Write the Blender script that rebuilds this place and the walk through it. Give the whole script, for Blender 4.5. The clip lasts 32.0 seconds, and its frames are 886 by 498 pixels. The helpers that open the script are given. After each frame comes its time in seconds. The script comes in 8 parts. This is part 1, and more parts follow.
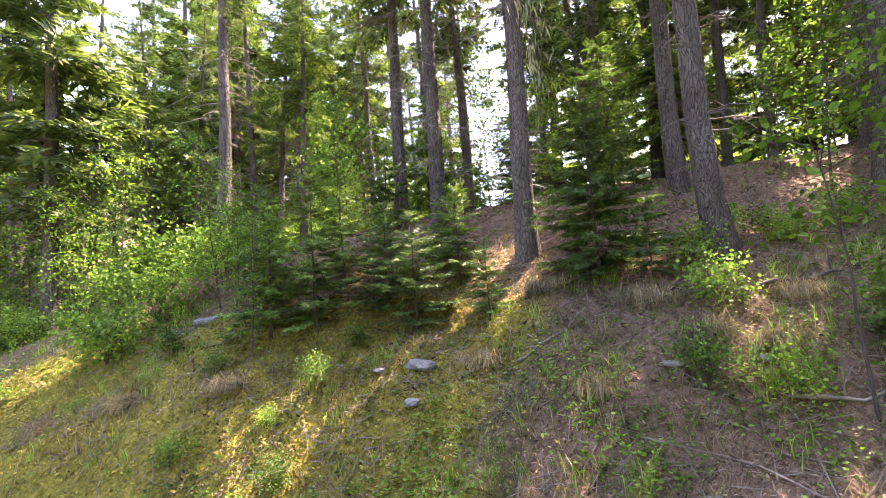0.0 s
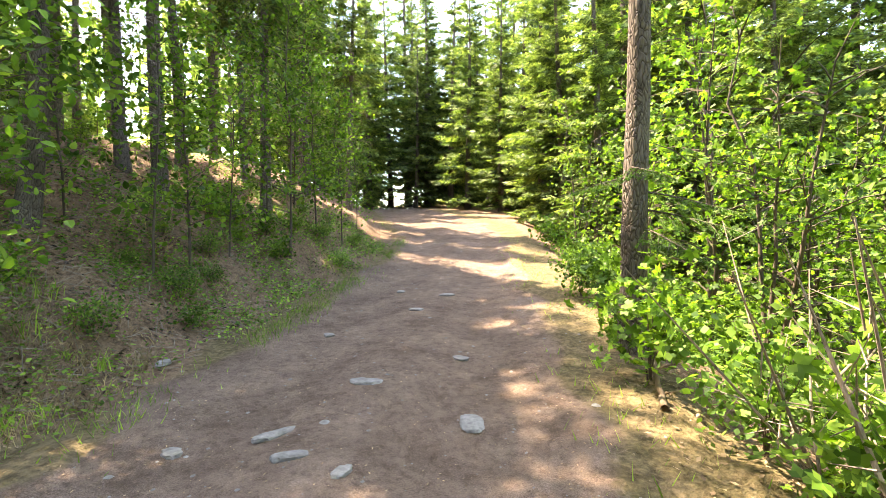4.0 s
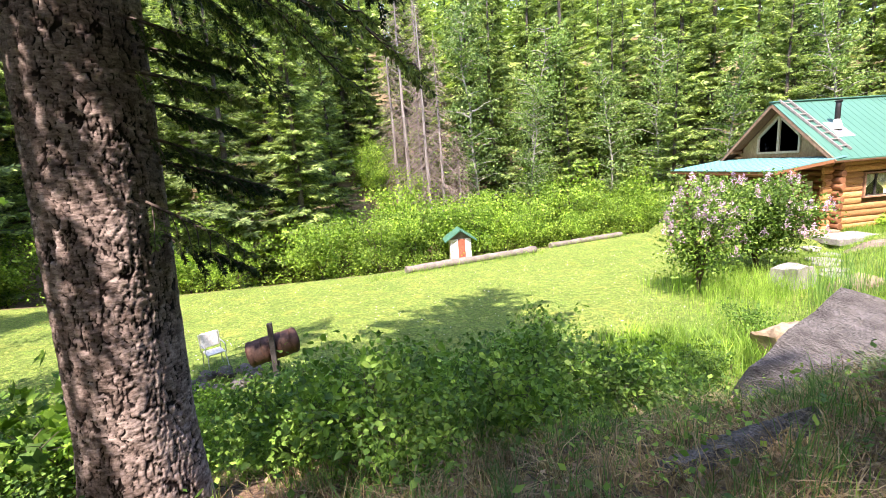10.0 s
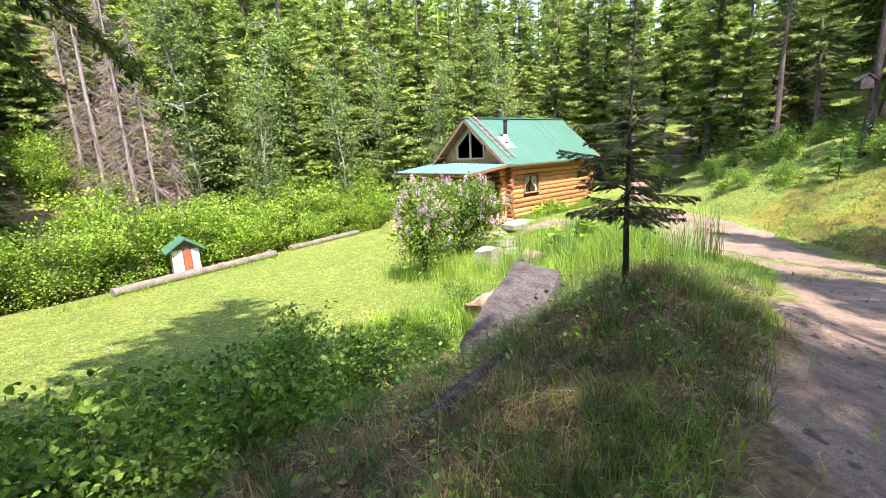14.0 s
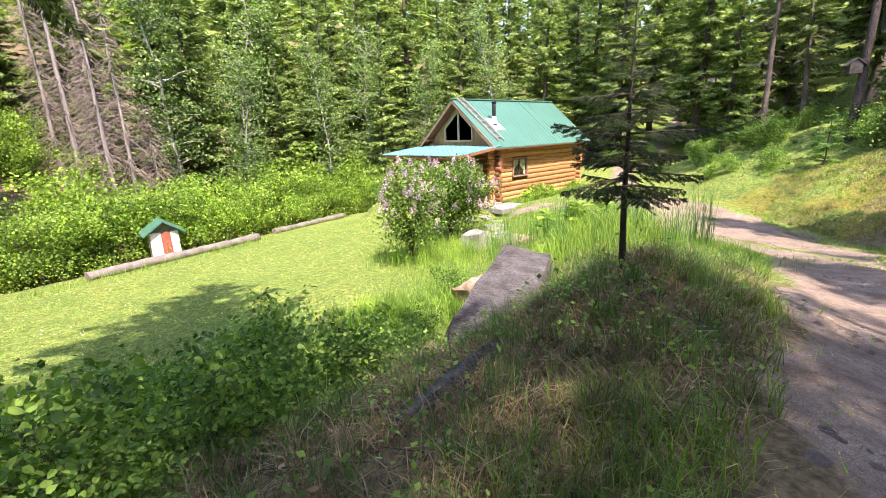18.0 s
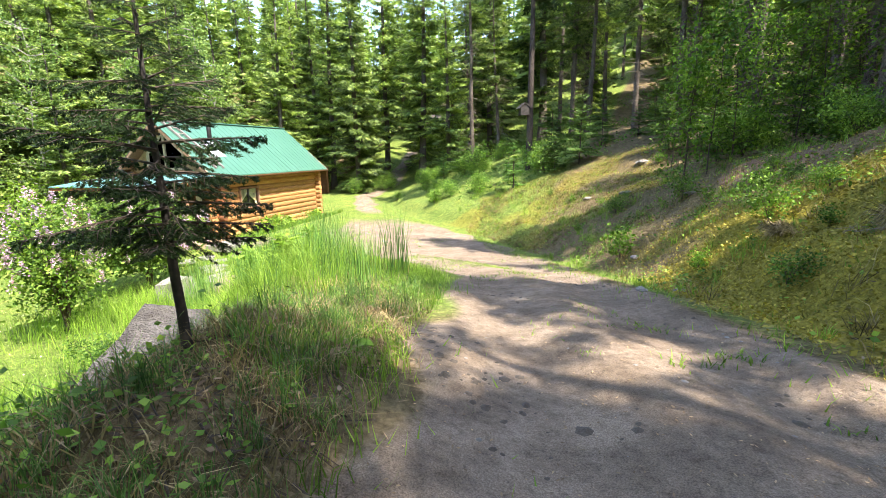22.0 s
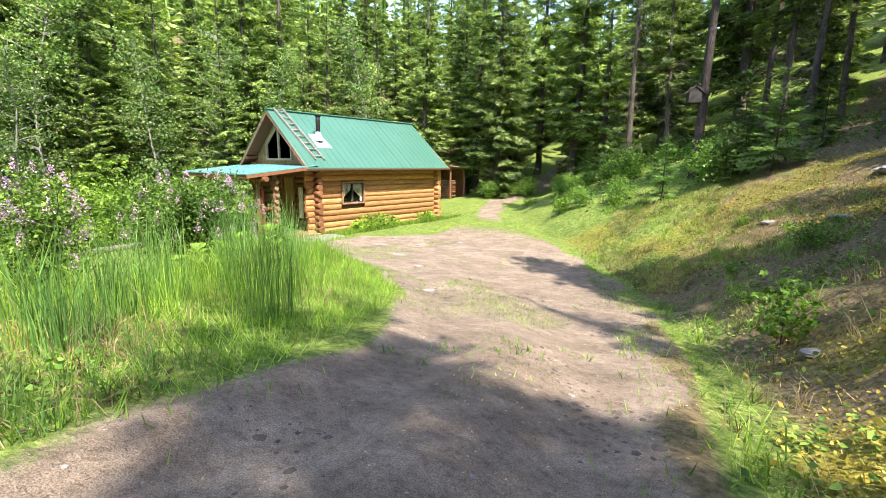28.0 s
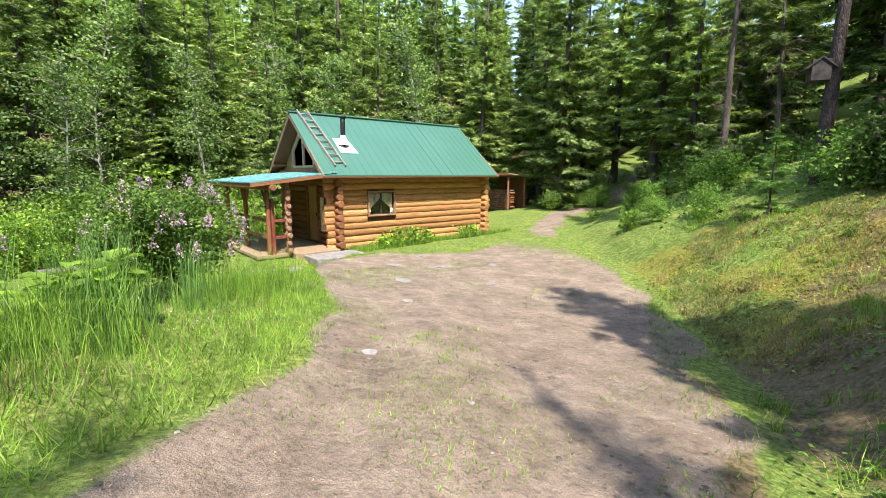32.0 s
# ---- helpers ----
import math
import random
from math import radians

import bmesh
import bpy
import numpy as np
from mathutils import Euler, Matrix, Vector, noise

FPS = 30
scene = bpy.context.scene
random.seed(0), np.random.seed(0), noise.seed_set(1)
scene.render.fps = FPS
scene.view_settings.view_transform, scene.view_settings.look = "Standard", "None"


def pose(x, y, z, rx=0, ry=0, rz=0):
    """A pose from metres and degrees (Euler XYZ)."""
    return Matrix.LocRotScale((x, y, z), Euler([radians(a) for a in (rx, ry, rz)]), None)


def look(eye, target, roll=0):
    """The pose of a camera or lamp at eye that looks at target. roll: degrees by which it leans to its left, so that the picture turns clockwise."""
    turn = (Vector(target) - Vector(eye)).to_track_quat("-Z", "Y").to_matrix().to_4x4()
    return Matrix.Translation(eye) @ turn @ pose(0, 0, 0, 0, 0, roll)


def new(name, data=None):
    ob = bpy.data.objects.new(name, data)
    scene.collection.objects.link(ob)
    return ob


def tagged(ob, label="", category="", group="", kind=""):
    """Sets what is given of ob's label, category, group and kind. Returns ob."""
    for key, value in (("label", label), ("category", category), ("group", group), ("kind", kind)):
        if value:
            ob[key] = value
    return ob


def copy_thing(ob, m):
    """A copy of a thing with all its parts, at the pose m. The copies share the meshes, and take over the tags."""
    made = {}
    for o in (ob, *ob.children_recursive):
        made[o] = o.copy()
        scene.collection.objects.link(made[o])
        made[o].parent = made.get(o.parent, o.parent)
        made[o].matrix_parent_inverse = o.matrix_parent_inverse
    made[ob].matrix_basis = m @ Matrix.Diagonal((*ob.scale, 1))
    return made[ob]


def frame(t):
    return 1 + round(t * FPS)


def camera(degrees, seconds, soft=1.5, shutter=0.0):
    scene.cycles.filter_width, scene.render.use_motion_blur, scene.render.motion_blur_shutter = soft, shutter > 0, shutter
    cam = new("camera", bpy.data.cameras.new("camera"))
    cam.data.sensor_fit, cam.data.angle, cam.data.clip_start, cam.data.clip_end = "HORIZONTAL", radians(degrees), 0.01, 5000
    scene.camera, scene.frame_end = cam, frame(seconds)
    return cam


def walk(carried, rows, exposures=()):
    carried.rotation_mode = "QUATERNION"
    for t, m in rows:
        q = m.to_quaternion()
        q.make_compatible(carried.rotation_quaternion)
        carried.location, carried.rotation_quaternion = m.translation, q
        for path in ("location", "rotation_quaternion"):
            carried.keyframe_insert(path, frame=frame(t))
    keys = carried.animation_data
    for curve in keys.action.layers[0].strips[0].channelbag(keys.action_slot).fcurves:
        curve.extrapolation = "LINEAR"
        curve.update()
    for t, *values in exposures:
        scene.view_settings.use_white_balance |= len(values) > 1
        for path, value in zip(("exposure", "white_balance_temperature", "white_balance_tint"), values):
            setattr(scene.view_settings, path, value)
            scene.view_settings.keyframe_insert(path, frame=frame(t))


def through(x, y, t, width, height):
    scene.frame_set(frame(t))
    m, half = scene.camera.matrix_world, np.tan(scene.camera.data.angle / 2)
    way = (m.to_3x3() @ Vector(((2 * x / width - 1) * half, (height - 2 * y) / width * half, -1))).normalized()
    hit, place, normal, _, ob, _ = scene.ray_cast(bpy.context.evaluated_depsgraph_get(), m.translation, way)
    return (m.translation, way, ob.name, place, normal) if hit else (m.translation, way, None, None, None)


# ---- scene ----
PATH = [
    (0, (13.453, -15.316, 3.592), (15.246, -14.451, 3.783), -4.27),
    (0.5, (13.467, -15.411, 3.608), (15.420, -15.000, 3.749), -4.49),
    (1, (13.477, -15.442, 3.617), (15.465, -15.646, 3.673), -4.05),
    (1.5, (13.562, -15.683, 3.599), (15.394, -16.485, 3.545), -4.04),
    (2, (13.610, -15.666, 3.428), (15.035, -17.068, 3.353), -1.87),
    (2.5, (13.687, -15.787, 3.381), (14.588, -17.570, 3.267), -0.33),
    (4.5, (13.660, -15.822, 3.362), (13.813, -17.816, 3.332), -1.27),
    (5, (13.598, -15.830, 3.372), (13.403, -17.820, 3.315), -2.04),
    (5.5, (13.409, -15.864, 3.375), (12.819, -17.773, 3.291), -2.43),
    (6, (13.284, -15.830, 3.389), (12.226, -17.525, 3.286), -2.89),
    (6.5, (13.226, -15.893, 3.306), (11.732, -17.220, 3.203), -4.97),
    (7, (13.205, -15.817, 3.308), (11.420, -16.706, 3.147), -6.07),
    (7.5, (13.186, -15.740, 3.286), (11.247, -16.188, 3.083), -5.87),
    (8, (13.168, -15.589, 3.268), (11.183, -15.710, 3.055), -5.69),
    (8.5, (13.181, -15.442, 3.241), (11.198, -15.370, 2.990), -5.64),
    (9, (13.195, -15.353, 3.218), (11.226, -15.173, 2.919), -5.56),
    (9.5, (13.183, -15.316, 3.199), (11.226, -15.073, 2.862), -4.91),
    (10, (13.178, -15.309, 3.184), (11.231, -15.034, 2.816), -4.21),
    (10.5, (13.179, -15.298, 3.179), (11.241, -14.992, 2.790), -3.96),
    (11, (13.200, -15.291, 3.182), (11.278, -14.911, 2.778), -3.90),
    (11.5, (13.213, -15.264, 3.176), (11.327, -14.734, 2.772), -4.09),
    (12, (13.293, -15.312, 3.214), (11.477, -14.573, 2.816), -4.45),
    (12.5, (13.301, -15.346, 3.233), (11.579, -14.408, 2.840), -5.01),
    (13, (13.296, -15.362, 3.253), (11.669, -14.272, 2.850), -5.13),
    (13.5, (13.302, -15.418, 3.225), (11.759, -14.215, 2.809), -3.76),
    (14, (13.291, -15.411, 3.208), (11.814, -14.133, 2.776), -2.70),
    (14.5, (13.301, -15.434, 3.222), (11.859, -14.109, 2.815), -2.16),
    (16.5, (13.181, -15.278, 3.183), (11.764, -13.939, 2.737), -2.65),
    (17, (13.170, -15.268, 3.168), (11.730, -13.966, 2.685), -2.59),
    (17.5, (13.172, -15.265, 3.159), (11.716, -13.992, 2.650), -2.38),
    (18, (13.121, -15.244, 3.132), (11.691, -13.938, 2.630), -2.16),
    (18.5, (13.180, -15.271, 3.168), (11.890, -13.827, 2.667), -2.61),
    (19, (13.168, -15.163, 3.142), (12.114, -13.545, 2.619), -2.49),
    (19.5, (13.258, -14.940, 3.103), (12.449, -13.192, 2.565), -2.45),
    (20, (13.265, -14.702, 3.107), (12.539, -12.905, 2.614), -2.42),
    (20.5, (13.238, -14.429, 3.099), (12.541, -12.609, 2.651), -2.03),
    (21, (13.298, -14.165, 3.075), (12.621, -12.331, 2.655), -1.67),
    (21.5, (13.371, -13.906, 3.047), (12.732, -12.056, 2.635), -1.65),
    (22, (13.507, -13.627, 2.991), (12.900, -11.766, 2.580), -1.48),
    (22.5, (13.624, -13.355, 2.963), (13.026, -11.493, 2.545), -1.13),
    (23, (13.684, -13.060, 2.946), (13.078, -11.198, 2.540), -0.67),
    (23.5, (13.809, -12.746, 2.921), (13.186, -10.888, 2.518), -0.60),
    (24, (13.904, -12.474, 2.901), (13.284, -10.614, 2.510), -0.22),
    (24.5, (14.061, -12.195, 2.861), (13.455, -10.327, 2.484), 0.04),
    (26.5, (14.430, -10.497, 2.643), (13.419, -8.815, 2.258), -0.23),
    (27, (14.425, -10.171, 2.612), (13.298, -8.563, 2.233), 0.15),
    (27.5, (14.336, -9.772, 2.545), (13.124, -8.225, 2.173), 0.52),
    (28, (14.349, -9.335, 2.563), (13.079, -7.835, 2.193), 0.54),
    (28.5, (14.220, -8.994, 2.500), (12.898, -7.536, 2.146), 0.13),
    (29, (14.133, -8.602, 2.479), (12.741, -7.210, 2.122), 0.46),
    (29.5, (14.014, -8.186, 2.441), (12.560, -6.863, 2.073), 0.59),
    (30, (13.909, -7.751, 2.443), (12.424, -6.464, 2.072), 0.20),
    (30.5, (13.889, -7.407, 2.430), (12.406, -6.111, 2.082), -0.09),
    (31, (13.803, -7.005, 2.430), (12.329, -5.697, 2.090), -0.15),
    (31.5, (13.749, -6.641, 2.433), (12.266, -5.343, 2.092), 0.14),
    (32, (13.582, -6.265, 2.400), (12.060, -5.009, 2.075), 0.02),
]
cam = camera(89.14, 32.0, soft=0.5)
walk(cam, [(t, look(eye, target, roll)) for t, eye, target, roll in PATH], exposures=[(0.0, 3.7, 7600, 38), (1.0, 3.62, 7900, 36), (2.0, 3.95, 9600, 17), (5.0, 3.46, 7900, 15), (6.5, 3.05, 7000, 20), (8.0, 2.55, 6700, 24), (11.0, 2.56, 6800, 26), (12.0, 2.63, 6800, 26), (14.0, 2.42, 6800, 26), (18.0, 2.36, 6800, 28), (20.0, 2.62, 7000, 16), (24.0, 2.38, 6850, 12), (28.0, 2.2, 6750, 13), (29.5, 2.0, 6650, 13), (32.0, 1.85, 6600, 13)])

# ---- light ----
SUN_EL, SUN_DIR = 57.0, Vector((0.925, -0.38, 0.0)).normalized()
world = bpy.data.worlds.new("sky")
scene.world = world
world.use_nodes = True
wn = world.node_tree
sky = wn.nodes.new("ShaderNodeTexSky")
sky.sky_type, sky.sun_disc = "NISHITA", False
sky.sun_elevation, sky.sun_rotation = radians(SUN_EL), math.atan2(SUN_DIR.x, SUN_DIR.y)
sky.altitude, sky.air_density, sky.dust_density = 900, 1.0, 1.6
wn.links.new(sky.outputs[0], wn.nodes["Background"].inputs[0])
wn.nodes["Background"].inputs[1].default_value = 0.15
sun_vec = Vector((SUN_DIR.x * math.cos(radians(SUN_EL)), SUN_DIR.y * math.cos(radians(SUN_EL)), math.sin(radians(SUN_EL))))
sun = new("sun", bpy.data.lights.new("sun", "SUN"))
sun.data.energy, sun.data.angle, sun.data.color = 2.9, radians(0.53), (1.0, 0.95, 0.86)
sun.matrix_world = look(sun_vec * 100, (0, 0, 0))

# ---- materials ----
def mat_base(name, rough=0.8, metal=0.0, spec=0.3):
    m = bpy.data.materials.new(name)
    m.use_nodes = True
    b = m.node_tree.nodes["Principled BSDF"]
    b.inputs["Roughness"].default_value, b.inputs["Metallic"].default_value = rough, metal
    b.inputs["Specular IOR Level"].default_value = spec
    return m, m.node_tree, b


def node(nt, kind, **values):
    n = nt.nodes.new(kind)
    for k, v in values.items():
        if k in n.inputs:
            n.inputs[k].default_value = v
    return n


def ramp(nt, source, *stops):
    r = nt.nodes.new("ShaderNodeValToRGB")
    r.color_ramp.elements[0].position, r.color_ramp.elements[0].color = stops[0][0], (*stops[0][1], 1)
    r.color_ramp.elements[1].position, r.color_ramp.elements[1].color = stops[-1][0], (*stops[-1][1], 1)
    for p, c in stops[1:-1]:
        r.color_ramp.elements.new(p).color = (*c, 1)
    nt.links.new(source, r.inputs[0])
    return r.outputs[0]


def blend(nt, fac, a, b, mode="MIX"):
    m = nt.nodes.new("ShaderNodeMix")
    m.data_type, m.blend_type = "RGBA", mode
    for i, v in ((0, fac), (6, a), (7, b)):
        if isinstance(v, (int, float)):
            m.inputs[i].default_value = v
        elif isinstance(v, tuple):
            m.inputs[i].default_value = (*v, 1)
        else:
            nt.links.new(v, m.inputs[i])
    return m.outputs[2]


def coords(nt, scale=(1, 1, 1), kind="Object", random_shift=False):
    c, mp = nt.nodes.new("ShaderNodeTexCoord"), nt.nodes.new("ShaderNodeMapping")
    mp.inputs["Scale"].default_value = scale
    nt.links.new(c.outputs[kind], mp.inputs[0])
    if random_shift:
        oi, mul = nt.nodes.new("ShaderNodeObjectInfo"), nt.nodes.new("ShaderNodeMath")
        mul.operation, mul.inputs[1].default_value = "MULTIPLY", 37.0
        nt.links.new(oi.outputs["Random"], mul.inputs[0])
        nt.links.new(mul.outputs[0], mp.inputs["Location"])
    return mp.outputs[0]


def noise_tex(nt, vec, scale, detail=5.0, rough=0.6, dist=0.0):
    n = nt.nodes.new("ShaderNodeTexNoise")
    n.inputs["Scale"].default_value, n.inputs["Detail"].default_value = scale, detail
    n.inputs["Roughness"].default_value, n.inputs["Distortion"].default_value = rough, dist
    nt.links.new(vec, n.inputs["Vector"])
    return n.outputs[0]


def bump(nt, bsdf, height, strength, dist=0.02):
    b = nt.nodes.new("ShaderNodeBump")
    b.inputs["Strength"].default_value, b.inputs["Distance"].default_value = strength, dist
    nt.links.new(height, b.inputs["Height"])
    nt.links.new(b.outputs[0], bsdf.inputs["Normal"])


def grainy(name, c0, c1, scale=6.0, stretch=(1, 1, 1), rough=0.8, relief=0.4, metal=0.0, dist=0.01, fine=5.0, shift=True, spec=0.3, vary=0.0):
    """Two-scale noise between two colours, with relief."""
    m, nt, b = mat_base(name, rough, metal, spec)
    v = coords(nt, stretch, random_shift=shift)
    n1, n2 = noise_tex(nt, v, scale), noise_tex(nt, v, scale * fine, 3.0)
    big = ramp(nt, n1, (0.3, c0), (0.72, c1))
    small = ramp(nt, n2, (0.3, (0.62, 0.62, 0.62)), (0.7, (1.25, 1.25, 1.25)))
    col = blend(nt, 0.8, big, small, "MULTIPLY")
    if vary:
        oi = nt.nodes.new("ShaderNodeObjectInfo")
        col = blend(nt, 1.0, col, ramp(nt, oi.outputs["Random"], (0.0, (1 - vary, 1 - vary * 1.1, 1 - vary * 1.2)), (1.0, (1 + vary, 1 + vary, 1 + vary))), "MULTIPLY")
    nt.links.new(col, b.inputs["Base Color"])
    bump(nt, b, n2, relief, dist)
    return m


def painted_sheet(name, c0, c1):
    """Painted metal sheet: faint fading, fine streaks down the slope."""
    m, nt, b = mat_base(name, 0.42, 0.0, 0.5)
    v = coords(nt, (1, 1, 1))
    n1, n2 = noise_tex(nt, v, 0.6), noise_tex(nt, coords(nt, (0.4, 6, 0.4)), 3.0, 3.0)
    col = blend(nt, 0.7, ramp(nt, n1, (0.3, c0), (0.7, c1)), ramp(nt, n2, (0.3, (0.9, 0.92, 0.92)), (0.7, (1.07, 1.06, 1.06))), "MULTIPLY")
    nt.links.new(col, b.inputs["Base Color"])
    bump(nt, b, n1, 0.05, 0.004)
    return m


def foliage(name, dark, mid, light, through=0.4, rough=0.55, tree_var=0.25):
    """Leaves: each island and each plant has its own shade; light passes through."""
    m, nt, b = mat_base(name, rough, 0, 0.25)
    g, oi = nt.nodes.new("ShaderNodeNewGeometry"), nt.nodes.new("ShaderNodeObjectInfo")
    col = ramp(nt, g.outputs["Random Per Island"], (0.0, dark), (0.5, mid), (1.0, light))
    v = ramp(nt, oi.outputs["Random"], (0.0, (1 - tree_var,) * 3), (1.0, (1 + tree_var, 1 + tree_var * 0.8, 1 + tree_var * 0.3)))
    col = blend(nt, 1.0, col, v, "MULTIPLY")
    gp, sc = noise_tex(nt, g.outputs["Position"], 2.6, 3.0, 0.6), noise_tex(nt, g.outputs["Position"], 0.7, 2.0)
    col = blend(nt, 1.0, col, ramp(nt, gp, (0.34, (0.5, 0.52, 0.5)), (0.5, (1.0, 1.0, 1.0)), (0.66, (1.5, 1.42, 1.3))), "MULTIPLY")
    col = blend(nt, 0.7, col, ramp(nt, sc, (0.35, (0.75, 0.8, 0.8)), (0.65, (1.25, 1.18, 1.1))), "MULTIPLY")
    nt.links.new(col, b.inputs["Base Color"])
    t, mix = nt.nodes.new("ShaderNodeBsdfTranslucent"), nt.nodes.new("ShaderNodeMixShader")
    nt.links.new(blend(nt, 1.0, col, (1.05, 1.15, 0.6), "MULTIPLY"), t.inputs[0])
    mix.inputs[0].default_value = through
    nt.links.new(b.outputs[0], mix.inputs[1])
    nt.links.new(t.outputs[0], mix.inputs[2])
    nt.links.new(mix.outputs[0], nt.nodes["Material Output"].inputs[0])
    return m


def bark_mat(name, c0, c1, scale=9.0, flat=0.28, relief=1.0, dist=0.03):
    m, nt, b = mat_base(name, 0.9, 0, 0.15)
    v = coords(nt, (1, 1, flat), random_shift=True)
    vo = nt.nodes.new("ShaderNodeTexVoronoi")
    vo.feature, vo.inputs["Scale"].default_value = "DISTANCE_TO_EDGE", scale
    warp = nt.nodes.new("ShaderNodeVectorMath")
    nz = nt.nodes.new("ShaderNodeTexNoise")
    nz.inputs["Scale"].default_value = 6.0
    nt.links.new(v, nz.inputs["Vector"])
    warp.operation = "MULTIPLY_ADD"
    warp.inputs[1].default_value = (0.25, 0.25, 0.25)
    nt.links.new(nz.outputs["Color"], warp.inputs[0])
    nt.links.new(v, warp.inputs[2])
    nt.links.new(warp.outputs[0], vo.inputs["Vector"])
    n = noise_tex(nt, v, 3.0)
    n2 = noise_tex(nt, v, 40.0, 4.0)
    plates = ramp(nt, n, (0.3, c0), (0.7, c1))
    cracks = ramp(nt, vo.outputs["Distance"], (0.0, (0.4, 0.37, 0.35)), (0.1, (1.0, 1.0, 1.0)))
    col = blend(nt, 1.0, plates, cracks, "MULTIPLY")
    col = blend(nt, 0.7, col, ramp(nt, n2, (0.3, (0.6, 0.6, 0.6)), (0.7, (1.3, 1.25, 1.2))), "MULTIPLY")
    nt.links.new(col, b.inputs["Base Color"])
    h = nt.nodes.new("ShaderNodeMath")
    h.operation, h.inputs[1].default_value = "MINIMUM", 0.2
    nt.links.new(vo.outputs["Distance"], h.inputs[0])
    h2 = nt.nodes.new("ShaderNodeMath")
    h2.operation, h2.inputs[1].default_value = "MULTIPLY_ADD", 0.06
    nt.links.new(n2, h2.inputs[0])
    nt.links.new(h.outputs[0], h2.inputs[2])
    bump(nt, b, h2.outputs[0], relief, dist * 5)
    return m


M = {}
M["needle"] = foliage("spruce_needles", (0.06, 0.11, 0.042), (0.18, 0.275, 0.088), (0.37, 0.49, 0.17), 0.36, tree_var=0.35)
# darker needle copy: the shade inside the hillside woods is in its colours
M["needle_shaded"] = foliage("shaded_spruce_needles", (0.05, 0.088, 0.034), (0.12, 0.185, 0.06), (0.24, 0.33, 0.115), 0.34, tree_var=0.3)
M["needle_fir"] = foliage("flat_fir_needles", (0.055, 0.12, 0.035), (0.11, 0.205, 0.055), (0.2, 0.31, 0.09), 0.32)
M["leaf_maple"] = foliage("lit_maple_leaves", (0.045, 0.115, 0.02), (0.115, 0.235, 0.036), (0.24, 0.39, 0.065), 0.46)
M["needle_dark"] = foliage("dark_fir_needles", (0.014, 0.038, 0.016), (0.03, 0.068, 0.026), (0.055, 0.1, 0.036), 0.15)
M["needle_light"] = foliage("young_fir_needles", (0.05, 0.13, 0.03), (0.09, 0.2, 0.04), (0.15, 0.28, 0.06), 0.3)
M["dead"] = grainy("dead_twigs", (0.14, 0.11, 0.09), (0.28, 0.23, 0.19), 8)
M["leaf"] = foliage("maple_leaves", (0.058, 0.135, 0.018), (0.115, 0.24, 0.032), (0.22, 0.37, 0.058), 0.42)
M["leaf_bright"] = foliage("bright_shrub_leaves", (0.09, 0.19, 0.026), (0.2, 0.35, 0.05), (0.34, 0.5, 0.095), 0.48)
M["leaf_aspen"] = foliage("aspen_leaves", (0.085, 0.165, 0.05), (0.17, 0.285, 0.085), (0.29, 0.41, 0.15), 0.42)
M["leaf_lilac"] = foliage("lilac_leaves", (0.055, 0.125, 0.024), (0.13, 0.24, 0.042), (0.25, 0.39, 0.08), 0.36)
M["leaf_low"] = foliage("undergrowth_leaves", (0.06, 0.14, 0.028), (0.135, 0.265, 0.05), (0.25, 0.41, 0.085), 0.42)
M["lilac"] = foliage("lilac_blossom", (0.4, 0.22, 0.48), (0.58, 0.4, 0.64), (0.76, 0.62, 0.8), 0.3)
M["grass"] = foliage("grass_blades", (0.085, 0.18, 0.028), (0.165, 0.295, 0.05), (0.29, 0.42, 0.1), 0.4)
M["grass_lush"] = foliage("lush_grass_blades", (0.1, 0.21, 0.028), (0.19, 0.34, 0.05), (0.32, 0.48, 0.11), 0.45)
M["grass_blue"] = foliage("dark_grass_clumps", (0.05, 0.13, 0.035), (0.1, 0.22, 0.065), (0.18, 0.32, 0.11), 0.35)
M["straw"] = foliage("dry_grass_blades", (0.15, 0.115, 0.07), (0.29, 0.225, 0.135), (0.45, 0.365, 0.235), 0.32)
M["litter"] = foliage("needle_litter", (0.11, 0.072, 0.048), (0.24, 0.165, 0.11), (0.42, 0.31, 0.215), 0.1)
M["duff"] = foliage("dark_forest_duff", (0.035, 0.026, 0.02), (0.07, 0.05, 0.037), (0.13, 0.095, 0.07), 0.1)
M["moss"] = foliage("moss_tufts", (0.17, 0.15, 0.026), (0.28, 0.243, 0.042), (0.41, 0.35, 0.08), 0.2)
M["lichen"] = foliage("hanging_lichen", (0.28, 0.27, 0.14), (0.4, 0.39, 0.22), (0.52, 0.5, 0.3), 0.3)
M["bark"] = bark_mat("conifer_bark", (0.1, 0.08, 0.068), (0.22, 0.19, 0.165), 26.0, 0.3, 0.7)
# darker bark copy: shade from neighbouring trees is put into the colour
M["bark_shaded"] = bark_mat("shaded_spruce_bark", (0.055, 0.045, 0.04), (0.12, 0.1, 0.09), 22.0, 0.3, 0.7)
M["bark_pale"] = grainy("aspen_bark", (0.19, 0.18, 0.15), (0.34, 0.32, 0.28), 5, (1, 1, 0.4))
M["stem"] = grainy("sapling_bark", (0.06, 0.045, 0.035), (0.13, 0.1, 0.08), 12, (1, 1, 0.3))
M["stick"] = grainy("bare_grey_sticks", (0.17, 0.13, 0.1), (0.34, 0.28, 0.22), 10, (1, 1, 0.2))
M["rock"] = grainy("grey_rock", (0.11, 0.1, 0.092), (0.27, 0.25, 0.235), 3.0, (1, 2.5, 4), 0.95, 1.0, 0, 0.1, 7.0, spec=0.1)
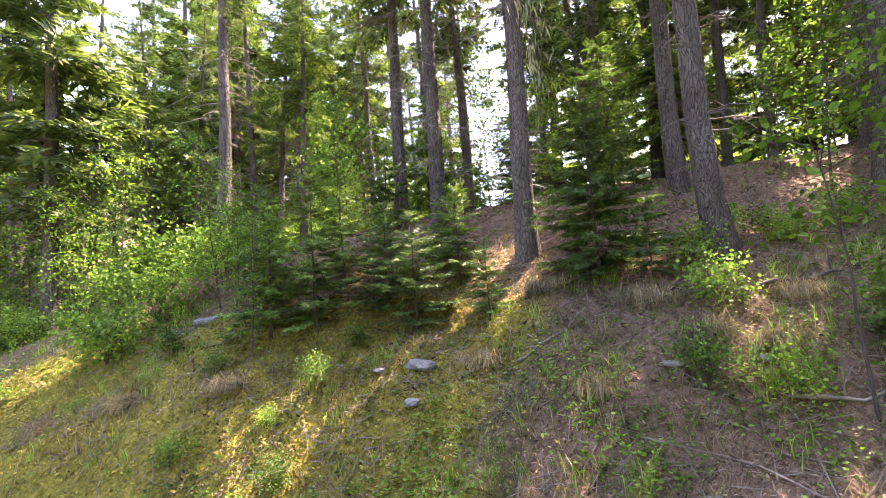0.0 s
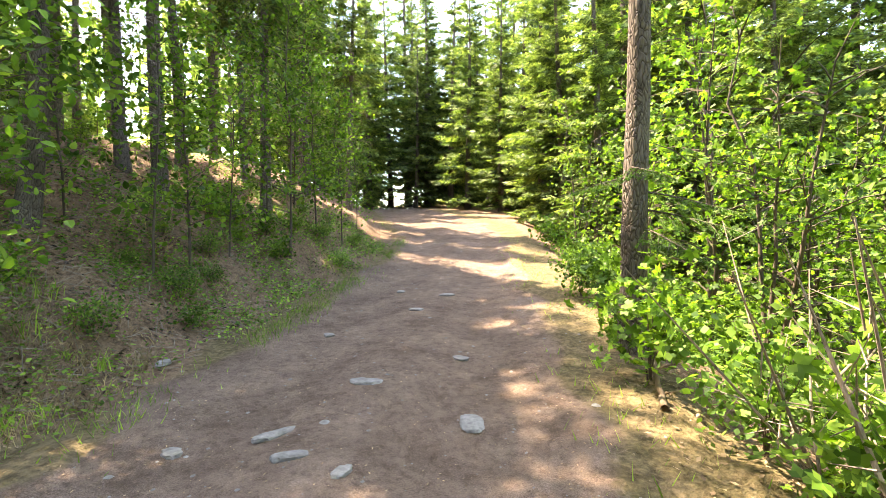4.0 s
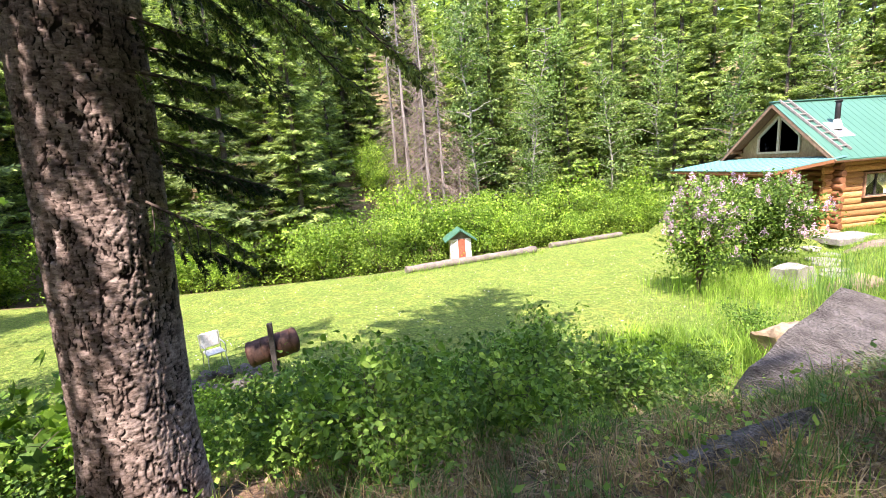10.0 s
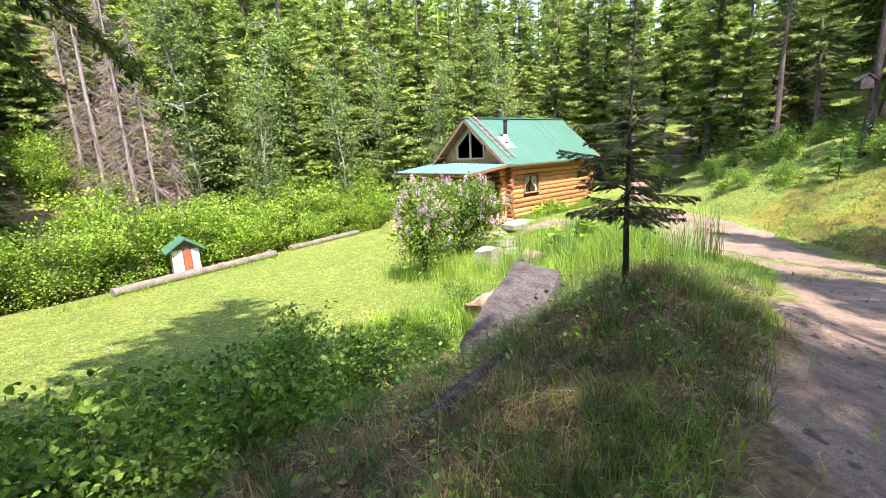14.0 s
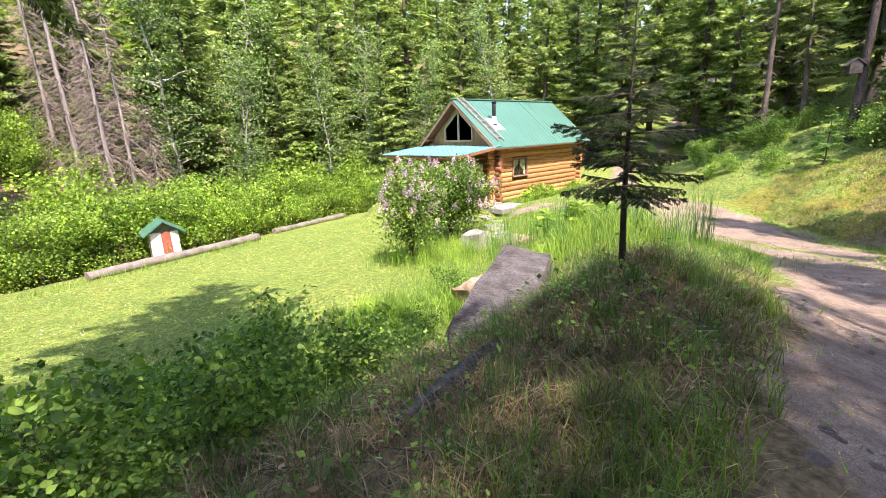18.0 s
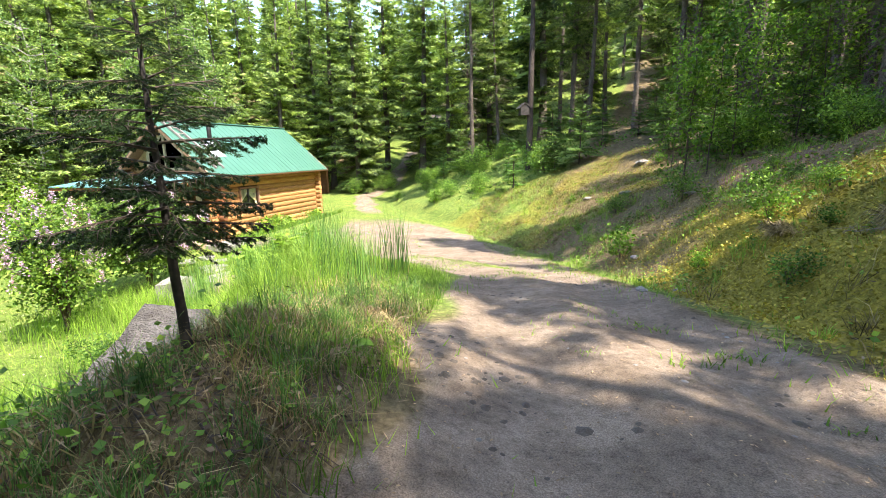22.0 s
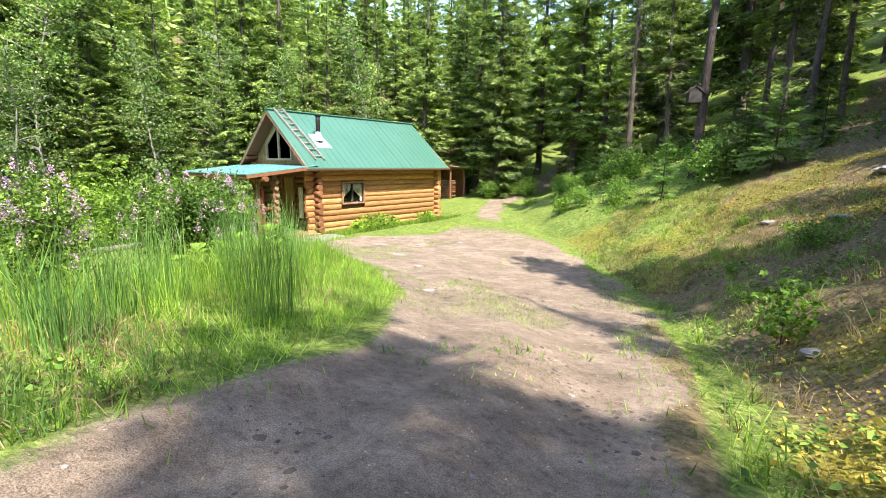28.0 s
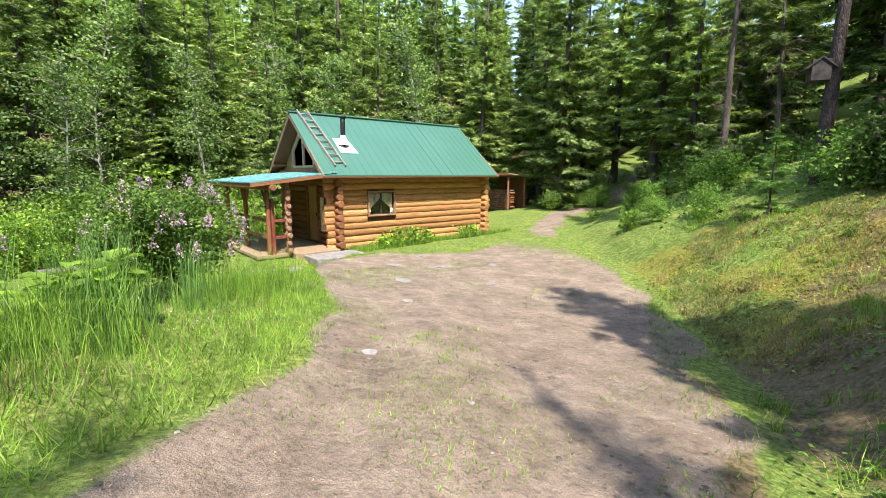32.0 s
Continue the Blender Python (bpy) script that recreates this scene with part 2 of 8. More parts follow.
M["snag"] = grainy("bleached_dead_wood", (0.17, 0.15, 0.135), (0.32, 0.29, 0.265), 6, (1, 1, 0.2))
M["rock_tan"] = grainy("tan_rock", (0.22, 0.15, 0.09), (0.36, 0.29, 0.21), 2.0, (1, 1, 2), 0.85, 0.7, 0, 0.03)
M["stone"] = grainy("pale_stone", (0.16, 0.145, 0.13), (0.33, 0.31, 0.285), 5, (1, 1, 1), 0.85, 0.5)
M["clod"] = grainy("dark_soil", (0.075, 0.06, 0.048), (0.14, 0.115, 0.09), 20)
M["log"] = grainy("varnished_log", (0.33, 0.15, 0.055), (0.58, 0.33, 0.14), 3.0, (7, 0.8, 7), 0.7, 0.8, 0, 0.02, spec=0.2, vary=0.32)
# darker log copy: shade under porch and eaves is put into the brown
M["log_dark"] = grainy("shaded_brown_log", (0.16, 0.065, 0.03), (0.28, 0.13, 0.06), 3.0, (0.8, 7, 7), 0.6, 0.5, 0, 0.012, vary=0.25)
M["log_end"] = grainy("weathered_log_end", (0.21, 0.105, 0.062), (0.38, 0.23, 0.15), 7.0, (1, 1, 1), 0.75, 0.5)
M["chink"] = grainy("dark_chinking", (0.07, 0.035, 0.015), (0.14, 0.07, 0.03), 9)
M["board"] = grainy("weathered_board", (0.22, 0.15, 0.09), (0.4, 0.29, 0.19), 4.0, (1, 6, 6), 0.75, 0.4)
M["panel"] = grainy("tan_plywood", (0.3, 0.17, 0.07), (0.46, 0.28, 0.13), 2.0, (4, 4, 1), 0.6, 0.2)
M["frame_wood"] = grainy("pale_window_frame", (0.42, 0.3, 0.17), (0.6, 0.46, 0.3), 4.0, (3, 3, 3), 0.55, 0.2)
M["red_post"] = grainy("red_brown_post", (0.16, 0.04, 0.025), (0.26, 0.075, 0.045), 5, (1, 1, 0.3), 0.6, 0.3)
M["white_paint"] = grainy("off_white_paint", (0.62, 0.6, 0.55), (0.8, 0.78, 0.73), 3, (1, 1, 1), 0.6, 0.15)
M["old_log"] = grainy("grey_weathered_log", (0.11, 0.092, 0.075), (0.23, 0.2, 0.165), 4, (1, 1, 1), 0.85, 0.7)
M["roof"] = painted_sheet("green_metal_roof", (0.047, 0.138, 0.096), (0.058, 0.158, 0.112))
# paler roof copy: the sky's reflection is put into the base colour
M["roof_sheen"] = grainy("porch_metal_sky_sheen", (0.11, 0.28, 0.28), (0.15, 0.34, 0.34), 0.9, (1, 1, 1), 0.35, 0.05, 0.0, 0.004, spec=0.6)
M["steel"] = grainy("galvanised_flashing", (0.5, 0.51, 0.52), (0.72, 0.73, 0.74), 3, (1, 1, 1), 0.45, 0.1, 0.3)
M["alu"] = grainy("aluminium_ladder", (0.5, 0.5, 0.5), (0.68, 0.68, 0.68), 6, (1, 1, 1), 0.45, 0.1, 0.5)
M["black"] = grainy("black_stovepipe", (0.012, 0.012, 0.013), (0.035, 0.034, 0.034), 6, (1, 1, 1), 0.55, 0.15, 0.3)
M["rust"] = grainy("rusty_barrel", (0.035, 0.02, 0.016), (0.1, 0.05, 0.035), 5, (1, 1, 1), 0.7, 0.35, 0.2)
M["red_paint"] = grainy("faded_red_paint", (0.24, 0.07, 0.04), (0.36, 0.12, 0.07), 5, (1, 1, 1), 0.7, 0.2)
M["lace"] = foliage("white_lace", (0.75, 0.75, 0.75), (0.82, 0.82, 0.83), (0.88, 0.88, 0.89), 0.4)
M["room_shade"] = grainy("painted_room_shade", (0.02, 0.017, 0.014), (0.05, 0.042, 0.034), 2)
M["charcoal"] = grainy("burnt_and_shaded_wood", (0.02, 0.018, 0.017), (0.08, 0.07, 0.065), 6)

m, nt, b = mat_base("window_glass", 0.04, 0, 0.5)
b.inputs["Base Color"].default_value = (0.9, 0.93, 0.92, 1)
b.inputs["Transmission Weight"].default_value = 1.0
b.inputs["IOR"].default_value = 1.45
nt.links.new(ramp(nt, noise_tex(nt, coords(nt), 1.5), (0.3, (0.02, 0.02, 0.02)), (0.7, (0.06, 0.06, 0.06))), b.inputs["Roughness"])
M["glass"] = m

# ---- the lie of the land ----
ROAD_Y = (-70, -45, -36.7, -30, -26.7, -20.6, -17.3, -12.7, -9.4, -7.9, -3.9, -0.7, 1, 10, 25, 45, 80)
ROAD_Z = (8.0, 5.6, 4.5, 3.4, 2.85, 2.13, 1.95, 1.8, 1.46, 1.3, 0.49, 0.05, -0.12, 0.1, 1.2, 3.0, 7.0)
LEFT_Y = (-70, -45, -34, -28.5, -22.6, -19, -13, -12, -11.3, -10.2, -9.3, -8.3, -7.2, -6.4, -5.6, -4.8, -4.2, -3.4, -2.6, -1.2, 1.4, 3.2, 5, 9, 13, 30, 80)
LEFT_X = (33, 19.5, 14.9, 13.8, 13.3, 13.0, 12.9, 12.72, 12.6, 12.25, 12.1, 11.95, 11.5, 11.05, 10.4, 9.6, 8.75, 7.6, 5.4, 1.6, 1.4, 3.0, 2.6, 0.6, -1.6, -4, -10)
RIGHT_Y = (-70, -45, -31, -26.4, -22.6, -17.3, -12, -10.3, -8.3, -4.6, -2.4, 0.7, 3.5, 6, 9, 13, 30, 80)
RIGHT_X = (37, 23.5, 17.6, 17.1, 16.9, 16.7, 15.9, 15.1, 14.4, 13.5, 12.6, 11.0, 8.6, 5.6, 2.8, 0.4, -2, -8)


def smooth(a, b, v):
    t = np.clip((v - a) / (b - a), 0, 1)
    return t * t * (3 - 2 * t)


def lumps(x, y, s=1.0):
    return (np.sin(x * 1.3 * s + 1.7 * np.sin(y * 0.7 * s)) + np.sin(y * 1.7 * s + 1.3 * np.sin(x * 0.9 * s + 2)) + np.sin((x + y) * 2.9 * s) * 0.4) / 2.4


def crumble(x, y):
    """Value noise with about one lump a unit, -1 to 1."""
    i, j = np.floor(x), np.floor(y)
    p, q = x - i, y - j
    p, q = p * p * (3 - 2 * p), q * q * (3 - 2 * q)

    def h(a, c):
        v = np.sin(a * 127.1 + c * 311.7) * 43758.5453
        return (v - np.floor(v)) * 2 - 1

    return (h(i, j) * (1 - p) + h(i + 1, j) * p) * (1 - q) + (h(i, j + 1) * (1 - p) + h(i + 1, j + 1) * p) * q


def left_edge(y):
    return np.interp(y, LEFT_Y, LEFT_X)


def right_edge(y):
    return np.interp(y, RIGHT_Y, RIGHT_X)


def road_z(y):
    # rounded by averaging over a few metres
    return sum(np.interp(y + d, ROAD_Y, ROAD_Z) for d in (-1.6, -0.8, 0, 0.8, 1.6)) / 5


def lawn_z(x, y):
    z = np.clip(-0.55 + 0.07 * x, -1.25, 0.0)
    return z + 0.5 * smooth(-22, -40, y)


def height(x, y):
    """The ground's height at x, y (numpy arrays)."""
    x, y = np.asarray(x, float), np.asarray(y, float)
    zr, le, ri = road_z(y), left_edge(y), right_edge(y)
    # the uphill side
    d = np.maximum(x - ri - 0.35, 0)
    k = np.interp(y, (-45, -30, -12, -5, -2, 3, 8, 20), (0.42, 0.5, 0.62, 0.66, 0.6, 0.38, 0.3, 0.28))
    crest = np.interp(y, (-40, -20, -12, -6, -2, 4, 10), (5, 6.0, 5.5, 4.4, 3.8, 8.0, 10.0))
    rise = np.where(d < crest, d * k, crest * k + np.minimum(d - crest, 14) * 0.2 + np.maximum(d - crest - 14, 0) * 0.01)
    rise = rise * smooth(0, 1.2, d) + (0.10 * lumps(x, y) + 0.06 * lumps(x, y, 2.3) + 0.035 * lumps(x + 3, y, 4.1)) * smooth(0.1, 1.6, d)
    up = zr + rise
    # the lawn side: shoulder, bank, lawn, brush, far slope
    toe = np.interp(y, (-60, -30, -22, -15, -12, -9.5, -7, -4.5, -2.5, -0.5, 2), (12, 8.5, 8.0, 7.4, 8.2, 7.4, 5.2, 4.2, 2.6, 0.5, 0.3))
    top = np.interp(y, (-60, -22, -15, -12, -9.5, -7, -4.5, -2.5, -0.5, 2), (16, 12.8, 12.4, 12.0, 10.4, 9.4, 7.0, 4.4, 2.2, 1.5))
    s = smooth(toe, top, x)
    low = lawn_z(x, y)
    beyond = np.maximum(-6.4 - 0.33 * np.clip(y + 8, -8, 6) - x, 0)
    low = low - 0.9 * smooth(0, 5, beyond) + (np.maximum(beyond - 6.5, 0) * 0.42 + np.maximum(beyond - 75, 0) * -0.3) * smooth(75, 22, y)
    low = np.where(y > 0, low + (zr - low) * smooth(-12, -4, x) * smooth(-2, 2.0, y), low)
    low = low + smooth(14, 45, y) * 5.0 * smooth(0, -30, x)
    low = low + smooth(-31, -45, y) * 4.0
    down = low + (zr - low) * s + 0.05 * lumps(x, y) * smooth(0.1, 0.5, s) * smooth(1.0, 0.6, s)
    down = down + 0.38 * np.exp(-(((x - 11.7) / 0.8) ** 2 + ((y + 12.1) / 1.3) ** 2))
    z = np.where(x > ri, up, down) + 0.26 * np.clip(y - 20, 0, 70)
    # wheel ruts and small unevenness
    c, w = (le + ri) / 2, np.maximum((ri - le) / 2, 0.5)
    u = (x - c) / w
    inside = smooth(1.15, 0.9, np.abs(u)) * smooth(4, -3, y)
    z = z + inside * (0.04 * np.cos(u * 6.2) - 0.02) + 0.012 * lumps(x * 3.1, y * 3.1) * (1 - 0.8 * inside)
    # clods, roots and hollows of the bank and the mound
    rough_ = np.maximum(smooth(0.2, 0.9, x - ri) * smooth(6.5, 5.0, x - ri), smooth(0.1, 0.6, le - x) * smooth(4.0, 3.0, le - x)) * smooth(-21, -19.5, y) * smooth(-7.5, -9.0, y)
    z = z + rough_ * (0.05 * crumble(x * 2.3, y * 2.3) + 0.035 * crumble(x * 4.7 + 9, y * 4.7) + 0.018 * crumble(x * 9.1, y * 9.1 + 5))
    # level pad under the cabin and its porch
    pad = smooth(0.6, -0.1, np.maximum(np.maximum(x - 0.2, -6.0 - x), np.maximum(y - 8.2, -2.4 - y)))
    return z * (1 - pad) + (-0.22) * pad


def hz(x, y):
    return float(height(x, y))


def axis_steps(lo, hi, step, far, grow=1.18):
    v = list(np.arange(lo, hi + 1e-6, step))
    s, a = step, v[-1]
    while a < far:
        s *= grow
        a += s
        v.append(a)
    s, a = step, lo
    while a > -far:
        s *= grow
        a -= s
        v.insert(0, a)
    return np.array(v)


def mesh_from(name, verts, faces, material=None, smooth_faces=False):
    """A mesh from numpy arrays; faces is an n x 3 or n x 4 array."""
    me = bpy.data.meshes.new(name)
    verts, faces = np.asarray(verts, np.float32), np.asarray(faces, np.int32)
    n, k = faces.shape
    me.vertices.add(len(verts))
    me.vertices.foreach_set("co", verts.ravel())
    me.loops.add(n * k)
    me.loops.foreach_set("vertex_index", faces.ravel())
    me.polygons.add(n)
    me.polygons.foreach_set("loop_start", np.arange(0, n * k, k, dtype=np.int32))
    me.polygons.foreach_set("use_smooth", np.full(n, smooth_faces))
    me.update(calc_edges=True)
    if material:
        me.materials.append(material)
    return me


def open_bank(x, y):
    """The sunny mossy stretch of the bank that rises beside the clearing."""
    return smooth(0.15, 0.7, x - right_edge(y)) * smooth(16.2, 15.2, x) * smooth(-0.6, 0.8, y) * smooth(6.7, 5.9, y + 0.25 * lumps(x, y))


def masks(x, y):
    """How much of the ground is bare dirt, lawn, needle litter and moss at x, y."""
    le, ri = left_edge(y), right_edge(y)
    wob = 0.28 * lumps(x * 1.7, y * 1.7)
    dirt = smooth(-0.25, 0.35, x - le + wob) * smooth(-0.25, 0.35, ri - x + wob) * smooth(8.5, 2.5, y + 1.5 * wob)
    trail = 0.75 * smooth(1.1, 0.4, np.abs(x - (le + ri) / 2 + wob)) * smooth(6, 9, y)
    dirt = np.maximum(dirt, trail)
    lawn = smooth(10.8, 9.0, x - 0.15 * (y + 12) + wob) * smooth(-1.0, 0.5, x + 6.6 + 0.33 * np.clip(y + 8, -8, 6))
    lawn = np.maximum(lawn * smooth(-33, -28, y), smooth(2.6, 0.2, le - x) * smooth(-12, -8, y) * smooth(1.5, -0.3, x - le))
    verge = smooth(1.3, 0.1, x - ri + wob) * smooth(-0.1, 0.15, x - ri) * smooth(-14, -6, y)
    lawn = np.maximum(lawn, verge * 0.8)
    lawn = np.maximum(lawn, smooth(2, 5, y) * smooth(1.5, -0.5, x - ri) * smooth(14, 10, y) * 0.9)
    litter = smooth(1.5, 4.0, x - ri + 1.2 * lumps(x * 0.5, y * 0.5)) * smooth(6, -4, y) * (0.45 + 0.55 * np.maximum(smooth(-11.5, -13.5, y), smooth(0.1, 0.5, lumps(x * 0.9 + 1, y * 0.8))))
    litter = np.maximum(litter, smooth(0.1, 0.9, x - ri + 0.5 * lumps(x * 0.9, y * 0.9)) * smooth(-13.0, -15.0, y + 0.8 * lumps(x * 0.7, y)))
    litter = np.maximum(litter, smooth(0.3, 1.6, le - x) * smooth(-14, -16, y) * smooth(9.5, 10.8, x))
    moss = smooth(0.0, 0.8, x - ri) * smooth(6.0, 2.0, x - ri) * smooth(-15.5, -13.0, y + 0.8 * lumps(x, y)) * smooth(12, 4, y)
    moss = moss * smooth(-0.6, 0.25, lumps(x * 0.8 + 3, y * 0.8))
    moss = moss * (0.3 + 0.7 * smooth(-3.0, -7.0, y))
    moss = np.maximum(moss, 0.85 * smooth(0.1, 0.8, x - ri) * smooth(4.2, 2.8, x - ri) * smooth(-13.6, -12.6, y) * smooth(-4.5, -7.0, y) * smooth(-0.9, -0.3, lumps(x * 1.3, y * 1.3)))
    moss = np.maximum(moss, 0.5 * open_bank(x, y) * smooth(-0.5, 0.3, lumps(x * 1.1 + 2, y * 1.2)))
    return dirt, lawn, litter, moss


def finer(v, lo, hi, step):
    """The grid lines v with closer ones from lo to hi."""
    return np.concatenate([v[v < lo - 0.05], np.arange(lo, hi, step), v[v > hi + 0.05]])


xs = finer(axis_steps(-9, 24, 0.2, 2200, 1.16), 9.2, 21.4, 0.075)
ys = finer(axis_steps(-31, 12, 0.2, 2200, 1.16), -20.0, -8.4, 0.075)
gx, gy = np.meshgrid(xs, ys, indexing="ij")
gz = height(gx, gy)
ni, nj = gx.shape
idx = np.arange(ni * nj).reshape(ni, nj)
quads = np.stack([idx[:-1, :-1], idx[1:, :-1], idx[1:, 1:], idx[:-1, 1:]], -1).reshape(-1, 4)
ground_mesh = mesh_from("ground", np.stack([gx, gy, gz], -1).reshape(-1, 3), quads, None, True)
kinds = ground_mesh.attributes.new("kind", "FLOAT_COLOR", "POINT")
kinds.data.foreach_set("color", np.stack(masks(gx, gy), -1).astype(np.float32).reshape(-1))

m, nt, b = mat_base("ground_soil", 0.95, 0, 0.1)
at = nt.nodes.new("ShaderNodeAttribute")
at.attribute_name = "kind"
sep = nt.nodes.new("ShaderNodeSeparateColor")
nt.links.new(at.outputs["Color"], sep.inputs[0])
v = coords(nt)
n_tuft = noise_tex(nt, v, 9.0, 6.0, 0.7)
n_big, n_mid, n_fine, n_grit = noise_tex(nt, v, 0.6), noise_tex(nt, v, 4.0), noise_tex(nt, v, 28.0, 4.0), noise_tex(nt, v, 130.0, 3.0)


def ragged(fac, lo=0.35, hi=0.65):
    """A mask broken up by noise."""
    a = nt.nodes.new("ShaderNodeMath")
    a.operation = "MULTIPLY_ADD"
    nt.links.new(n_fine, a.inputs[0])
    a.inputs[1].default_value = 0.5
    nt.links.new(fac, a.inputs[2])
    c = nt.nodes.new("ShaderNodeMapRange")
    c.inputs[1].default_value, c.inputs[2].default_value = lo + 0.25, hi + 0.25
    nt.links.new(a.outputs[0], c.inputs[0])
    return c.outputs[0]


n_patch, n_clump = noise_tex(nt, v, 1.7, 6.0, 0.65, 0.4), noise_tex(nt, v, 15.0, 5.0, 0.7, 0.3)
n_track = noise_tex(nt, v, 1.3, 4.0, 0.6)
soil = blend(nt, n_patch, ramp(nt, n_mid, (0.35, (0.1, 0.07, 0.042)), (0.65, (0.24, 0.165, 0.105))), ramp(nt, n_fine, (0.35, (0.1, 0.088, 0.04)), (0.65, (0.22, 0.185, 0.09))))
dirt_c = blend(nt, 0.55, ramp(nt, n_big, (0.3, (0.2, 0.155, 0.118)), (0.7, (0.296, 0.238, 0.187))), ramp(nt, n_mid, (0.3, (0.162, 0.126, 0.097)), (0.7, (0.362, 0.297, 0.236))))
dirt_c = blend(nt, 0.8, dirt_c, ramp(nt, n_track, (0.36, (0.78, 0.76, 0.74)), (0.62, (1.15, 1.14, 1.13))), "MULTIPLY")
dirt_c = blend(nt, 0.7, dirt_c, ramp(nt, n_clump, (0.34, (0.6, 0.58, 0.56)), (0.5, (1.02, 1.02, 1.02)), (0.7, (1.25, 1.25, 1.25))), "MULTIPLY")
dirt_c = blend(nt, 0.75, dirt_c, ramp(nt, n_grit, (0.35, (0.5, 0.48, 0.46)), (0.66, (1.4, 1.38, 1.34))), "MULTIPLY")
lawn_c = blend(nt, 0.5, ramp(nt, n_big, (0.3, (0.105, 0.17, 0.036)), (0.7, (0.19, 0.24, 0.06))), ramp(nt, n_fine, (0.3, (0.07, 0.12, 0.026)), (0.7, (0.28, 0.345, 0.09))))
lawn_c = blend(nt, 0.85, lawn_c, ramp(nt, n_tuft, (0.36, (0.5, 0.56, 0.5)), (0.62, (1.4, 1.3, 1.25))), "MULTIPLY")
lawn_c = blend(nt, 0.8, lawn_c, ramp(nt, n_patch, (0.32, (1.3, 1.12, 1.0)), (0.46, (1.0, 1.0, 1.0)), (0.7, (0.72, 0.86, 0.8))), "MULTIPLY")
litter_c = blend(nt, 0.6, ramp(nt, n_mid, (0.3, (0.11, 0.07, 0.044)), (0.7, (0.25, 0.165, 0.105))), ramp(nt, n_grit, (0.35, (0.07, 0.042, 0.027)), (0.68, (0.42, 0.28, 0.19))))
moss_c = blend(nt, 0.5, ramp(nt, n_mid, (0.3, (0.16, 0.142, 0.028)), (0.7, (0.28, 0.245, 0.045))), ramp(nt, n_fine, (0.3, (0.13, 0.115, 0.02)), (0.7, (0.4, 0.325, 0.06))))
col = blend(nt, ragged(at.outputs["Alpha"]), blend(nt, ragged(sep.outputs[2]), blend(nt, ragged(sep.outputs[1]), soil, lawn_c), litter_c), moss_c)
col = blend(nt, 0.9, col, ramp(nt, n_clump, (0.32, (0.42, 0.42, 0.42)), (0.5, (1.0, 1.0, 1.0)), (0.68, (1.5, 1.45, 1.4))), "MULTIPLY")
# dirt tint by y: redder and darker along the forest road above the drive
pos, split, along = nt.nodes.new("ShaderNodeNewGeometry"), nt.nodes.new("ShaderNodeSeparateXYZ"), nt.nodes.new("ShaderNodeMapRange")
nt.links.new(pos.outputs["Position"], split.inputs[0])
nt.links.new(split.outputs[1], along.inputs[0])
along.inputs[1].default_value, along.inputs[2].default_value = -13.5, -17.5
dirt_c = blend(nt, along.outputs[0], dirt_c, blend(nt, 1.0, dirt_c, (0.8, 0.72, 0.72), "MULTIPLY"))
col = blend(nt, ragged(sep.outputs[0]), col, dirt_c)
nt.links.new(col, b.inputs["Base Color"])
hm = nt.nodes.new("ShaderNodeMath")
hm.operation, hm.inputs[1].default_value = "MULTIPLY_ADD", 0.35
nt.links.new(n_grit, hm.inputs[0])
nt.links.new(n_fine, hm.inputs[2])
hm2 = nt.nodes.new("ShaderNodeMath")
hm2.operation, hm2.inputs[1].default_value = "MULTIPLY_ADD", 1.6
nt.links.new(n_clump, hm2.inputs[0])
nt.links.new(hm.outputs[0], hm2.inputs[2])
bump(nt, b, hm2.outputs[0], 0.7, 0.05)
ground_mesh.materials.append(m)
tagged(new("ground", ground_mesh), "dirt drive between a mown lawn and a mossy wooded bank", "ground", kind="structure")

# ---- builders ----
def part(name, data, material, parent, label="", kind=""):
    """Links a bmesh or a mesh as one object under a thing or a part."""
    me = data
    if isinstance(data, bmesh.types.BMesh):
        me = bpy.data.meshes.new(name)
        data.to_mesh(me)
        data.free()
    if material and not me.materials:
        me.materials.append(material)
    ob = new(name, me)
    ob.parent = parent
    return tagged(ob, label, kind=kind)


def thing(name, m, label, category, group="", kind=""):
    """An empty at the thing's base, to hold its parts."""
    ob = new(name)
    ob.empty_display_size = 0.2
    ob.matrix_world = m
    return tagged(ob, label, category, group, kind)


def unit(v):
    return v / np.maximum(np.linalg.norm(v, axis=-1, keepdims=True), 1e-6)


def kites(base, way, side, length, width):
    """Leaf-like quads: base point, direction, side vector, length and width, all as arrays."""
    l, w = length[:, None], width[:, None]
    mid = base + way * l * 0.45
    v = np.stack([base, mid - side * w * 0.5, base + way * l, mid + side * w * 0.5], 1)
    f = np.arange(len(base) * 4).reshape(-1, 4)
    return v.reshape(-1, 3), f


def leaves6(base, way, side, length, width):
    """Pointed leaves folded along the midrib, two quads each."""
    l, w = length[:, None], width[:, None]
    up = np.cross(side, way)
    pts = [base]
    for along, out in ((0.22, 0.42), (0.62, 0.4)):
        pts.append(base + way * l * along + side * w * out + up * w * 0.14)
    pts.append(base + way * l)
    for along, out in ((0.62, 0.4), (0.22, 0.42)):
        pts.append(base + way * l * along - side * w * out + up * w * 0.14)
    v = np.stack(pts, 1)
    i = np.arange(len(base))[:, None] * 6
    f = np.concatenate([i + np.array([0, 1, 2, 3]), i + np.array([0, 3, 4, 5])])
    return v.reshape(-1, 3), f


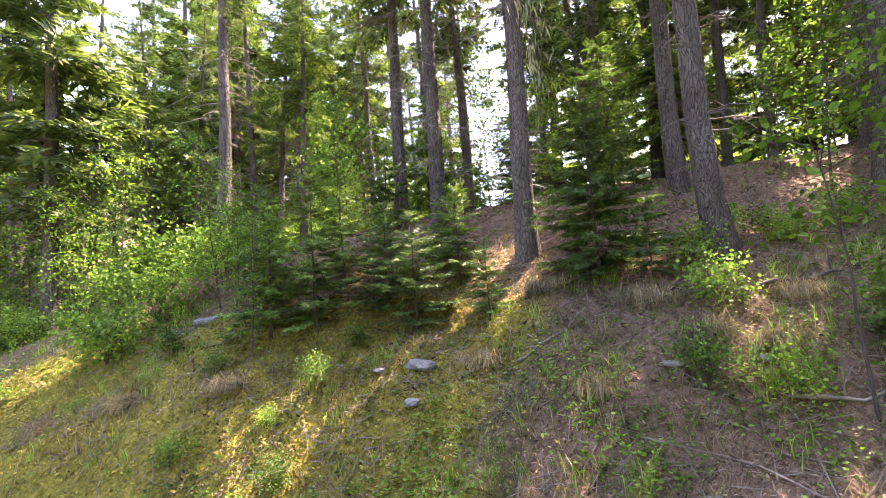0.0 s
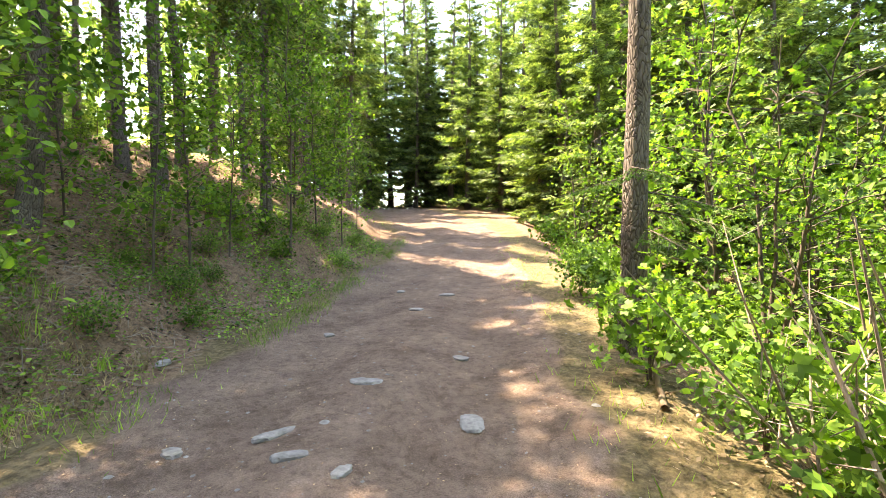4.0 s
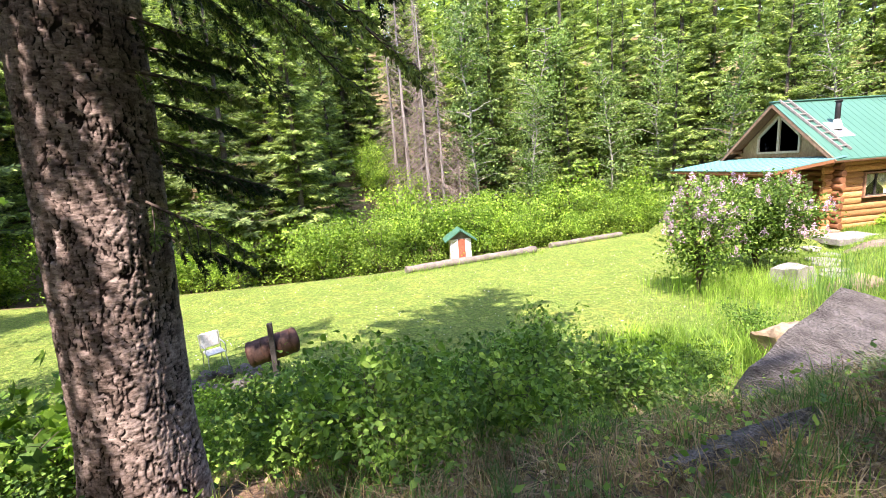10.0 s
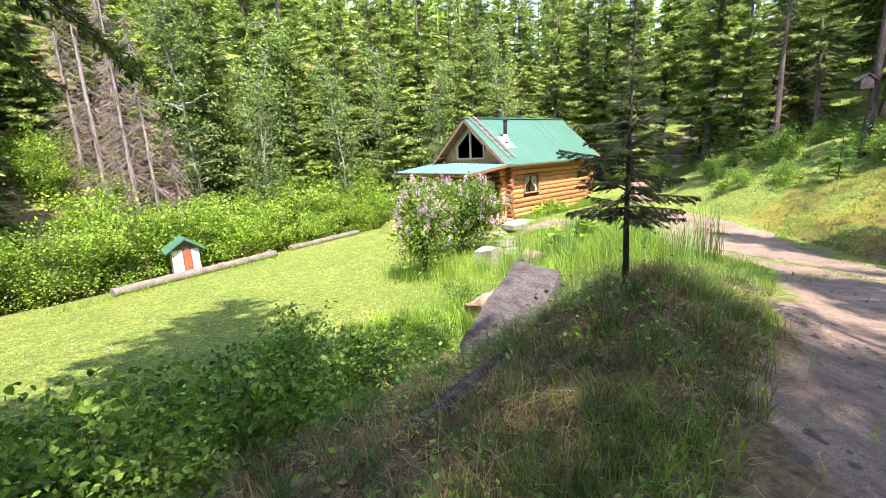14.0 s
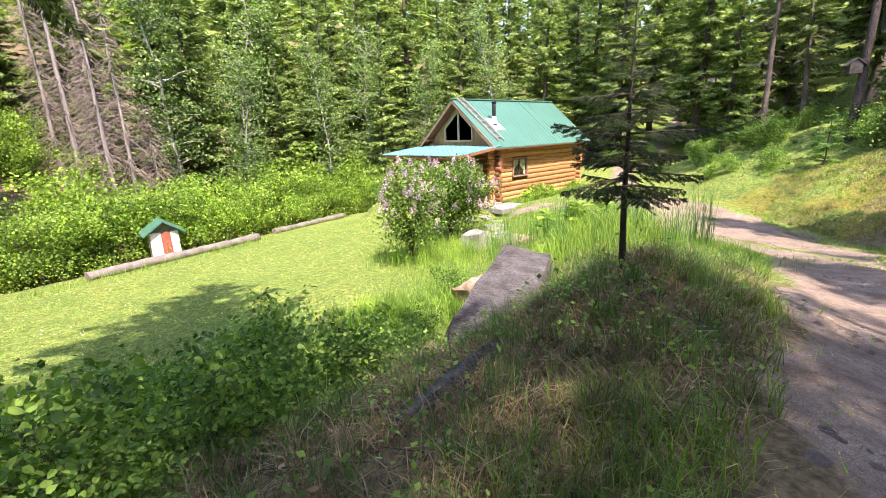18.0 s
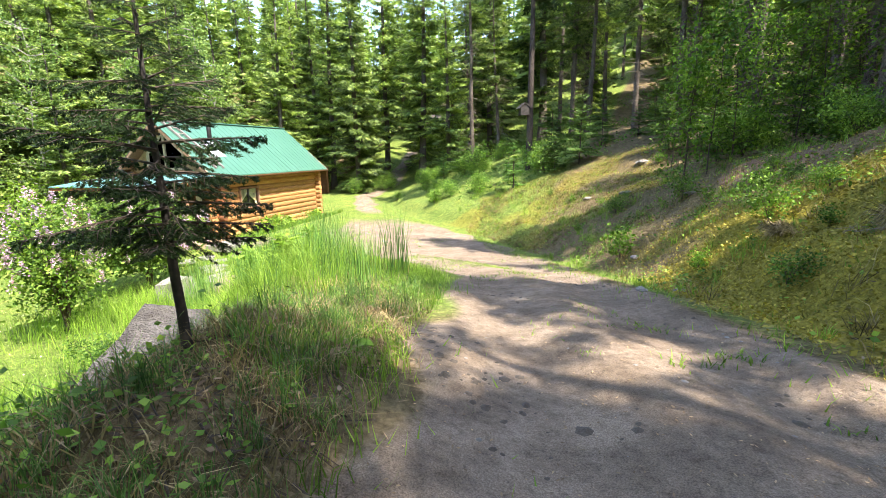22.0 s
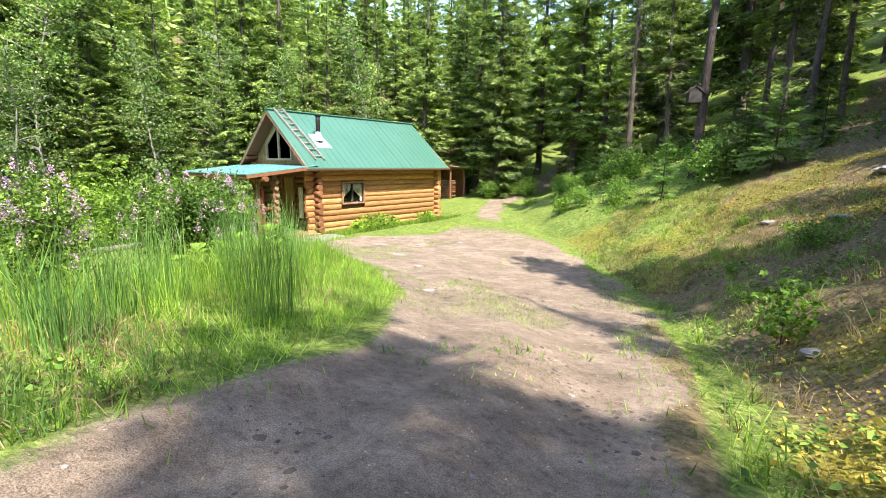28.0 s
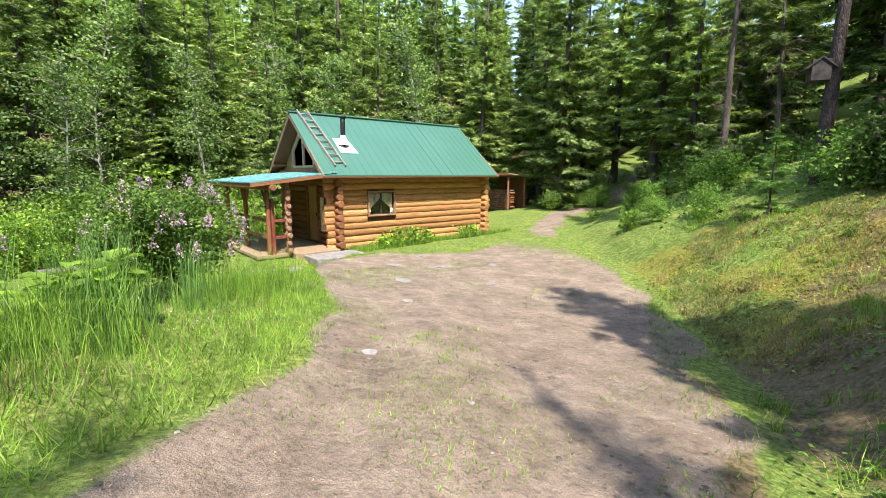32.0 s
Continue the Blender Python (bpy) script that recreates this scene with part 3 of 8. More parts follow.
def maple_leaves(base, way, side, length, width):
    """Five-lobed leaves, slightly cupped, one kite a lobe."""
    up = np.cross(side, way)
    vs, fs, n = [], [], len(base)
    for a, k in ((-1.75, 0.6), (-0.85, 0.88), (0.0, 1.0), (0.85, 0.88), (1.75, 0.6)):
        d = way * math.cos(a) + side * math.sin(a) + up * 0.16 * abs(math.sin(a))
        v, f = kites(base + way * (length * 0.12)[:, None], d, unit(np.cross(up, d)), length * k * 0.82, length * 0.4)
        fs.append(f + sum(len(q) for q in vs))
        vs.append(v)
    return np.concatenate(vs), np.concatenate(fs)


def fingers(base, way, side, length, width):
    """Needled sprays: a pointed tip and two pairs of side twigs, each a thin triangle."""
    up = np.cross(side, way)
    l = length[:, None]
    vs = []
    for a, turn, k in ((0.32, 0.0, 0.68), (0.06, 0.75, 0.6), (0.06, -0.75, 0.6), (0.36, 0.65, 0.44), (0.36, -0.65, 0.44)):
        p = base + way * l * a
        d = way * math.cos(turn) + side * math.sin(turn) - up * 0.12 * (turn != 0)
        w = np.cross(up, d) * (width * (0.34 + 0.12 * (turn == 0)))[:, None]
        vs.append(np.stack([p - w + d * l * 0.05, p + d * l * k, p + w + d * l * 0.05], 1))
    v = np.concatenate(vs).reshape(-1, 3)
    return v, np.arange(len(v)).reshape(-1, 3)


def tube(path, radii, sides=7):
    """A tapered round tube along a path, as vertices and quads."""
    path, n = np.asarray(path, float), len(path)
    t = unit(np.gradient(path, axis=0))
    up = np.where(np.abs(t[:, 2:]) > 0.9, np.array([[1.0, 0, 0]]), np.array([[0, 0, 1.0]]))
    a = unit(np.cross(t, up))
    b_ = np.cross(t, a)
    ang = np.linspace(0, 2 * np.pi, sides, endpoint=False)
    ring = path[:, None] + np.asarray(radii)[:, None, None] * (a[:, None] * np.cos(ang)[None, :, None] + b_[:, None] * np.sin(ang)[None, :, None])
    i = np.arange(n * sides).reshape(n, sides)
    j = np.roll(i, -1, axis=1)
    f = np.stack([i[:-1], i[1:], j[1:], j[:-1]], -1).reshape(-1, 4)
    return ring.reshape(-1, 3), f


def gather(pieces):
    vs, fs, n = [], [], 0
    for v, f in pieces:
        vs.append(v)
        fs.append(np.asarray(f) + n)
        n += len(v)
    return np.concatenate(vs), np.concatenate(fs)


def trunk_mesh(name, h, r, rng, material, lean=0.0, sides=9, roots=1.35):
    n = 12
    u = np.linspace(0, 1, n) ** 1.3
    wig = np.cumsum(rng.normal(0, 0.012, (n, 2)), axis=0) * h * 0.12
    path = np.stack([wig[:, 0] + lean * u * h, wig[:, 1], u * h - 0.25 * (u == 0)], 1)
    path[0, :2] = 0
    rad = r * (1 - u * 0.93)
    rad[0] *= roots
    rad[1] *= 1.02
    v, f = tube(path, rad, sides)
    return mesh_from(name, v, f, material, True), path


def conifer_crown(name, h, r, seed, material, whorls=26, per=6, sprays=8, bare=0.12, droop=0.25, taper=0.8, width=0.34, thin_low=0.5, path=None, spray=1.0):
    """Whorls of drooping boughs, each with side sprays of needles."""
    rng = np.random.default_rng(seed)
    base, way, side, ln, wd = [], [], [], [], []
    twigs = []
    for k in range(whorls):
        u = bare + (1 - bare) * (k + rng.uniform(-0.4, 0.4)) / whorls
        u = min(max(u, bare), 0.985)
        top = (u - bare) / (1 - bare)
        for j in range(per):
            if top < 0.25 and rng.random() < thin_low * (1 - top / 0.25) * 0.6:
                continue
            az = rng.uniform(0, 2 * np.pi)
            L = r * ((1 - top) ** taper * 0.93 + 0.04) * rng.uniform(0.62, 1.12) * (0.72 + 0.28 * min(1, top / 0.18))
            z0 = u * h + rng.uniform(-0.3, 0.3) * h / whorls
            c = np.array([np.interp(z0, path[:, 2], path[:, 0]), np.interp(z0, path[:, 2], path[:, 1])]) if path is not None else np.zeros(2)
            ns = max(3, int(sprays * (0.45 + 0.55 * L / r)))
            s = (np.arange(ns) + rng.uniform(0.1, 0.9, ns)) / ns
            s = 0.12 + 0.88 * s
            out = np.array([np.cos(az), np.sin(az), 0])
            lat = np.array([-np.sin(az), np.cos(az), 0])
            dr = droop * rng.uniform(0.5, 1.5) * (1.15 - top)
            rise = 0.45 * top
            zc = z0 + L * (rise * s - dr * s * 1.25 + 0.5 * dr * s ** 3)
            p = np.stack([c[0] + out[0] * L * s, c[1] + out[1] * L * s, zc], 1)
            twigs.append((np.array([c[0], c[1], z0]), p[-1], L))
            for sgn in (-1, 1):
                d = unit(out * rng.uniform(0.55, 0.95, (ns, 1)) + sgn * lat * rng.uniform(0.45, 1.0, (ns, 1)) + np.array([0, 0, 1.0]) * rng.uniform(-0.55, 0.12, (ns, 1)))
                l = spray * ((0.13 + 0.27 * (1 - 0.65 * s)) * L * rng.uniform(0.6, 1.2, ns) + 0.04 * r)
                nrm = unit(np.array([0, 0, 1.0]) + out * 0.35 + rng.normal(0, 0.6, (ns, 3)))
                base.append(p), way.append(d), side.append(unit(np.cross(d, nrm))), ln.append(l), wd.append(l * width * rng.uniform(0.75, 1.25, ns))
            base.append(p[-1:]), way.append(unit(out + np.array([0, 0, -0.1]))[None]), side.append(lat[None]), ln.append(np.array([0.16 * L + 0.05 * r])), wd.append(np.array([0.07 * L + 0.02 * r]))
    v, f = fingers(np.concatenate(base), np.concatenate(way), np.concatenate(side), np.concatenate(ln), np.concatenate(wd))
    return mesh_from(name, v, f, material), twigs


def dead_branch_mesh(name, h, top, reach, seed, material, count=80):
    """Bare drooping branches with side twigs on the lower trunk."""
    rng = np.random.default_rng(seed)
    pieces = []
    for k in range(count):
        z = h * rng.uniform(0.07, top)
        a_ = rng.uniform(0, 2 * np.pi)
        L = reach * rng.uniform(0.3, 1.0) * (0.45 + 0.55 * min(1.0, z / (h * top) * 1.6))
        o = np.array([np.cos(a_), np.sin(a_), 0])
        p0, p1 = np.array([0, 0, z]), np.array([0, 0, z]) + o * L + np.array([0, 0, -L * rng.uniform(0.05, 0.6)])
        mid = (p0 + p1) / 2 + np.array([0, 0, 0.08 * L])
        pieces.append(tube([p0, mid, p1], [0.014, 0.009, 0.003], 3))
        for j in range(4):
            q = p0 + (p1 - p0) * rng.uniform(0.25, 0.95)
            pieces.append(tube([q, q + unit(o * 0.6 + rng.normal(0, 0.7, 3) + [0, 0, -0.5]) * 0.38 * L], [0.006, 0.002], 3))
    v, f = gather(pieces)
    return mesh_from(name, v, f, material)


def bough_mesh(name, twigs, r0, material, keep=1.0, rng=None):
    """The bare wood of the boughs, as thin tapered tubes."""
    pieces = []
    for a, c, L in twigs:
        if rng is not None and rng.random() > keep:
            continue
        pieces.append(tube([a, c], [r0 * L, r0 * L * 0.25], 3))
    v, f = gather(pieces)
    return mesh_from(name, v, f, material)


def make_conifer(m, h, r, seed, label, group="", needle="needle", bark="bark", tr=0.0, wood=True, dead=0.0, **kw):
    """conifer > trunk, crown, boughs."""
    rng = np.random.default_rng(seed + 500)
    t = thing("conifer_tree", m, label, "tree", group)
    tm, path = trunk_mesh("trunk", h, tr or 0.011 * h + 0.03, rng, M[bark], sides=10)
    part("trunk", tm, None, t)
    cm, tw = conifer_crown("crown", h, r, seed, M[needle], path=path, **kw)
    part("crown", cm, None, t, kind="stuff")
    if wood:
        part("bough_wood", bough_mesh("bough_wood", tw, 0.009, M["bark"]), None, t, kind="stuff")
    if dead:
        part("dead_wood", dead_branch_mesh("dead_wood", h, kw["bare"] + 0.12, dead, seed + 40, M["dead"]), None, t, "brittle bare lower branches", kind="stuff")
    return t


def leafy_crown(name, centres, spread, count, size, seed, material, flat=0.8, hang=0.25, fine=True):
    """Many small leaves round the given branch tips."""
    rng = np.random.default_rng(seed)
    c = centres[rng.integers(0, len(centres), count)]
    off = np.clip(rng.normal(0, 1, (count, 3)), -1.7, 1.7) * spread * np.array([1, 1, flat])
    base = c + off
    d = unit(rng.normal(0, 1, (count, 3)) + np.array([0, 0, -hang]))
    nrm = unit(rng.normal(0, 0.7, (count, 3)) + np.array([0, 0, 1.0]))
    side = unit(np.cross(d, nrm))
    l = size * rng.uniform(0.6, 1.3, count)
    v, f = {True: leaves6, False: kites, "maple": maple_leaves}[fine](base, d, side, l, l * 0.75)
    return mesh_from(name, v, f, material)


def make_leafy(m, h, r, seed, label, category, name="sapling", leaf="leaf", bark="stem", leaves=1500, size=0.1, tr=0.03, stems=1, low=0.25, limbs=22, spread=0.22, lean=0.0, group="", fine=True):
    """broad-leaved plant > stem(s), limbs, leaves."""
    rng = np.random.default_rng(seed)
    t = thing(name, m, label, category, group)
    tips, wood = [], []
    for s in range(stems):
        az, out = rng.uniform(0, 2 * np.pi), (0 if stems == 1 else rng.uniform(0.15, 0.75) * r)
        n = 8
        u = np.linspace(0, 1, n)
        hh = h * (1 if stems == 1 else rng.uniform(0.6, 1.0))
        wig = np.cumsum(rng.normal(0, 0.02, (n, 2)), axis=0) * hh
        path = np.stack([np.cos(az) * out * u ** 1.4 + wig[:, 0] * u + lean * u * hh, np.sin(az) * out * u ** 1.4 + wig[:, 1] * u, u * hh - 0.12 * (u == 0)], 1)
        v, f = tube(path, tr * (1 - 0.88 * u), 5)
        part("stem", mesh_from("stem", v, f, M[bark], True), None, t)
        for k in range(max(3, limbs // stems)):
            q = rng.uniform(low, 0.97)
            b0 = np.array([np.interp(q, u, path[:, i]) for i in range(3)])
            a2 = rng.uniform(0, 2 * np.pi)
            L = r * rng.uniform(0.35, 1.0) * (1.15 - 0.75 * abs(q - 0.45)) / (1.6 if stems > 1 else 1.0)
            e = b0 + np.array([np.cos(a2) * L, np.sin(a2) * L, L * rng.uniform(0.05, 0.6)])
            mid = (b0 + e) / 2 + np.array([0, 0, 0.08 * L])
            wood.append(tube([b0, mid, e], [tr * 0.35, tr * 0.22, tr * 0.08], 3))
            tips += [e, mid, mid * 0.5 + e * 0.5]
    v, f = gather(wood)
    part("limb_wood", mesh_from("limb_wood", v, f, M[bark]), None, t, kind="stuff")
    part("leaves", leafy_crown("leaves", np.array(tips), spread, leaves, size, seed + 1, M[leaf], fine=fine), None, t, kind="stuff")
    return t

# ---- the cabin ----
def box_bm(x0, x1, y0, y1, z0, z1, bevel=0.0, bm=None):
    """A box, or one added to bm; with soft edges if asked."""
    own = bm is None
    bm = bm or bmesh.new()
    r = bmesh.ops.create_cube(bm, size=1)["verts"]
    for v_ in r:
        v_.co = Vector(((x0 + x1) / 2 + v_.co.x * (x1 - x0), (y0 + y1) / 2 + v_.co.y * (y1 - y0), (z0 + z1) / 2 + v_.co.z * (z1 - z0)))
    if bevel and own:
        bmesh.ops.bevel(bm, geom=bm.edges[:], offset=bevel, segments=1, affect="EDGES")
    return bm


def beam_bm(a, c, w, h, bevel=0.006):
    """A squared timber from a to c."""
    a, c = Vector(a), Vector(c)
    d = c - a
    bm = box_bm(-w / 2, w / 2, -h / 2, h / 2, 0, d.length, bevel)
    q = d.to_track_quat("Z", "Y").to_matrix().to_4x4()
    bm.transform(Matrix.Translation(a) @ q)
    return bm


def slab_bm(corners, thick):
    """A flat sheet through the corners, with thickness below it."""
    bm = bmesh.new()
    p = [Vector(c) for c in corners]
    n = (p[1] - p[0]).cross(p[2] - p[0]).normalized()
    if n.z < 0:
        p, n = p[::-1], -n
    a, c = [bm.verts.new(q) for q in p], [bm.verts.new(q - n * thick) for q in p]
    bm.faces.new(a), bm.faces.new(c[::-1])
    for i in range(len(p)):
        j = (i + 1) % len(p)
        bm.faces.new((a[i], c[i], c[j], a[j]))
    return bm


def log_mesh(a, c, r, seed, sides=12, rings=9, knobby=0.035, squash=1.0, ends=True):
    """A round log from a to c, uneven along its length, with rounded ends."""
    rng = np.random.default_rng(seed)
    a, c = np.array(a, float), np.array(c, float)
    u = np.linspace(0, 1, rings)
    path = a + (c - a) * u[:, None]
    path[1:-1] += rng.normal(0, r * 0.03, (rings - 2, 3))
    rad = r * (1 + rng.normal(0, knobby, rings))
    v, f = tube(path, rad, sides)
    d = (c - a) / np.linalg.norm(c - a)
    v = v.reshape(rings, sides, 3)
    if ends:
        cap0 = path[0] + (v[0] - path[0]) * 0.86 - d * r * 0.1
        cap1 = path[-1] + (v[-1] - path[-1]) * 0.86 + d * r * 0.1
        v = np.concatenate([cap0[None], v, cap1[None]])
    n = len(v)
    i = np.arange(n * sides).reshape(n, sides)
    j = np.roll(i, -1, axis=1)
    faces = [tuple(q) for q in np.stack([i[:-1], i[1:], j[1:], j[:-1]], -1).reshape(-1, 4)]
    faces += [tuple(i[0]), tuple(i[-1][::-1])]
    me = bpy.data.meshes.new("log")
    me.from_pydata([tuple(p) for p in v.reshape(-1, 3)], [], faces)
    for p in me.polygons[: len(faces) - 2]:
        p.use_smooth = True
    return me


EAVE_Z, RIDGE_Z, RIDGE_X = 2.4, 4.6, -2.6
SLOPE = (RIDGE_Z - EAVE_Z) / (0 - RIDGE_X)
WALL_X, BACK_X, FRONT_Y, REAR_Y = -0.53, -4.67, 0.62, 7.72
WIN = (1.9, 3.08, 0.92, 1.84)


def roof_z(x):
    return RIDGE_Z - SLOPE * abs(x - RIDGE_X)


cabin = thing("log_cabin", pose(0, 0, 0), "small log cabin with a green metal gable roof and porch", "cabin")
LOG_D = 0.232
courses = [(-0.2 + LOG_D * (k + 0.5)) for k in range(13)]


def opening_panel(name, along, at_, lo, hi, z0, z1, hole, thick=0.09):
    """A thin wall core with an opening through it; along is the axis that it runs on."""
    bm = bmesh.new()
    spans = [(lo, hi, z0, z1)] if hole is None else [(lo, hole[0], z0, z1), (hole[1], hi, z0, z1), (hole[0], hole[1], z0, hole[2]), (hole[0], hole[1], hole[3], z1)]
    for a, c, p, q in spans:
        if c - a < 0.01 or q - p < 0.01:
            continue
        if along == "y":
            box_bm(at_ - thick / 2, at_ + thick / 2, a, c, p, q, bm=bm)
        else:
            box_bm(a, c, at_ - thick / 2, at_ + thick / 2, p, q, bm=bm)
    return bm


DOOR = (-2.72, -1.86, 0.0, 1.98)
w_side = part("side_wall", opening_panel("w", "y", WALL_X - 0.11, FRONT_Y, REAR_Y, -0.2, 2.74, WIN), M["chink"], cabin, "honey-coloured log side wall")
w_front = part("front_wall", opening_panel("w", "x", FRONT_Y + 0.1, BACK_X, WALL_X, -0.2, 2.6, DOOR), M["chink"], cabin, "log front wall with the porch's shade in its brown")
w_back = part("back_wall", opening_panel("w", "y", BACK_X + 0.11, FRONT_Y, REAR_Y, -0.2, 2.74, None), M["chink"], cabin)
w_rear = part("rear_wall", opening_panel("w", "x", REAR_Y - 0.1, BACK_X, WALL_X, -0.2, 2.6, None), M["chink"], cabin)
part("cabin_floor", box_bm(BACK_X + 0.1, WALL_X - 0.1, FRONT_Y + 0.1, REAR_Y - 0.1, -0.2, -0.02), M["board"], cabin)

r_ = random.Random(5)
for k, z in enumerate(courses):
    stick = 0.30
    if z < 2.62:
        # side wall logs, cut at the window
        spans = [(FRONT_Y - stick + r_.uniform(-0.06, 0.06), REAR_Y + stick + r_.uniform(-0.06, 0.06))]
        if WIN[2] - 0.1 < z < WIN[3] + 0.1:
            spans = [(spans[0][0], WIN[0] - 0.02), (WIN[1] + 0.02, spans[0][1])]
        for a, c in spans:
            lm = log_mesh((0, a, 0), (0, c, 0), LOG_D * 0.54, 10 + k, 14, 15, knobby=0.045)
            lm.transform(Matrix.Translation((WALL_X - 0.08, 0, z + r_.uniform(-0.008, 0.008))) @ Matrix.Diagonal((0.62, 1, 1, 1)))
            part("log", lm, M["log"], w_side)
        part("log", log_mesh((BACK_X + 0.1, FRONT_Y - stick, z), (BACK_X + 0.1, REAR_Y + stick, z), LOG_D * 0.53, 40 + k), M["log"], w_back)
    zf = z + LOG_D / 2
    if zf < 2.5:
        spans = [(BACK_X - stick, WALL_X + stick - 0.06 + r_.uniform(-0.05, 0.05))]
        if DOOR[2] - 0.3 < zf < DOOR[3] + 0.08:
            spans = [(spans[0][0], DOOR[0] - 0.05), (DOOR[1] + 0.05, spans[0][1])]
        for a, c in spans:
            # front logs take the darker copy, porch shade in the colour
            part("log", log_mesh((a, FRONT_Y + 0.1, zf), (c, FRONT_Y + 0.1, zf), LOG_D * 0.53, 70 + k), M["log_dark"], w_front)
        part("log", log_mesh((BACK_X - stick, REAR_Y - 0.1, zf), (WALL_X + stick - 0.06, REAR_Y - 0.1, zf), LOG_D * 0.53, 100 + k), M["log"], w_rear)

# gable triangles, boarded, with the glazed opening in the front one
def gable(y, hole):
    bm = bmesh.new()
    zb = 2.5
    zt = RIDGE_Z - 0.12
    half = (zt - zb) / SLOPE
    outer = [(RIDGE_X - half, zb), (RIDGE_X + half, zb), (RIDGE_X, zt)]
    t = 0.08
    if not hole:
        ring = outer
        front, back = [bm.verts.new((x, y, z)) for x, z in ring], [bm.verts.new((x, y + t, z)) for x, z in ring]
        bm.faces.new(front), bm.faces.new(back[::-1])
        for i in range(3):
            j = (i + 1) % 3
            bm.faces.new((front[i], back[i], back[j], front[j]))
        return bm
    for yy, flip in ((y, False), (y + t, True)):
        o = [bm.verts.new((x, yy, z)) for x, z in outer]
        h = [bm.verts.new((x, yy, z)) for x, z in hole]
        for q in ((o[0], o[1], h[1], h[0]), (o[1], h[2], h[1]), (o[1], o[2], h[3], h[2]), (o[2], o[0], h[4], h[3]), (o[0], h[0], h[4])):
            bm.faces.new(q[::-1] if flip else q)
    bm.verts.ensure_lookup_table()
    for i in range(5):
        j = (i + 1) % 5
        bm.faces.new((bm.verts[3 + i], bm.verts[3 + j], bm.verts[11 + j], bm.verts[11 + i]))
    for i in range(3):
        j = (i + 1) % 3
        bm.faces.new((bm.verts[i], bm.verts[8 + i], bm.verts[8 + j], bm.verts[j]))
    return bm


HOLE = [(-3.67, 2.7), (-1.82, 2.7), (-1.82, 3.32), (-2.74, 4.1), (-3.67, 3.32)]
g_front = part("front_gable", gable(0.55, HOLE), M["panel"], cabin, "tan boarded gable with a pointed window")
part("rear_gable", gable(REAR_Y - 0.12, None), M["panel"], cabin)
gw = part("gable_window", box_bm(-2.79, -2.69, 0.5, 0.58, 2.73, 4.04, 0.008), M["frame_wood"], cabin, "pale wooden pointed window frame")
for (x0, z0), (x1, z1) in zip(HOLE, HOLE[1:] + HOLE[:1]):
    part("window_frame", beam_bm((x0, 0.53, z0), (x1, 0.53, z1), 0.085, 0.085), M["frame_wood"], gw)
for pts in (((-3.65, 2.72), (-2.78, 2.72), (-2.78, 4.04), (-3.65, 3.31)), ((-2.7, 2.72), (-1.84, 2.72), (-1.84, 3.31), (-2.7, 4.04))):
    bm = bmesh.new()
    bm.faces.new([bm.verts.new((x, 0.575, z)) for x, z in pts])
    r2 = bmesh.ops.solidify(bm, geom=bm.faces[:], thickness=0.006)
    pane = part("pane", bm, M["glass"], gw, "dark reflecting glass pane")
    pane.visible_shadow = False

# roof: two sheets with ribs, ridge cap, rake boards
def slope_bm(x_eave, sign, y0, y1, lift=0.0, thick=0.045):
    bm = bmesh.new()
    zr = RIDGE_Z + lift
    ze = EAVE_Z + lift
    vs = []
    for dz in (0, -thick):
        vs.append([bm.verts.new(p) for p in ((RIDGE_X, y0, zr + dz), (x_eave, y0, ze + dz), (x_eave, y1, ze + dz), (RIDGE_X, y1, zr + dz))])
    a, c = vs
    bm.faces.new(a if sign > 0 else a[::-1]), bm.faces.new(c[::-1] if sign > 0 else c)
    for i in range(4):
        j = (i + 1) % 4
        bm.faces.new((a[i], c[i], c[j], a[j]))
    bmesh.ops.recalc_face_normals(bm, faces=bm.faces[:])
    return bm


roof = part("roof", slope_bm(0.0, 1, 0.0, 8.0), M["roof"], cabin, "green ribbed metal roof slope")
roof_b = part("roof", slope_bm(-5.2, -1, 0.0, 8.0), M["roof"], cabin, "green ribbed metal roof slope")
for k in range(27):
    y = 0.15 + k * 0.296
    for xe, ob in ((0.0, roof), (-5.2, roof_b)):
        big = k in (16, 18)
        part("rib", beam_bm((xe, y, EAVE_Z + 0.006), (RIDGE_X, y, RIDGE_Z + 0.006), 0.026 if big else 0.02, 0.034 if big else 0.013, 0.004), M["roof"], ob)
part("ridge_cap", beam_bm((RIDGE_X, -0.03, RIDGE_Z + 0.01), (RIDGE_X, 8.03, RIDGE_Z + 0.01), 0.2, 0.05, 0.015), M["roof"], cabin)
for y in (0.02, 7.98):
    for xe in (0.02, -5.22):
        part("rake_board", beam_bm((xe, y, EAVE_Z - 0.09), (RIDGE_X, y, RIDGE_Z - 0.1), 0.04, 0.13), M["log_end"], cabin)
part("eave_board", beam_bm((0.02, 0.0, EAVE_Z - 0.075), (0.02, 8.0, EAVE_Z - 0.06), 0.03, 0.06), M["chink"], cabin)
# soffits in the dark log colour, which holds the eave shade
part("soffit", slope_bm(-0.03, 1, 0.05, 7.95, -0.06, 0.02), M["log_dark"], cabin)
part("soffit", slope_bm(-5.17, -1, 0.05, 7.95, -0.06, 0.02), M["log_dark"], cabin)
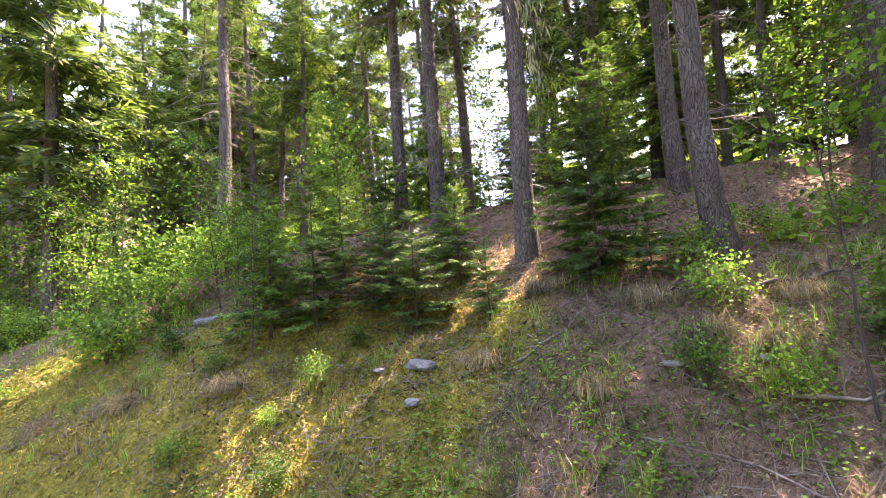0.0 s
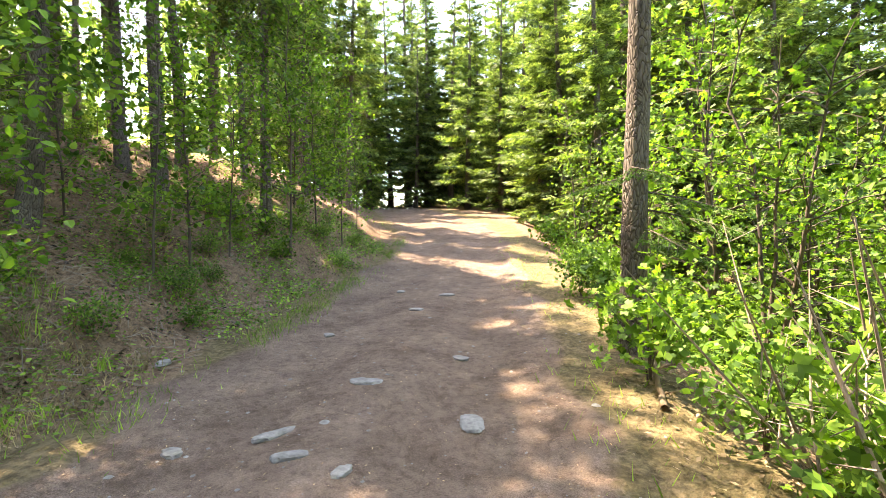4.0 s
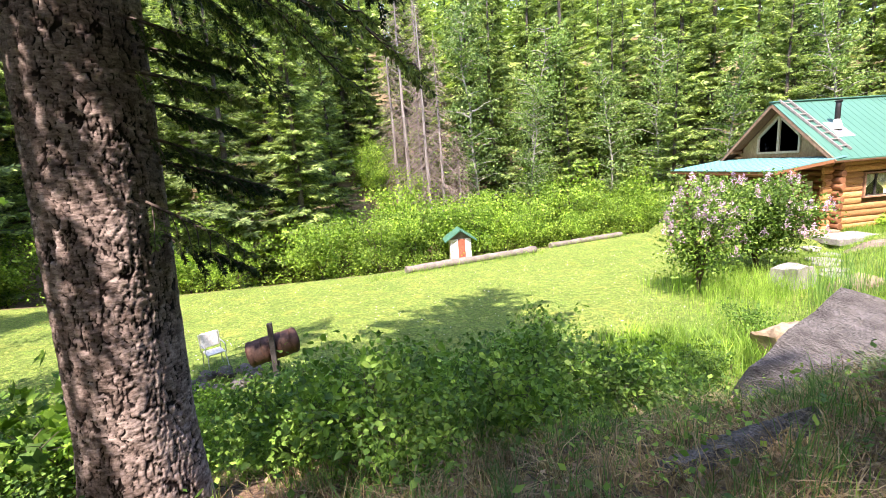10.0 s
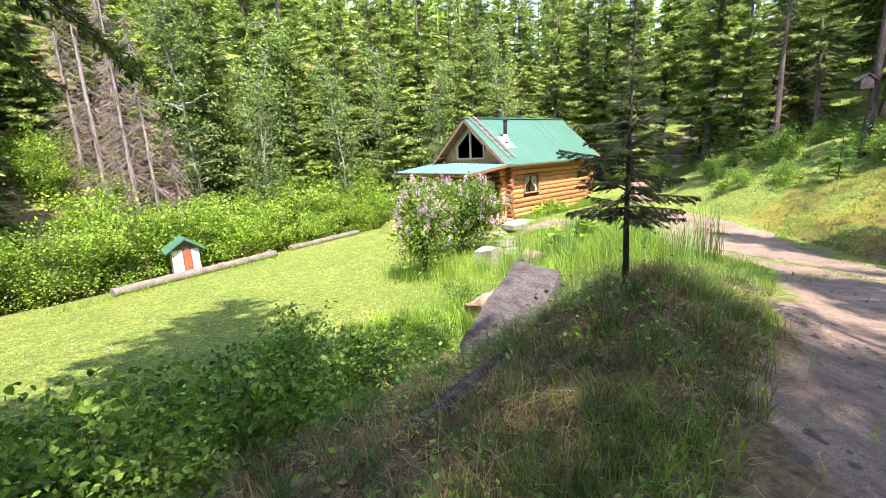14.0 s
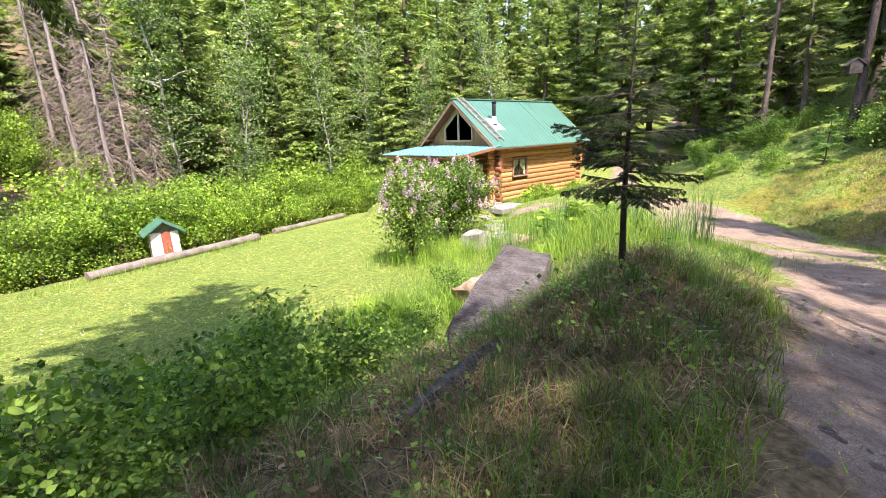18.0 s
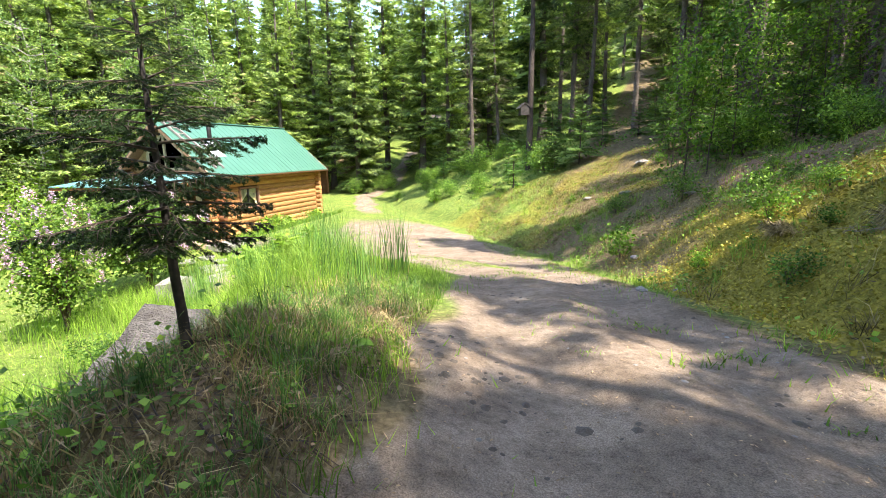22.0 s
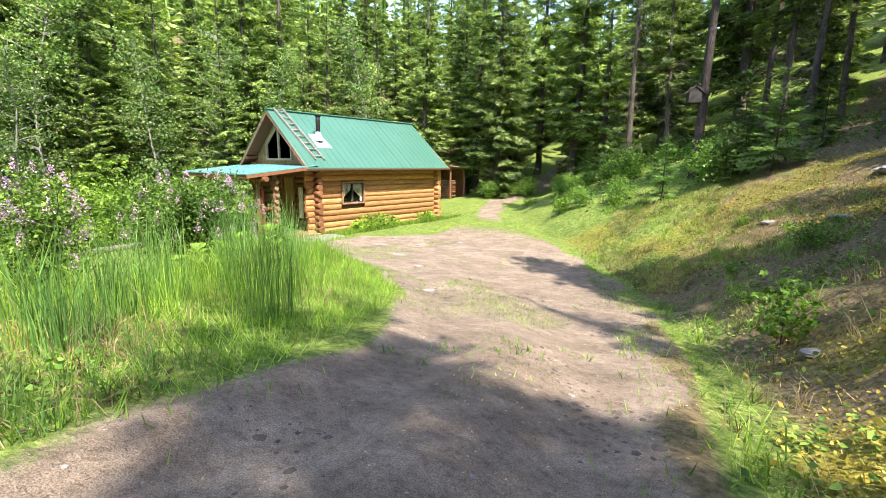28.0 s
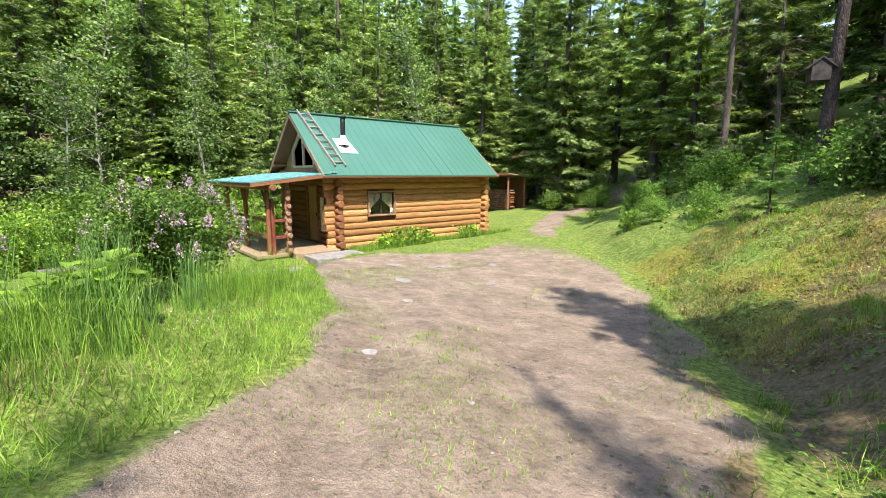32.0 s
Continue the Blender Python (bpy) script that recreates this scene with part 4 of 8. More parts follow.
for y in (0.25, 1.2):
    for xe in (-0.1, -5.1):
        part("purlin", log_mesh((xe - 0.55 if xe > -1 else xe + 0.55, 0.03, roof_z(-0.65) - 0.16), (xe - 0.55 if xe > -1 else xe + 0.55, 0.7, roof_z(-0.65) - 0.16), 0.08, 3), M["log_dark"], cabin)
    break

# side window
win = part("side_window", box_bm(WALL_X - 0.1, WALL_X - 0.04, WIN[0] + 0.56, WIN[0] + 0.61, WIN[2] + 0.06, WIN[3] - 0.06), M["charcoal"], cabin, "two-pane window with white lace curtains")
for y0, y1, z0, z1 in ((WIN[0], WIN[0] + 0.07, WIN[2], WIN[3]), (WIN[1] - 0.07, WIN[1], WIN[2], WIN[3]), (WIN[0] + 0.07, WIN[1] - 0.07, WIN[3] - 0.07, WIN[3]), (WIN[0] + 0.07, WIN[1] - 0.07, WIN[2], WIN[2] + 0.06)):
    part("window_frame", box_bm(WALL_X - 0.16, WALL_X + 0.045, y0, y1, z0, z1, 0.008), M["log_end"], win)
    part("sash", box_bm(WALL_X - 0.1, WALL_X - 0.05, y0 + 0.04 * (y0 < 2), y1 + (0.035 if y0 < 2 and y1 < 2.2 else 0) - 0.035 * (y0 > 2.5), z0 - 0.03 * (z0 > 1.5), z1 + 0.03 * (z1 < 1.2)), M["charcoal"], win)
for y0, y1 in ((WIN[0] + 0.07, WIN[0] + 0.56), (WIN[0] + 0.61, WIN[1] - 0.07)):
    p = part("pane", box_bm(WALL_X - 0.085, WALL_X - 0.079, y0, y1, WIN[2] + 0.06, WIN[3] - 0.07), M["glass"], win)
    p.visible_shadow = False


def lace(y_out, y_in, name="curtain"):
    """A gathered lace curtain, tied back low down."""
    n, rows = 26, 14
    v, f = [], []
    for i in range(rows):
        t = i / (rows - 1)
        z = WIN[3] - 0.1 - t * 0.7
        reach = 1.0 - 0.78 * min(1, max(0, (t - 0.25) / 0.5)) ** 1.2
        for j in range(n):
            s = j / (n - 1)
            y = y_out + (y_in - y_out) * s * reach
            v.append((WALL_X - 0.115 + 0.012 * math.sin(s * 38), y, z + 0.03 * math.sin(s * 19) * t))
    for i in range(rows - 1):
        for j in range(n - 1):
            f.append((i * n + j, i * n + j + 1, (i + 1) * n + j + 1, (i + 1) * n + j))
    me = bpy.data.meshes.new(name)
    me.from_pydata(v, [], f)
    return me


part("curtain", lace(WIN[0] + 0.05, WIN[0] + 0.57), M["lace"], win, "white lace curtain tied back")
part("curtain", lace(WIN[1] - 0.05, WIN[0] + 0.6), M["lace"], win, "white lace curtain tied back")

# added panel, near-black so that the room reads dark between the curtains
part("inner_wall", box_bm(WALL_X - 1.3, WALL_X - 1.22, 0.9, 4.2, 0.1, 2.2), M["room_shade"], cabin, "added near-black panel standing in for the room's shade behind the curtains")

# door, board on the front wall
door = part("door", box_bm(DOOR[0] + 0.02, DOOR[1] - 0.02, FRONT_Y + 0.02, FRONT_Y + 0.07, DOOR[2], DOOR[3], 0.006), M["panel"], cabin, "plain brown wooden door")
part("handle", box_bm(DOOR[1] - 0.14, DOOR[1] - 0.1, FRONT_Y - 0.035, FRONT_Y + 0.02, 0.92, 1.04, 0.008), M["black"], door, "black door handle")
for x0, x1, z0, z1 in ((DOOR[0] - 0.08, DOOR[0] + 0.02, 0.0, 2.06), (DOOR[1] - 0.02, DOOR[1] + 0.08, 0.0, 2.06), (DOOR[0] + 0.02, DOOR[1] - 0.02, 1.98, 2.06)):
    part("door_frame", box_bm(x0, x1, FRONT_Y - 0.05, FRONT_Y + 0.15, z0, z1, 0.006), M["log_dark"], door)
part("white_board", box_bm(-1.46, -1.2, FRONT_Y - 0.1, FRONT_Y - 0.055, 0.42, 1.62, 0.006), M["white_paint"], cabin, "narrow white painted shutter")

# porch roof, rafters, posts, rails, deck
PR = (-5.38, 0.0, -2.25, 0.5)


def porch_z(y):
    return 2.19 + (y + 2.25) * (2.5 - 2.19) / 2.75


def porch_sheet():
    bm = bmesh.new()
    a = [bm.verts.new(p) for p in ((PR[0], PR[2], porch_z(PR[2])), (PR[1], PR[2], porch_z(PR[2])), (PR[1], PR[3], porch_z(PR[3])), (PR[0], PR[3], porch_z(PR[3])))]
    c = [bm.verts.new(v_.co - Vector((0, 0, 0.03))) for v_ in a]
    bm.faces.new(a), bm.faces.new(c[::-1])
    for i in range(4):
        bm.faces.new((a[i], c[i], c[(i + 1) % 4], a[(i + 1) % 4]))
    return bm


porch = part("porch_roof", porch_sheet(), M["roof_sheen"], cabin, "low metal porch roof with the sky's sheen in its pale blue-green")
for k in range(18):
    x = PR[0] + 0.12 + k * 0.303
    part("rib", beam_bm((x, PR[2], porch_z(PR[2]) + 0.006), (x, PR[3] - 0.02, porch_z(PR[3]) + 0.006), 0.022, 0.018, 0.004), M["roof_sheen"], porch)
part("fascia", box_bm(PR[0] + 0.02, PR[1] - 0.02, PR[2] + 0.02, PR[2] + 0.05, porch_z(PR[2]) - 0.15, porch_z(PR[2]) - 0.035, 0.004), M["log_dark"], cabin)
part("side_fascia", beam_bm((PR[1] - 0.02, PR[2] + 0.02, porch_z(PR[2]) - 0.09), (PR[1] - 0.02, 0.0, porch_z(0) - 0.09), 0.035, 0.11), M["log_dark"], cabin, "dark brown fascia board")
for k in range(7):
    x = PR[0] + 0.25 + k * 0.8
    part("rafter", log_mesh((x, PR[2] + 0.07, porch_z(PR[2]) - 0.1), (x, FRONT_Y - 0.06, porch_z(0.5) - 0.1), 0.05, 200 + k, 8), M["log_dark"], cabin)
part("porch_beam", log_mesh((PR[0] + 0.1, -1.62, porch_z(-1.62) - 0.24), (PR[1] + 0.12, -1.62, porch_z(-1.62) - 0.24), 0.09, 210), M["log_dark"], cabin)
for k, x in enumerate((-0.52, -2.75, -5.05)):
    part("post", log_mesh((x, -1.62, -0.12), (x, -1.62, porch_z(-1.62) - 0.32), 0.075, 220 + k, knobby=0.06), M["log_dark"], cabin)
    for s in (-1, 1):
        if -5.2 < x + 0.5 * s < -0.4:
            part("brace", log_mesh((x, -1.62, 1.35), (x + 0.45 * s, -1.62, porch_z(-1.62) - 0.3), 0.035, 230 + k, 8, 5), M["log_dark"], cabin)
part("newel_post", box_bm(-0.52, -0.42, -1.55, -1.45, -0.15, 1.68, 0.012), M["red_post"], cabin, "red-brown squared newel post")
for z in (0.42, 0.95):
    part("rail", box_bm(-0.5, -0.42, -1.45, -1.08, z, z + 0.09, 0.008), M["red_post"], cabin)
    part("rail", box_bm(-4.98, -0.55, -1.66, -1.6, z, z + 0.1, 0.008), M["log_dark"], cabin)
part("burl_post", log_mesh((-0.36, -1.05, -0.12), (-0.4, -1.05, porch_z(-1.05) - 0.13), 0.085, 9, 12, 26, 0.22), M["log_end"], cabin, "knobbly burl post")
for k in range(9):
    zk = 0.05 + k * 0.232
    part("log_end", log_mesh((-0.62, -1.05 + 0.03 * (k % 2), zk), (-0.22, -1.05 - 0.03 * (k % 2), zk), 0.07, 300 + k, 10, 4), M["log_end"], cabin)
for k in range(12):
    part("plank", box_bm(-5.2 + k * 0.4, -5.2 + k * 0.4 + 0.39, -2.05, FRONT_Y - 0.04, -0.16, -0.06, 0.006), M["board"], cabin)

# stovepipe and ladder
pipe = part("stovepipe", log_mesh((-1.22, 1.38, roof_z(-1.22) - 0.1), (-1.22, 1.38, 4.36), 0.085, 1, 16, 6, 0.0), M["black"], cabin, "black stovepipe on a galvanised flashing")
part("rain_cap", log_mesh((-1.22, 1.38, 4.37), (-1.22, 1.38, 4.42), 0.12, 1, 16, 3, 0.0), M["black"], pipe)
bm = bmesh.new()
bmesh.ops.create_cone(bm, cap_ends=True, segments=16, radius1=0.2, radius2=0.095, depth=0.34, matrix=Matrix.Translation((-1.22, 1.38, roof_z(-1.22) + 0.17)))
part("cone_flashing", bm, M["steel"], pipe, "galvanised cone")
part("flashing_plate", slab_bm(((-0.86, 1.1, roof_z(-0.86) + 0.022), (-0.86, 1.78, roof_z(-0.86) + 0.022), (-1.5, 1.66, roof_z(-1.5) + 0.022), (-1.5, 1.1, roof_z(-1.5) + 0.022)), 0.012), M["steel"], pipe, "pale metal flashing plate")

ladder = thing("roof_ladder", pose(0, 0, 0), "pale grey ladder lying on the green roof", "ladder")
LA, LB = (-0.28, -2.75), 0.06
for y in (0.42, 0.8):
    y2 = y - 0.12
    part("rail", beam_bm((LA[0], y + 0.16, roof_z(LA[0]) + LB), (LA[1] + 0.16, y2, RIDGE_Z + LB + 0.02), 0.045, 0.08, 0.006), M["snag"], ladder)
for k in range(8):
    t = 0.06 + k * 0.125
    x = LA[0] + (LA[1] + 0.16 - LA[0]) * t
    y0 = 0.42 + 0.16 - 0.28 * t
    part("rung", log_mesh((x, y0, roof_z(x) + LB + 0.02), (x, y0 + 0.38, roof_z(x) + LB + 0.02), 0.026, 1, 8, 3, 0.0), M["snag"], ladder)

# ---- woods ----
def ground_pose(x, y, turn=0.0, dz=0.0, lean=(0, 0), size=1.0):
    return Matrix.Translation((x, y, hz(x, y) + dz)) @ Euler((radians(lean[0]), radians(lean[1]), radians(turn))).to_matrix().to_4x4() @ Matrix.Diagonal((size, size, size, 1))


def placed(ob, m):
    """A copy at m that keeps the pose's own size."""
    c = copy_thing(ob, m)
    c.matrix_basis = m
    return c


woods = random.Random(11)
SLOT = (17.2, 20.8, 36.5, 37.5)
HILL = "tall spruce with a bare lower trunk and needled crown"
FULL = "tall spruce with full drooping boughs"
spruces = [
    make_conifer(ground_pose(-9.1, -18.9), 17, 2.9, 1, FULL, "forest trees", whorls=42, per=6, sprays=15, width=0.27, spray=0.8, bare=0.04),
    make_conifer(ground_pose(-7.6, -21.4), 15, 2.5, 2, FULL, "forest trees", whorls=38, per=6, sprays=15, width=0.27, spray=0.8, bare=0.04),
    make_conifer(ground_pose(-17.0, -2.2), 21, 2.7, 3, FULL, "forest trees", whorls=42, per=6, sprays=12, width=0.27, bare=0.08),
    make_conifer(ground_pose(-2.3, 15.7), 17, 2.7, 4, "dense spruce at the edge of the clearing", "forest trees", whorls=38, per=6, sprays=13, width=0.27, bare=0.03),
]
tall = [
    make_conifer(ground_pose(21.3, -10.6), 14.5, 1.9, 5, HILL, "hillside trees", "needle_shaded", "bark", tr=0.14, dead=1.2, whorls=24, per=4, sprays=11, width=0.24, bare=0.32, thin_low=0.9),
    make_conifer(ground_pose(24.5, -19.1), 20, 2.0, 6, HILL, "hillside trees", "needle_shaded", tr=0.17, dead=1.4, whorls=24, per=4, sprays=11, width=0.24, bare=0.32, thin_low=0.9),
    make_conifer(ground_pose(20.0, -16.05, 0, 0, (0, -3)), 16.5, 2.2, 7, HILL, "hillside trees", "needle_shaded", tr=0.165, dead=1.0, whorls=26, per=4, sprays=11, width=0.24, bare=0.36, thin_low=0.9),
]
slim = make_conifer(ground_pose(20.0, -13.55), 13.5, 1.2, 95, "slim spruce with a thin crown and bare lower branches", "hillside trees", "needle_shaded", "bark", 0.17, dead=1.3, whorls=20, per=3, sprays=8, width=0.25, bare=0.42, thin_low=0.9)
aspens = [
    make_leafy(ground_pose(-14.2, -8.9), 14, 2.0, 21, "tall slender aspen with light green leaves", "tree", "aspen_tree", "leaf_aspen", "bark_pale", 6200, 0.16, 0.12, 1, 0.12, 90, 0.36, group="aspens", fine=False),
    make_leafy(ground_pose(-15.1, -5.0), 13, 1.9, 22, "tall slender aspen with light green leaves", "tree", "aspen_tree", "leaf_aspen", "bark_pale", 5600, 0.16, 0.11, 1, 0.1, 80, 0.36, group="aspens", fine=False),
]
SHRUB = "bright green leafy shrub below the lawn"
shrubs = [
    make_leafy(ground_pose(-8.6, -13.5), 1.9, 1.1, 31, SHRUB, "shrub", "shrub", "leaf_bright", "stem", 2600, 0.08, 0.015, 6, 0.12, 24, 0.17, group="shrubs below the lawn", fine=False),
    make_leafy(ground_pose(-9.5, -16), 2.6, 1.35, 32, SHRUB, "shrub", "shrub", "leaf_bright", "stem", 3400, 0.085, 0.018, 7, 0.12, 28, 0.19, group="shrubs below the lawn", fine=False),
]
SAP = "slender sapling with sparse bright leaves"
saplings = [
    make_leafy(ground_pose(17.86, -18.5), 5.2, 1.1, 41, SAP, "sapling", "sapling", "leaf_maple", "stem", 1000, 0.095, 0.022, 1, 0.1, 46, 0.2, group="hillside saplings"),
    make_leafy(ground_pose(18.5, -21.1), 4.2, 1.0, 42, SAP, "sapling", "sapling", "leaf_maple", "stem", 900, 0.095, 0.02, 1, 0.1, 40, 0.2, group="hillside saplings"),
    make_leafy(ground_pose(18.3, -24.4), 6.2, 1.3, 43, SAP, "sapling", "sapling", "leaf_maple", "stem", 1500, 0.11, 0.03, 1, 0.12, 56, 0.22, group="hillside saplings", fine=False),
]
thick = [
    make_leafy(ground_pose(10.39, -24.2), 7.5, 1.9, 44, "leafy young maple with bright leaves", "tree", "maple_tree", "leaf_maple", "stem", 1000, 0.12, 0.05, 3, 0.1, 90, 0.3, group="roadside maples", fine="maple"),
    make_leafy(ground_pose(8.26, -23.0), 6.0, 1.8, 45, "leafy young maple with bright leaves", "tree", "maple_tree", "leaf_maple", "stem", 900, 0.11, 0.04, 4, 0.08, 80, 0.3, group="roadside maples", fine="maple"),
]
FIR = "young fir with flat green sprays"
firs = [
    make_conifer(ground_pose(18.26, -11.0), 2.3, 0.85, 51, FIR, "young firs", "needle_fir", "stem", 0.022, whorls=14, per=6, sprays=22, bare=0.08, droop=0.12, width=0.26, spray=0.6),
    make_conifer(ground_pose(18.73, -12.3), 1.7, 0.75, 52, FIR, "young firs", "needle_fir", "stem", 0.02, whorls=12, per=6, sprays=22, bare=0.08, droop=0.12, width=0.26, spray=0.6),
    make_conifer(ground_pose(19.5, -14.6), 2.4, 1.15, 53, "bushy young fir on the bank", "young firs", "needle_fir", "stem", 0.03, whorls=17, per=7, sprays=24, bare=0.06, droop=0.2, width=0.26, spray=0.6),
]
BRUSH = "dense leafy brush under the trees"
brush = [
    make_leafy(ground_pose(11.6, 6.6), 1.3, 1.1, 71, BRUSH, "bush", "bush", "leaf_low", "stem", 1700, 0.085, 0.012, 8, 0.12, 60, 0.18, group="brush under the trees", fine=False),
    make_leafy(ground_pose(7.6, 11.4), 1.7, 1.2, 72, BRUSH, "bush", "bush", "leaf_low", "stem", 1900, 0.09, 0.014, 8, 0.12, 64, 0.2, group="brush under the trees", fine=False),
]
bushes = [
    make_leafy(ground_pose(8.03, -16.4), 0.85, 0.7, 61, "low leafy bush on the grassy bank", "bush", "bush", "leaf_low", "stem", 950, 0.06, 0.006, 8, 0.1, 34, 0.13, group="low bushes", fine=False),
    make_leafy(ground_pose(9.2, -14.6), 0.65, 0.6, 62, "low leafy bush on the grassy bank", "bush", "bush", "leaf_low", "stem", 850, 0.055, 0.006, 8, 0.1, 32, 0.12, group="low bushes", fine=False),
    make_leafy(ground_pose(11.9, -18.3), 0.9, 0.7, 63, "low bush with broad maple leaves", "bush", "bush", "leaf", "stem", 300, 0.095, 0.007, 6, 0.15, 34, 0.15, group="low bushes", fine="maple"),
]
lush = [
    make_leafy(ground_pose(9.0, -14.4), 0.85, 0.8, 65, "leafy green bush on the slope below the drive", "bush", "bush", "leaf_low", "stem", 1300, 0.062, 0.006, 10, 0.2, 60, 0.12, group="bushes below the drive"),
    make_leafy(ground_pose(8.2, -13.6), 0.95, 0.85, 66, "leafy green bush on the slope below the drive", "bush", "bush", "leaf_low", "stem", 1400, 0.058, 0.006, 10, 0.2, 64, 0.13, group="bushes below the drive"),
    make_leafy(ground_pose(9.9, -15.35), 0.8, 0.7, 67, "bright bush with broad leaves below the drive", "bush", "bush", "leaf", "stem", 900, 0.07, 0.006, 9, 0.1, 50, 0.13, group="bushes below the drive"),
]
make_leafy(ground_pose(17.91, -16.63), 2.6, 0.6, 68, "thin bare-stemmed sapling with few leaves", "sapling", "sapling", "leaf", "stem", 150, 0.085, 0.016, 1, 0.5, 16, 0.16)
spots = []


def put(kinds_, x, y, size=1.0, dz=0.0, tilt=2.0):
    """A copy of one of the kinds at x, y; the sunny open bank keeps only the smallest."""
    spots.append((x, y))
    kind_, m_ = kinds_ if not isinstance(kinds_, list) else woods.choice(kinds_), ground_pose(x, y, woods.uniform(0, 360), dz, (woods.uniform(-tilt, tilt), woods.uniform(-tilt, tilt)), size * woods.uniform(0.92, 1.08))
    if open_bank(x, y) < 0.5 or size < 0.34:
        return placed(kind_, m_)


# hillside trunks above the bank
for x, y, s in ((21.5, -18.2, 1.0), (22.28, -15.75, 0.95), (22.3, -0.6, 0.75), (23.95, -11.03, 0.75), (22.48, -6.79, 0.65), (22.95, -5.49, 0.7), (24.17, -8.11, 0.6), (26.9, -13.83, 0.8), (30.85, -17.69, 0.8), (30.19, -21.17, 0.9), (22.47, -2.46, 0.7), (25.45, -14.11, 0.8), (27.8, -17.2, 0.7), (26.5, -18.0, 0.7), (22.5, -20.5, 0.82), (21.8, -22.4, 0.64), (21.8, -24.0, 0.8), (24.2, -24.6, 0.9), (21.6, -28.0, 0.8), (23.8, -29.5, 0.9), (19.9, -20.6, 0.84), (20.6, -23.6, 0.9), (19.8, -26.0, 0.9), (21.0, -30.6, 0.9), (22.6, -26.6, 0.9), (23.6, -23.6, 0.8), (20.2, -32.4, 0.9), (22.6, -33.4, 1.0), (25.6, -27.6, 0.9), (25.4, -31.6, 1.0)):
    put(tall, x, y, s, tilt=3)
# past the cabin and up the slope beside the drive
for x, y, s in ((0.06, 22.4, 1.0), (-3.4, 23.1, 1.0), (6.3, 20.1, 0.95), (4.2, 16.8, 0.9), (1.9, 17.9, 1.0), (-5.8, 18.0, 0.9), (-8.3, 20.3, 1.0), (10.1, 20.3, 1.05)):
    put(spruces, x, y, s)
for x, y, s in ((11.4, 18.8, 0.95), (12.4, 16.9, 0.95), (14.4, 20.9, 1.0), (20.1, 12.0, 1.0), (13.2, 14.5, 0.9), (12.3, 16.0, 0.9), (17.6, 8.4, 0.85), (15.6, 11.8, 0.95), (18.6, 15.4, 1.0), (21.2, 5.6, 0.9), (23.0, 9.8, 1.0), (8.0, 15.4, 0.85)):
    put(tall, x, y, s)
# the end of the road behind, and the far side of the lawn
for x, y, s in ((16.8, -43.5, 0.9), (18.5, -47.4, 1.0), (20.5, -51, 1.0), (22.8, -53, 1.0), (17, -50.5, 1.0), (28.5, -47, 1.0), (27.5, -41.5, 0.9), (25.2, -38.8, 0.9), (24.2, -35.6, 0.8), (14.6, -40.6, 0.9), (12.6, -36.8, 0.8), (20.7, -49.8, 1.0), (26.6, -44.4, 0.9), (11.8, -34.8, 0.75), (10.9, -31.8, 0.7), (3.9, -28.9, 0.8), (6.4, -29.7, 0.9), (-7.8, -34.3, 1.0), (-7.3, -31.2, 1.0), (-4.7, -30.9, 0.8), (-13.1, -35.5, 1.0), (-16.2, -32.6, 1.0), (0.3, -32.6, 0.9)):
    put(spruces, x, y, s)
for x, y, s in ((-11.1, -23.8, 1.0), (31.0, -20.0, 1.0), (29.5, -15.5, 0.9), (31.5, -12.0, 1.0), (28.6, -3.0, 0.8), (30.5, 0.5, 0.9), (33.5, -17.0, 1.1), (27.5, 2.5, 0.9), (29.0, -24.0, 1.0), (32.5, -27.0, 1.0), (35.5, -22.5, 1.1), (21.0, -47.5, 0.9), (23.6, -50.0, 0.95), (25.4, -45.6, 0.9), (27.6, -50.5, 1.0), (-13.3, -17.5, 0.8), (-12.3, -18.9, 0.8), (-8.0, -18.7, 0.7), (-21.9, -7.4, 1.0), (-18.3, 5.7, 1.0), (-18.0, 9.6, 1.0), (-18.7, 1.2, 0.95), (-13.6, 12.0, 0.9), (-12.5, 8.0, 0.8), (-16.4, 13.5, 1.0), (-11.0, -26.0, 0.9), (-14.0, -27.5, 1.0)):
    put(spruces, x, y, s)
for x, y, s in ((-13.2, -0.4, 0.9), (-14.6, 3.6, 1.0), (-11.0, 5.2, 0.85), (-9.6, 11.4, 0.9), (-12.4, -6.4, 0.7)):
    put(aspens, x, y, s)
for x, y, s in ((-16.2, -7.4, 0.9), (-13.4, -3.2, 0.75), (-16.0, 0.8, 0.95), (-11.8, 2.4, 0.8), (-16.4, 6.6, 1.0), (-10.4, 8.2, 0.8), (-7.6, 14.2, 0.9), (-18.6, -4.0, 1.05), (-13.8, 9.4, 0.9)):
    put(spruces, x, y, s)
for x, y, s in ((-24.0, -17.0, 0.9), (-26.0, -19.0, 1.0), (-23.0, -15.2, 0.8), (-28.0, -17.0, 1.0), (-25.5, -15.5, 0.9), (-21.5, -18.0, 0.8)):
    put(spruces, x, y, s)
for x, y, s in ((24.5, -47.6, 1.0), (26.4, -52.0, 1.0), (25.3, -44.0, 0.8), (27.2, -56.0, 1.1), (23.4, -55.0, 1.1)):
    put(spruces, x, y, s)
